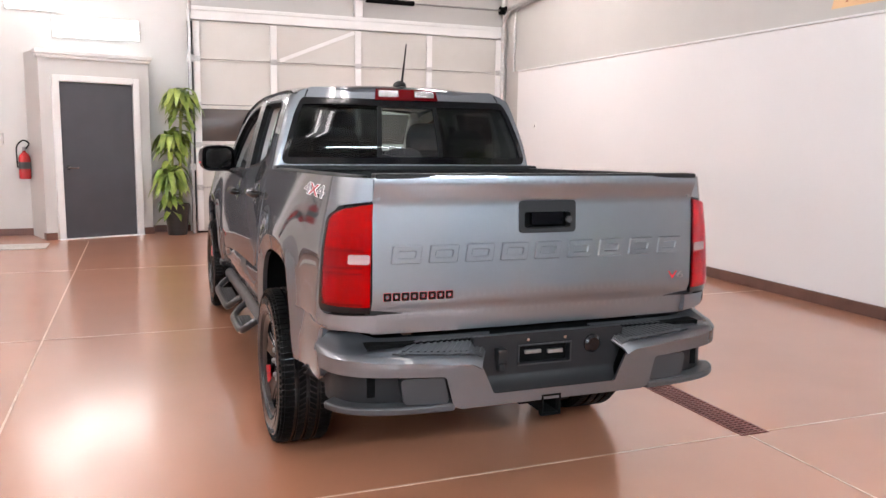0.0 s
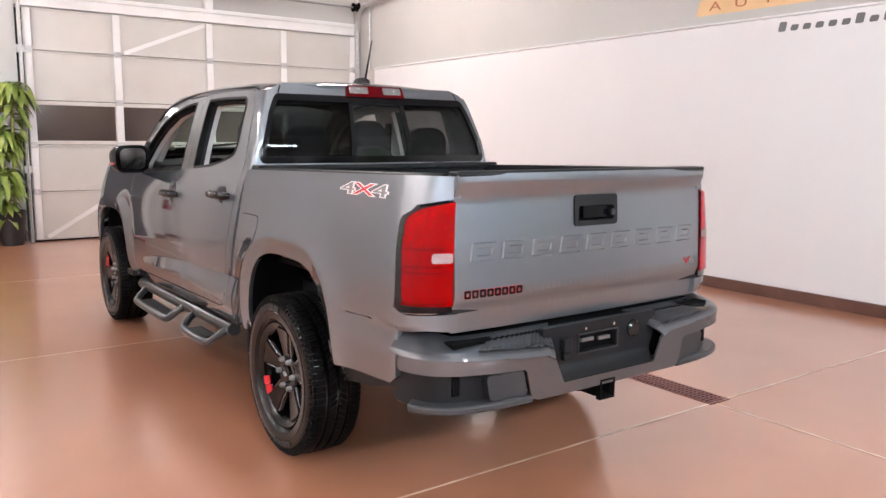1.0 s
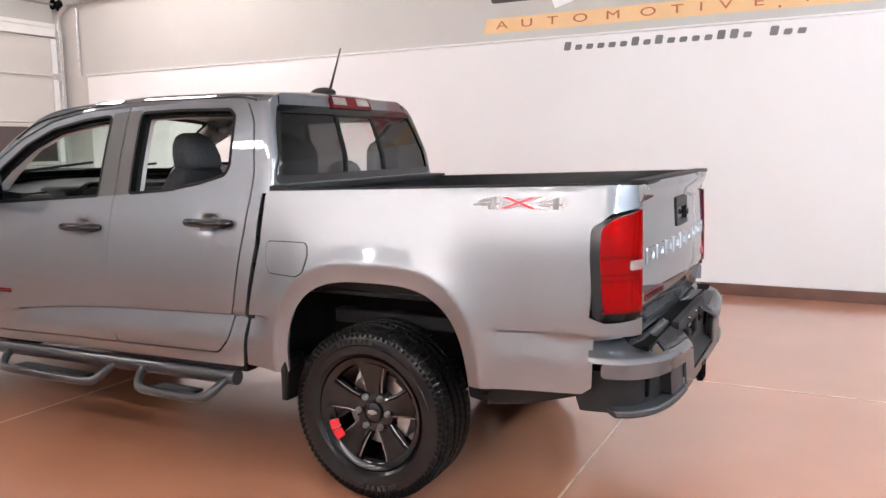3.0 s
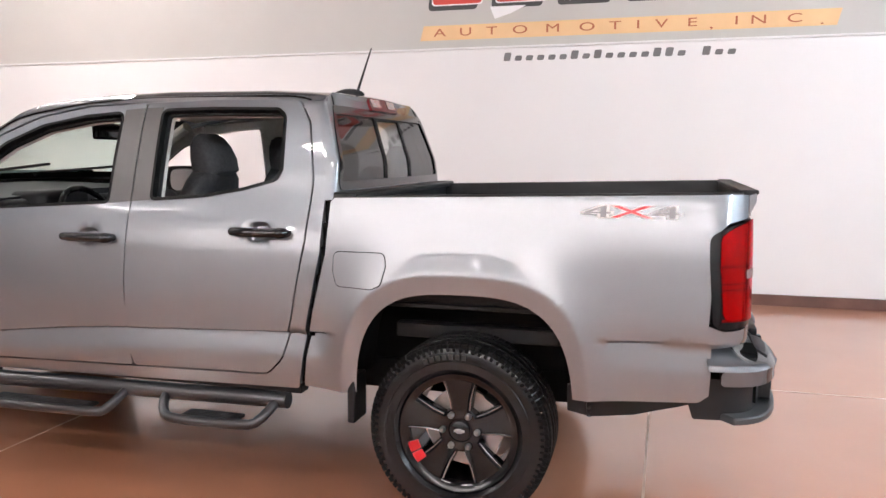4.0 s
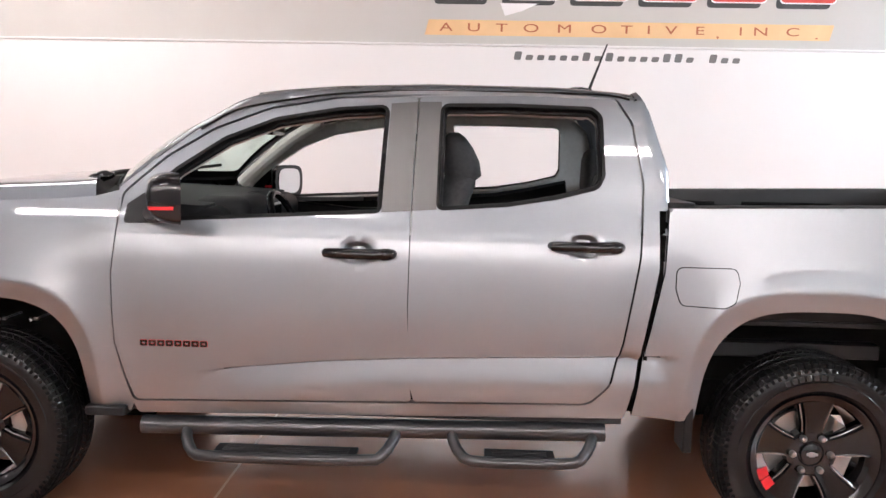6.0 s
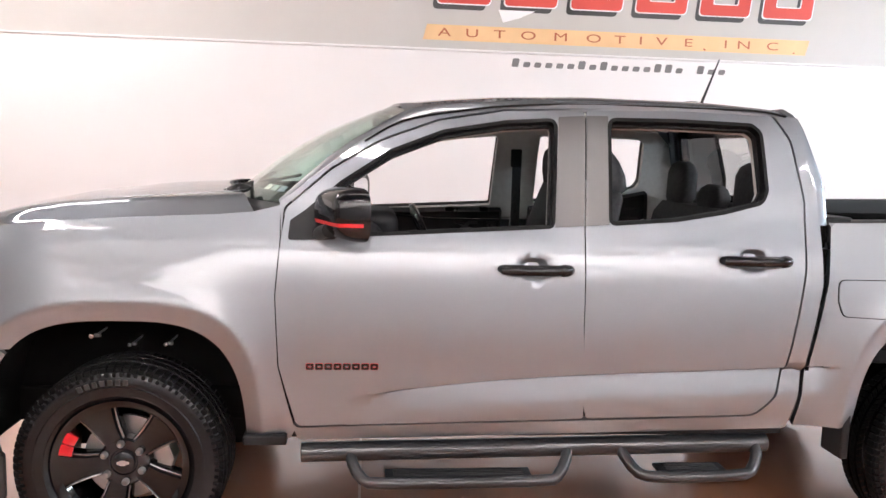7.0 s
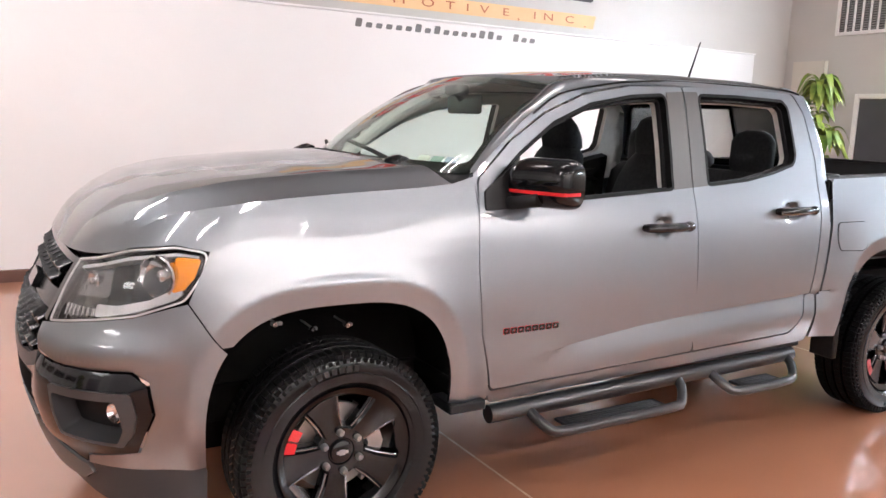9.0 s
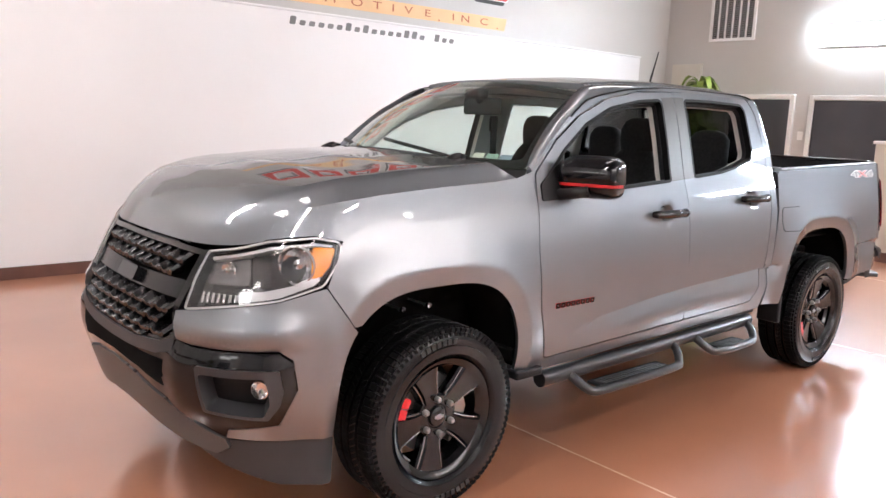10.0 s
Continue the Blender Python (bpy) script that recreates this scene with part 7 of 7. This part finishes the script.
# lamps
# Out-of-view strip lights at guessed places, several added to brighten the truck
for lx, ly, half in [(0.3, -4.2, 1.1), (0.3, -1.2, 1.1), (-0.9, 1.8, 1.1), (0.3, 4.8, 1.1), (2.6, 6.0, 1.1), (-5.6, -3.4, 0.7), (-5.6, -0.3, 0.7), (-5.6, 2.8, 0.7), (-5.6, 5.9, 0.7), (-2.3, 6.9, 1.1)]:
    lamp = tagged(new("ceiling_light"), "long white strip light hung out of view below the ceiling" if half > 1 else "short white strip light hung out of view below the ceiling", "light", "ceiling lights")
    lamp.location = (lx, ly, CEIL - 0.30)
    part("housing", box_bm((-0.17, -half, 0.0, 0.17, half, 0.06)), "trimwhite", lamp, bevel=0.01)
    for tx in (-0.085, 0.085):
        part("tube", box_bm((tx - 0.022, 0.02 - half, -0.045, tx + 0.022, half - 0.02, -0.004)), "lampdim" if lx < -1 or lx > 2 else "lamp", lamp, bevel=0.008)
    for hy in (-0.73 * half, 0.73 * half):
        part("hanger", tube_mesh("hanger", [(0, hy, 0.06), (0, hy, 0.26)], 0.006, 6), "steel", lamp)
# Troughs out of view, added to make the side wall bright in the paint
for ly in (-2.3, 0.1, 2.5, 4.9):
    cove = tagged(new("fill_light"), "unseen white trough light added to brighten the side wall", "light", "cove lights")
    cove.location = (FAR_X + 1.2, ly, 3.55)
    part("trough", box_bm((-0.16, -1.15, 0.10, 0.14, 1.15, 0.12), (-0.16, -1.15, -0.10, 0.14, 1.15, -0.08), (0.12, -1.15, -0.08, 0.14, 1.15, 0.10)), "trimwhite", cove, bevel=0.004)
    part("tube", box_bm((-0.04, -1.1, -0.06, 0.02, 1.1, 0.08)), "fillbright", cove, bevel=0.004)
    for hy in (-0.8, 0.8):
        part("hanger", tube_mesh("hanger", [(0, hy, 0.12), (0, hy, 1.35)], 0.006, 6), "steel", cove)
# Back wall lamps at x -1.4 and -4.1 are added unseen, brightening the tailgate
for m, w, gm in ((pose(-1.97, DOOR_Y + 0.25, 2.97, 0, 0, 180), 0.58, "walllamp"), (pose(-2.78, DOOR_Y + 0.25, 3.32, 0, 0, 180), 0.35, "walllamp"), (pose(1.30, BACK_Y, 2.86), 0.75, "dimlamp"), (pose(-1.4, BACK_Y, 2.86), 0.75, "dimlamp"), (pose(-4.1, BACK_Y, 2.86), 0.75, "dimlamp")):
    wl = tagged(new("wall_light"), "bright white strip light on the wall, one of a set with two added", "light", "wall lights")
    wl.matrix_world = m
    part("housing", box_bm((-w, 0, -0.15, w, 0.05, 0.15)), "trimwhite", wl, bevel=0.01)
    part("diffuser", box_bm((-w + 0.02, 0.052, -0.13, w - 0.02, 0.085, 0.13)), gm, wl, bevel=0.01)

# wall sign: orange band with letters, plain shapes for the name, bars for the address
sign = tagged(new("wall_sign"), "painted wall sign with an orange band and red shapes", "sign")
SX = WALL_X + 0.011
band = bmesh.new()
bl, br, bt, bb_ = 1.85, -2.29, 2.850, 2.695
vs = [band.verts.new(v) for v in ((SX, bl, bb_), (SX, br + 0.04, bb_), (SX, br, bt), (SX, bl - 0.04, bt))]
vb = [band.verts.new((v.co.x - 0.004, v.co.y, v.co.z)) for v in vs]
band.faces.new(vb)
for i in range(4):
    j = (i + 1) % 4
    band.faces.new((vs[i], vs[j], vb[j], vb[i]))
bmesh.ops.recalc_face_normals(band, faces=band.faces)
part("band", band, "orange", sign)
words = "AUTOMOTIVE, INC."
ys = [1.63, 1.345, 1.06, 0.76, 0.42, 0.07, -0.21, -0.435, -0.66, -0.95, -1.13, None, -1.36, -1.56, -1.88, -2.12]
for ch2, yy in zip(words, ys):
    if yy is not None:
        text_mesh(ch2, 0.118, "signtext", sign, pose(SX - 0.0055, yy, 2.772 if ch2 not in ",." else 2.745, 90, 0, -90), "letter", 1.75, 0.0012)
part("swash", mesh("swash", [(SX - 0.010, y, z) for y, z in ((1.08, 3.02), (0.70, 3.02), (0.86, 2.945), (1.03, 2.895))] + [(SX, y, z) for y, z in ((1.08, 3.02), (0.70, 3.02), (0.86, 2.945), (1.03, 2.895))], [(0, 3, 2, 1), (0, 1, 5, 4), (1, 2, 6, 5), (2, 3, 7, 6), (3, 0, 4, 7)], False), "white", sign, sharp=0)
name_y = [1.42 - 0.69 * k for k in range(6)]
for k, yy in enumerate(name_y):
    w = 0.27
    for mat, dx, dy, dz, g in (("signblack", 0.0, 0.05, -0.06, 0.0), ("white", -0.003, 0.0, 0.0, 0.012), ("signred", -0.006, 0.0, 0.0, 0.0)):
        o = fillet([(-w - g, 0 - g), (-w - g, 0.42 + g), (w + g, 0.42 + g), (w + g, 0 - g)], 0.05)
        i = fillet([(-w + 0.13 + g, 0.11 + g), (-w + 0.13 + g, 0.31 - g), (w - 0.13 - g, 0.31 - g), (w - 0.13 - g, 0.11 + g)], 0.02)
        me = patch("name_block", o, (lambda a, b, dx=dx, dy=dy, dz=dz, yy=yy: np.stack([np.full_like(a, SX - 0.003 + dx), yy + dy + a + 0.10 * (0.2 - b), 3.065 + dz + b], -1)), 0.08, [i], (), 0.002, (-1, 0, 0))
        part("name_block", me, mat, sign, sharp=0)
tall = {0, 6, 8, 13, 14, 17}
n = 20
for k in range(n):
    if k == 16:
        continue
    y0 = 0.93 - k * 0.1165
    hgt = 0.085 if k in tall else 0.052
    o = fillet([(y0, 2.455), (y0 - 0.072, 2.455), (y0 - 0.088, 2.455 + hgt), (y0 - 0.016, 2.455 + hgt)], 0.016)
    part("address_bar", patch("address_bar", o, (lambda a, b: np.stack([np.full_like(a, WALL_X - 0.0135), a, b], -1)), 0.05, (), (), 0.0012, (-1, 0, 0)), "signgrey", sign, sharp=0)

# fire extinguisher on the wall
ext = tagged(new("fire_extinguisher"), "red fire extinguisher with black hose on the wall", "extinguisher")
ext.location = (-2.98, DOOR_Y + 0.13, 0.82)
part("cylinder", revolve("cylinder", [(0.0, 0.0), (0.0, 0.070), (0.02, 0.078), (0.30, 0.078), (0.35, 0.055), (0.38, 0.022), (0.40, 0.022)], 28, "z"), "extred", ext)
part("valve", box_bm((-0.02, -0.025, 0.40, 0.02, 0.025, 0.44), (-0.012, -0.10, 0.44, 0.012, 0.03, 0.452), (-0.012, -0.09, 0.41, 0.012, 0.0, 0.42)), "steel", ext, bevel=0.003)
part("hose", tube_mesh("hose", spline([(0.02, 0, 0.42), (0.07, -0.02, 0.50), (0.0, -0.05, 0.545), (-0.085, -0.03, 0.46), (-0.095, 0.0, 0.30), (-0.09, 0.0, 0.16)], 0.03), 0.011, 8), "seal", ext)
part("label_band", revolve("label_band", [(0.14, 0.0785), (0.14, 0.0795), (0.24, 0.0795), (0.24, 0.0785)], 28, "z"), "signblack", ext)
part("bracket", box_bm((-0.03, 0.06, 0.05, 0.03, 0.118, 0.33)), "steel", ext, bevel=0.003)
tagged(part("wall_box", box_bm((-3.32, DOOR_Y + 0.21, 1.30, -3.24, DOOR_Y + 0.25, 1.46)), "galv", bevel=0.004), "small grey electrical box on the pale wall", "box")
tagged(part("floor_mat", box_bm((-3.25, 7.35, 0.0, -2.62, 7.85, 0.012)), "paper", bevel=0.004), "pale thin mat lying on the floor by the closet", "mat")


def plant(label, where, height, seed, pot_h=0.46, canes=3, lean=0.06, clumps=5):
    """A potted corn plant: canes with rosettes of long arching leaves."""
    rnd = random.Random(seed)
    p = tagged(new("potted_plant"), label, "plant")
    p.location = where
    part("pot", revolve("pot", [(0.0, 0.0), (0.0, 0.135), (0.03, 0.14), (pot_h - 0.03, 0.185), (pot_h, 0.19), (pot_h, 0.172), (pot_h - 0.06, 0.168), (pot_h - 0.06, 0.0)], 36, "z"), "pot", p)
    part("soil", revolve("soil", [(pot_h - 0.055, 0.169), (pot_h - 0.045, 0.09), (pot_h - 0.04, 0.0)], 24, "z"), "soil", p)
    verts, faces = [], []

    def leaf(base, az, length, up, width):
        d = Vector((math.cos(az), math.sin(az), 0))
        side = Vector((-math.sin(az), math.cos(az), 0))
        n = 7
        s = len(verts)
        for i in range(n + 1):
            t = i / n
            out = length * (t - 0.18 * t * t)
            zz = length * (up * t - (up + 0.55) * t * t * 0.95)
            w = width * math.sin(math.pi * min(1, 0.10 + 0.90 * t)) ** 0.75 + 0.002
            c = base + d * out + Vector((0, 0, zz))
            tw = rnd.uniform(-0.15, 0.15)
            for k in (-1, 0, 1):
                verts.append(c + side * (k * w) + Vector((0, 0, (0.25 * w if k else -0.12 * w) + tw * k * w)))
        for i in range(n):
            for k in (0, 1):
                faces.append((s + i * 3 + k, s + i * 3 + k + 1, s + i * 3 + k + 4, s + i * 3 + k + 3))
    tops = []
    for c in range(canes):
        a = 2 * math.pi * c / canes + rnd.uniform(-0.4, 0.4)
        top_h = height * (1.0, 0.72, 0.48)[c % 3]
        b = Vector((0.05 * math.cos(a), 0.05 * math.sin(a), pot_h - 0.05))
        e = Vector((lean * math.cos(a) * 1.6, lean * math.sin(a) * 1.6, top_h - 0.25))
        part("cane", tube_mesh("cane", [b, (b + e) / 2 + Vector((rnd.uniform(-0.02, 0.02), rnd.uniform(-0.02, 0.02), 0)), e], 0.022, 10, taper=[1.1, 1, 0.85]), "cane", p)
        tops.append((e, top_h))
    for e, top_h in tops:
        for ring_ in range(clumps):
            base = e + Vector((0, 0, 0.035 * ring_ - 0.06))
            for k in range(11):
                leaf(base, rnd.uniform(0, 2 * math.pi), rnd.uniform(0.26, 0.44), rnd.uniform(0.35, 1.15) + 0.10 * ring_, rnd.uniform(0.034, 0.058))
        for k in range(26):
            leaf(e + Vector((0, 0, -rnd.uniform(0.05, 0.62))), rnd.uniform(0, 2 * math.pi), rnd.uniform(0.22, 0.36), rnd.uniform(0.1, 0.6), rnd.uniform(0.035, 0.055))
    tagged(part("foliage", mesh("foliage", verts, faces), "leaf", p, sharp=0), kind="stuff")
    return p


plant("tall green corn plant in a black pot beside the overhead door", (-0.96, 8.55, 0), 2.24, 3)
plant("green corn plant in a dark pot near the back corner", (3.22, -5.2, 0), 2.34, 8, lean=0.10)
